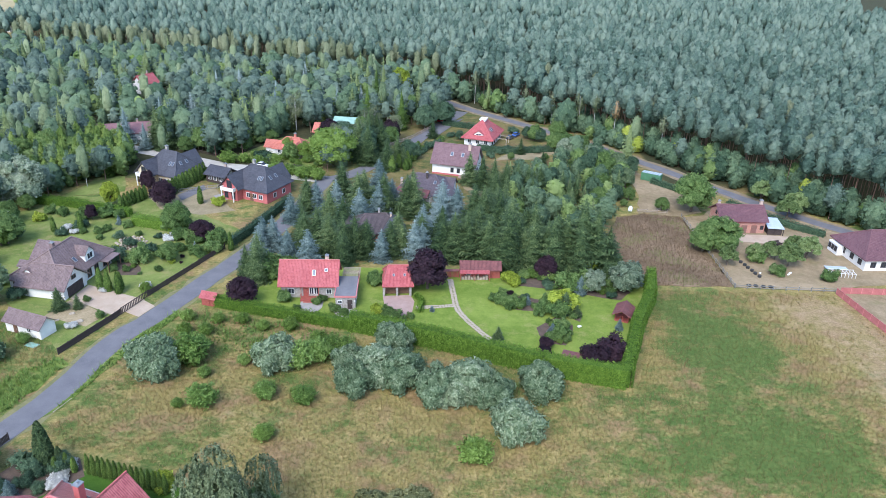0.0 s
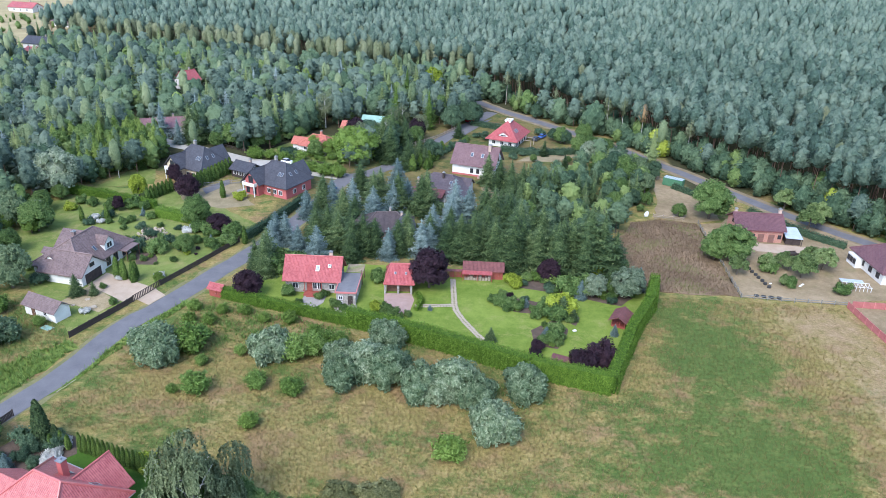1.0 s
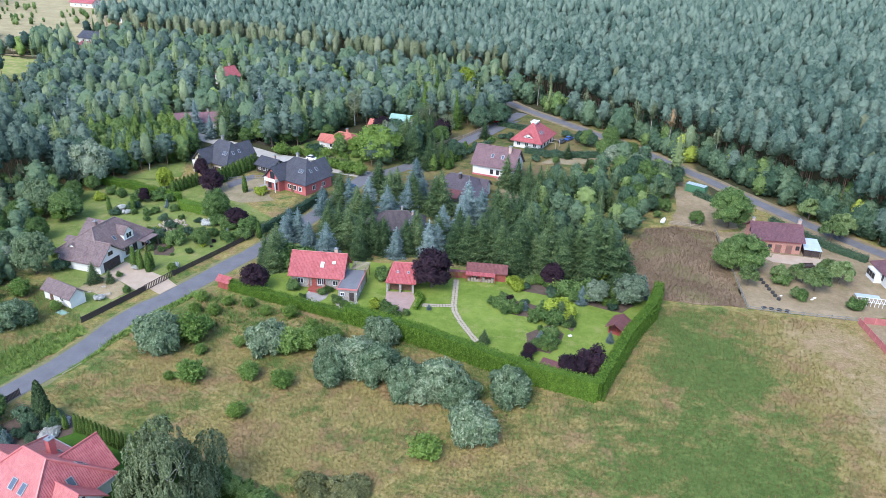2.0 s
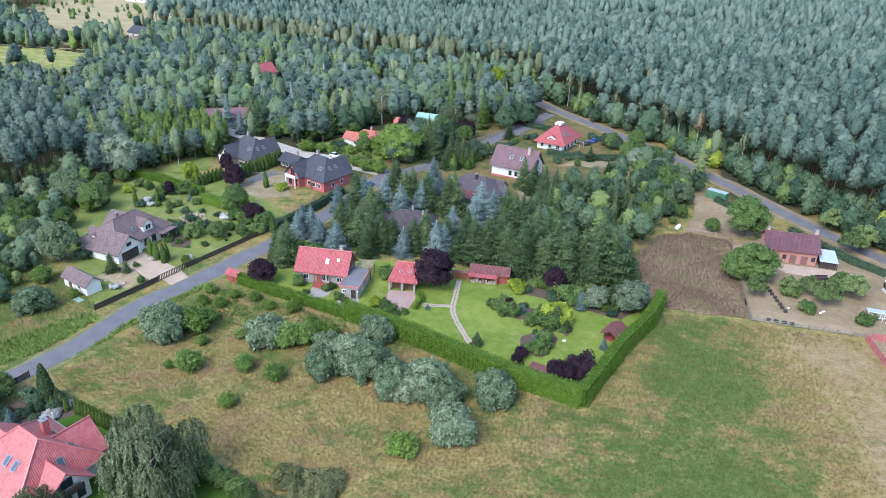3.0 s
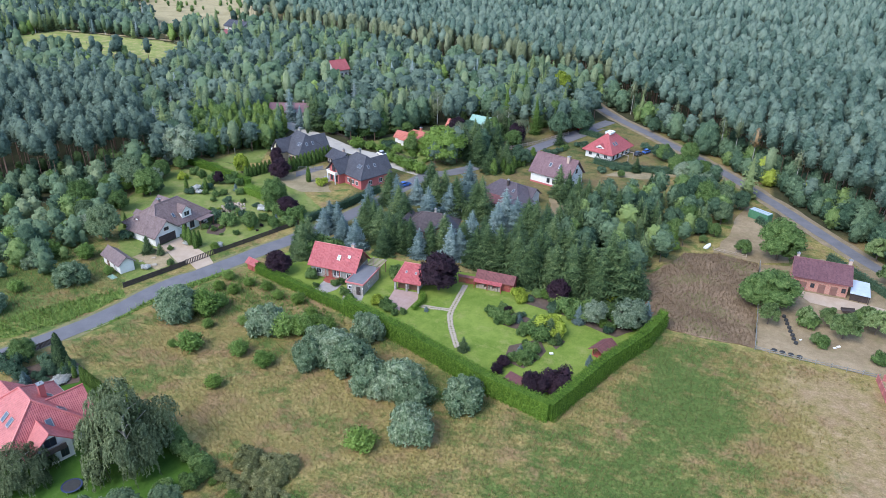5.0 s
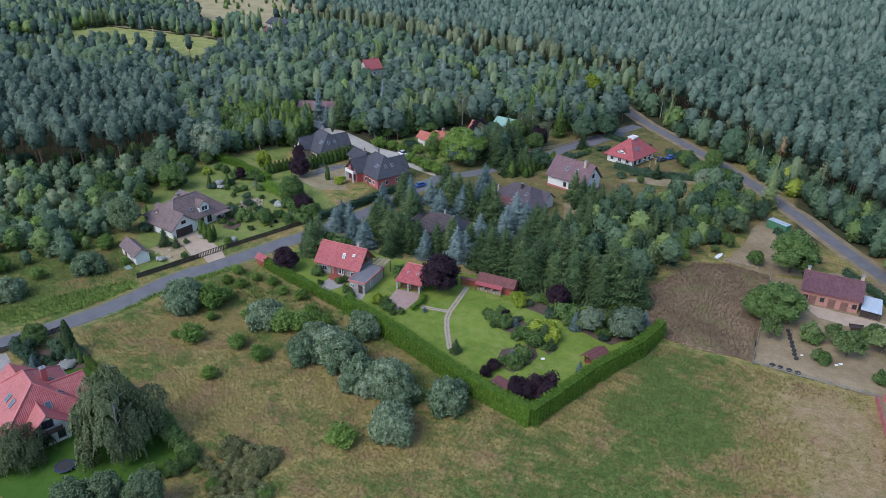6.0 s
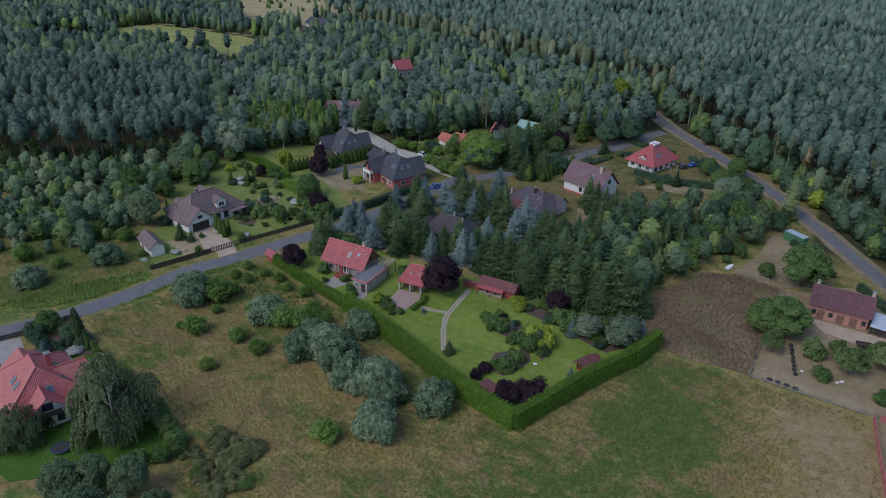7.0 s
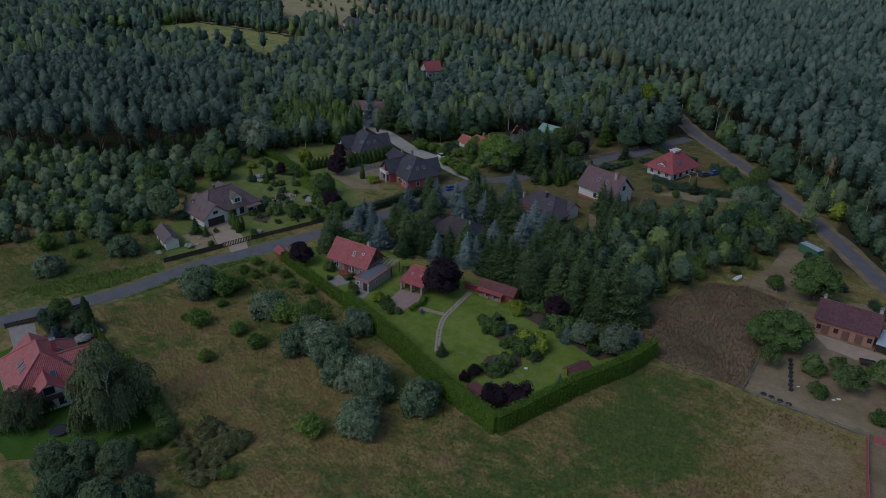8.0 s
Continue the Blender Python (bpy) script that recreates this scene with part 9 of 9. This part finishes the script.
birch_belt = pine_zone & (X < 20) & (north > 345) & (north < 362) & (u > 0.35)
birch_in = birch_belt | (pine_zone & (u > 0.955) & (E_ > 12) & (E_ < 60) & (X > 4)) | (pine_zone & (u > 0.93) & (X < 4) & (dist < 430) & ~west_stand)
broad = west_stand & ~birch_in
stand = pine_zone & ~birch_in & ~broad & ((E_ > 2.5) | (X < 4))
thin = broad & (u < 0.94)
XY = np.stack([X[thin], Y[thin]], 1)
wood("pine_forest", "tall old pines with bare reddish trunks", "pine", XY, wrng.uniform(0.84, 1.04, len(XY)), 200, "scots", "pine_bark", 350)
for lo, hi, q, seed in ((0, 260, 190, 300), (260, 370, 96, 310), (370, 500, 40, 320), (500, 720, 18, 330)):
    m_ = stand & (dist >= lo) & (dist < hi) & ((dist < 500) | (u < 0.72))
    XY = np.stack([X[m_], Y[m_]], 1)
    wood("pine_forest", "dense tall pine forest", "pine", XY, wrng.uniform(0.86, 1.16, len(XY)) * (1.0 if lo < 500 else 1.12), q, "pine", "pine_bark", seed)
XY = np.stack([X[birch_in], Y[birch_in]], 1)
wood("birch_stand", "pale birches among the pines", "birch", XY, wrng.uniform(0.8, 1.05, len(XY)), 170, "pale", "birch_bark", 340)

# the forest's lower edge along the road: leafy trees, saplings and thin birches before the pine trunks
ex, ey = scatter(0, 170, 110, 330, 3.7)
ee = east_side(ex, ey)
m_ = (ee > -2.6) & (ee < 10)
XY, ee = np.stack([ex[m_], ey[m_]], 1), ee[m_]
low = np.where(ee < 1.2, wrng.uniform(0.34, 0.55, len(XY)), wrng.uniform(0.34, 0.6, len(XY)))
low = low * np.interp(XY[:, 0], (40, 75), (1.0, 1.45))
mix = wrng.uniform(0, 1, len(XY))
for j, (a, b, leaf, text) in enumerate(((0, 0.76, "deep", "dark leafy trees along the forest edge"), (0.76, 0.95, "green", "green leafy saplings along the forest edge"),
                                        (0.95, 0.97, "yellow", "yellow-green bushes along the forest edge"))):
    m_ = (mix >= a) & (mix < b)
    wood("forest_edge_trees", text, "leaf", XY[m_], low[m_], 420, leaf, "bark", 360 + 10 * j)
ex, ey = scatter(0, 170, 110, 330, 5.5)
ee = east_side(ex, ey)
m_ = (ee > 0.2) & (ee < 3.2) & (wrng.uniform(0, 1, ex.size) < 0.9)
XY = np.stack([ex[m_], ey[m_]], 1)
mix = wrng.uniform(0, 1, len(XY))
for j, (a, b, leaf, text) in enumerate(((0, 0.7, "pale", "thin white-trunked birches at the forest edge"), (0.7, 0.76, "rust", "rusty withered birches at the forest edge"))):
    m_ = (mix >= a) & (mix < b)
    wood("edge_birches", text, "edge_birch", XY[m_], wrng.uniform(0.72, 1.0, m_.sum()), 200, leaf, "birch_bark", 390 + 10 * j)

# mixed village wood: broad pines, leafy trees, spruces and birches
mixed = ~pine_zone & (Y > 150) & ~inside_np(X, Y, [(-84, 106), (-113, 166), (-122, 166), (-175, 128), (-190, 90), (-150, 72), (-94, 96)])
kinds = (("leaf", 0.0, 0.24, "deep", "bark", 0.6, 1.05), ("leaf", 0.24, 0.32, "green", "bark", 0.5, 0.85), ("scots", 0.32, 0.68, "scots", "pine_bark", 0.6, 0.95),
         ("spruce", 0.68, 0.79, "spruce", "bark", 0.65, 1.1), ("birch", 0.79, 0.87, "poplar", "birch_bark", 0.6, 0.85), ("spruce", 0.87, 0.91, "blue", "bark", 0.6, 0.9),
         ("leaf", 0.91, 0.94, "bright", "bark", 0.5, 0.8))
for j, (kind, a, b, leaf, bark, s0, s1) in enumerate(kinds):
    for lo, hi, q in ((0, 290, 170), (290, 380, 82), (380, 720, 24)):
        m_ = mixed & (u >= a) & (u < b) & (dist >= lo) & (dist < hi)
        XY = np.stack([X[m_], Y[m_]], 1)
        wood("mixed_wood", "mixed village woodland of leafy trees and conifers", kind, XY, wrng.uniform(s0 * 1.1, s1 * 1.1, len(XY)), q, leaf, bark, 400 + 10 * j + q)

# young growth before the far fields, and bushes out on them
for j, (poly, step, chance, kind, leaf, s0, s1) in enumerate((
        (YOUNG_STRIP, 5.0, 0.9, "scots", "scots", 0.3, 0.52), (YOUNG_FIELDS, 5.0, 0.9, "scots", "scots", 0.55, 0.85), (FAR_FIELDS, 13.0, 0.14, "leaf", "green", 0.2, 0.5),
        (FAR_STRIP, 12.0, 0.1, "leaf", "green", 0.15, 0.3), ([(-330, 440), (-280, 440), (-300, 500), (-380, 520), (-390, 470)], 8.0, 0.45, "leaf", "green", 0.2, 0.5))):
    fx, fy = scatter(-440, -150, 220, 640, step)
    m_ = inside_np(fx, fy, poly) & (wrng.uniform(0, 1, fx.size) < chance)
    XY = np.stack([fx[m_], fy[m_]], 1)
    wood("far_bushes", "bushes and young pines round the far fields", kind, XY, wrng.uniform(s0, s1, len(XY)), 40, leaf, "bark", 560 + 10 * j)

# close-grown thujas and leafy trees between the villa gardens and the pines
vx, vy = scatter(-130, -90, 186, 236, 2.9)
m_ = inside_np(vx, vy, THUJA_WOOD)
XY = np.stack([vx[m_], vy[m_]], 1)
mix = wrng.uniform(0, 1, len(XY))
for j, (kind, a, b, leaf, s0, s1) in enumerate((("thuja", 0.0, 0.55, "thuja", 0.7, 1.15), ("thuja", 0.55, 0.7, "deep", 0.8, 1.2), ("leaf", 0.7, 0.85, "green", 0.55, 0.8), ("leaf", 0.85, 0.95, "deep", 0.55, 0.8))):
    m_ = (mix >= a) & (mix < b)
    wood("thuja_wood", "close-grown green thujas and leafy garden trees", kind, XY[m_], wrng.uniform(s0, s1, m_.sum()), 260, leaf, "bark", 620 + 10 * j)

# young leafy trees at the foot of the western pines
vx, vy = scatter(-250, -96, 96, 215, 4.2)
m_ = inside_np(vx, vy, [(-124, 166), (-112, 178), (-100, 196), (-92, 212), (-100, 222), (-116, 206), (-128, 180), (-150, 158), (-190, 134), (-230, 110), (-236, 96), (-200, 108), (-160, 134)]) & (wrng.uniform(0, 1, vx.size) < 0.75)
XY = np.stack([vx[m_], vy[m_]], 1)
sc = wrng.uniform(0.28, 0.55, len(XY))
mix = wrng.integers(0, 3, len(XY))
for j, leaf in enumerate(("deep", "green", "deep")):
    wood("forest_edge_trees", "leafy young trees at the foot of the pines", "leaf", XY[mix == j], sc[mix == j], 420, leaf, "bark", 460 + 10 * j)

# unkempt gardens behind the spruce row
tx, ty = scatter(14, 66, 152, 236, 4.0)
m_ = inside_np(tx, ty, [(14, 178), (26, 158), (41, 160), (50, 182), (58, 200), (62, 226), (50, 238), (48, 222), (38, 212), (24, 208), (18, 204), (24, 196)]) & (wrng.uniform(0, 1, tx.size) < 0.72)
XY = np.stack([tx[m_], ty[m_]], 1)
sc = wrng.uniform(0.45, 0.8, len(XY))
third = wrng.integers(0, 4, len(XY))
for j, (kind, leaf) in enumerate((("leaf", "deep"), ("leaf", "green"), ("scots", "deep"), ("spruce", "spruce"))):
    wood("garden_thicket", "overgrown gardens of mixed bushes and young trees", kind, XY[third == j], sc[third == j], 480, leaf, "bark", 700 + 10 * j)

# scrub west of the white shed
SCRUB = [(-84, 106), (-92, 124), (-104, 146), (-113, 166), (-122, 166), (-146, 148), (-175, 128), (-190, 90), (-150, 72), (-112, 84), (-94, 96)]
sx, sy = scatter(-200, -80, 60, 175, 4.3)
m_ = inside_np(sx, sy, SCRUB) & (wrng.uniform(0, 1, sx.size) < np.clip(0.35 + (-90 - sx) * 0.02 + (sy - 100) * 0.01, 0.25, 0.95))
XY = np.stack([sx[m_], sy[m_]], 1)
sc = wrng.uniform(0.3, 0.7, len(XY))
third = wrng.integers(0, 4, len(XY))
for j, leaf in enumerate(("deep", "green", "poplar", "deep")):
    wood("scrub_thicket", "loose scrub of young leafy trees", "leaf", XY[third == j], sc[third == j], 220, leaf, "bark", 500 + 10 * j)


def tufts(name, label, X, Y, hgt, leaf, seed, blades=6, wide=0.04):
    """Grass tufts: a few thin bent blades each."""
    rng = np.random.default_rng(seed)
    n = len(X) * blades
    bx, by = np.repeat(X, blades) + rng.normal(size=n) * 0.12, np.repeat(Y, blades) + rng.normal(size=n) * 0.12
    a = rng.uniform(0, 6.283, n)
    h = np.repeat(hgt, blades) * rng.uniform(0.6, 1.2, n)
    lx, ly = np.cos(a) * h * 0.6, np.sin(a) * h * 0.6
    px, py = -np.sin(a) * wide, np.cos(a) * wide
    z = np.zeros(n)
    V = np.stack([np.stack([bx - px, by - py, z], 1), np.stack([bx + px, by + py, z], 1), np.stack([bx + lx, by + ly, h], 1)], 1).reshape(-1, 3)
    Q = V.reshape(-1, 3, 3)
    gn = np.cross(Q[:, 1] - Q[:, 0], Q[:, 2] - Q[:, 0])
    back = gn @ np.array((-0.2, -0.8, 0.6)) < 0
    Q[back] = Q[back][:, ::-1]
    gn[back] *= -1
    gn /= np.maximum(np.linalg.norm(gn, axis=1, keepdims=True), 1e-9)
    nn_ = gn * 0.2 + (0, 0, 1)
    nn_ /= np.linalg.norm(nn_, axis=1, keepdims=True)
    return tagged(new(name, mesh_np(name, Q.reshape(-1, 3), np.arange(3 * n).reshape(-1, 3), L[leaf], None, np.repeat(nn_, 3, axis=0))), label, "grass", "", "stuff")


X, Y = scatter(-66, 96, 58, 138, 0.58)
ok = inside_np(X, Y, [(-60, 86), (-47, 126), (-16, 118), (2, 112), (20, 104), (34, 100), (42, 118), (51, 138), (88, 137), (92, 110), (96, 60), (-8, 62), (-12, 69), (-20, 75), (-48, 84)])
X, Y = X[ok], Y[ok]
g_, f_, b_ = cover_of(X, Y)
u = wrng.uniform(0, 1, X.size) + 0.5 * np.sin(X * 0.31 + 1.3 * np.sin(Y * 0.23)) * np.sin(Y * 0.37) * 0.5
fade = wrng.uniform(0.15, 0.7, X.size)
dry_m = (u > g_ + 0.1) & (b_ < fade)
grn_m = (u <= g_ + 0.1) & (b_ < fade) & (wrng.uniform(0, 1, X.size) < 0.8)
tufts("dry_meadow_grass", "tall dry straw-coloured meadow grass", X[dry_m], Y[dry_m], wrng.uniform(0.25, 0.65, dry_m.sum()), "dry", 600)
tufts("green_meadow_grass", "green meadow grass", X[grn_m], Y[grn_m], wrng.uniform(0.2, 0.5, grn_m.sum()), "grass", 601)
X, Y = scatter(-50, -6, 106, 130, 0.75)
ok = inside_np(X, Y, [(-47.5, 124), (-42, 126), (-28, 121.4), (-14, 116.6), (-16, 113.4), (-24, 115.5), (-31, 111), (-41, 112), (-47, 117)]) & (wrng.uniform(0, 1, X.size) < 0.6 + 0.4 * np.sin(X * 0.7) * np.sin(Y * 0.9))
tufts("tall_weeds", "tall yellow-green weeds along the hedge", X[ok], Y[ok], wrng.uniform(0.4, 1.1, ok.sum()), "meadow_bush", 604, 6, 0.09)
X, Y = scatter(38, 71, 138, 185, 0.55)
ok = inside_np(X, Y, BROWN)
hue = np.sin(X * 0.33 + 2 * np.sin(Y * 0.21)) * np.sin(Y * 0.29 + 1) + wrng.uniform(-0.5, 0.5, X.size)
for m_, leaf, seed, text in ((ok & (hue < 0.45), "weed", 602, "brown withered weeds of the fallow plot"), (ok & (hue >= 0.45), "grass", 605, "greenish weeds of the fallow plot")):
    tufts("withered_weeds", text, X[m_], Y[m_], wrng.uniform(0.2, 0.75, m_.sum()), leaf, seed, 6, 0.05)
X, Y = scatter(-86, -46, 78, 128, 0.7)
ok = (line_dist(X, Y, ROAD_MAIN) > 2.8) & (inside_np(X, Y, [(-73.5, 84), (-67, 94), (-63.5, 107), (-67, 108.6), (-76, 96), (-84, 80)]) | inside_np(X, Y, [(-62.6, 87.5), (-58.5, 97), (-54, 111), (-49.4, 124), (-50.6, 127), (-55.5, 114.5), (-60, 99), (-65, 88)]))
tufts("lush_weeds", "tall lush green roadside weeds", X[ok], Y[ok], wrng.uniform(0.4, 1.2, ok.sum()), "meadow_bush", 603, 7, 0.09)
X, Y = scatter(-118, -60, 70, 128, 0.75)
ok = inside_np(X, Y, [(-116, 78), (-84, 72), (-68, 100), (-67, 110), (-79, 121), (-98, 127), (-116, 112)]) & (line_dist(X, Y, ROAD_MAIN) > 3.2)
X, Y = X[ok], Y[ok]
hue = np.sin(X * 0.23 + 2 * np.sin(Y * 0.17)) * np.sin(Y * 0.2 + 1) + wrng.uniform(-0.6, 0.6, X.size)
tufts("dry_meadow_grass", "rough straw-coloured grass west of the road", X[hue < 0.1], Y[hue < 0.1], wrng.uniform(0.3, 0.8, (hue < 0.1).sum()), "dry", 606)
tufts("green_meadow_grass", "rough green grass west of the road", X[hue >= 0.1], Y[hue >= 0.1], wrng.uniform(0.3, 0.8, (hue >= 0.1).sum()), "grass", 607)
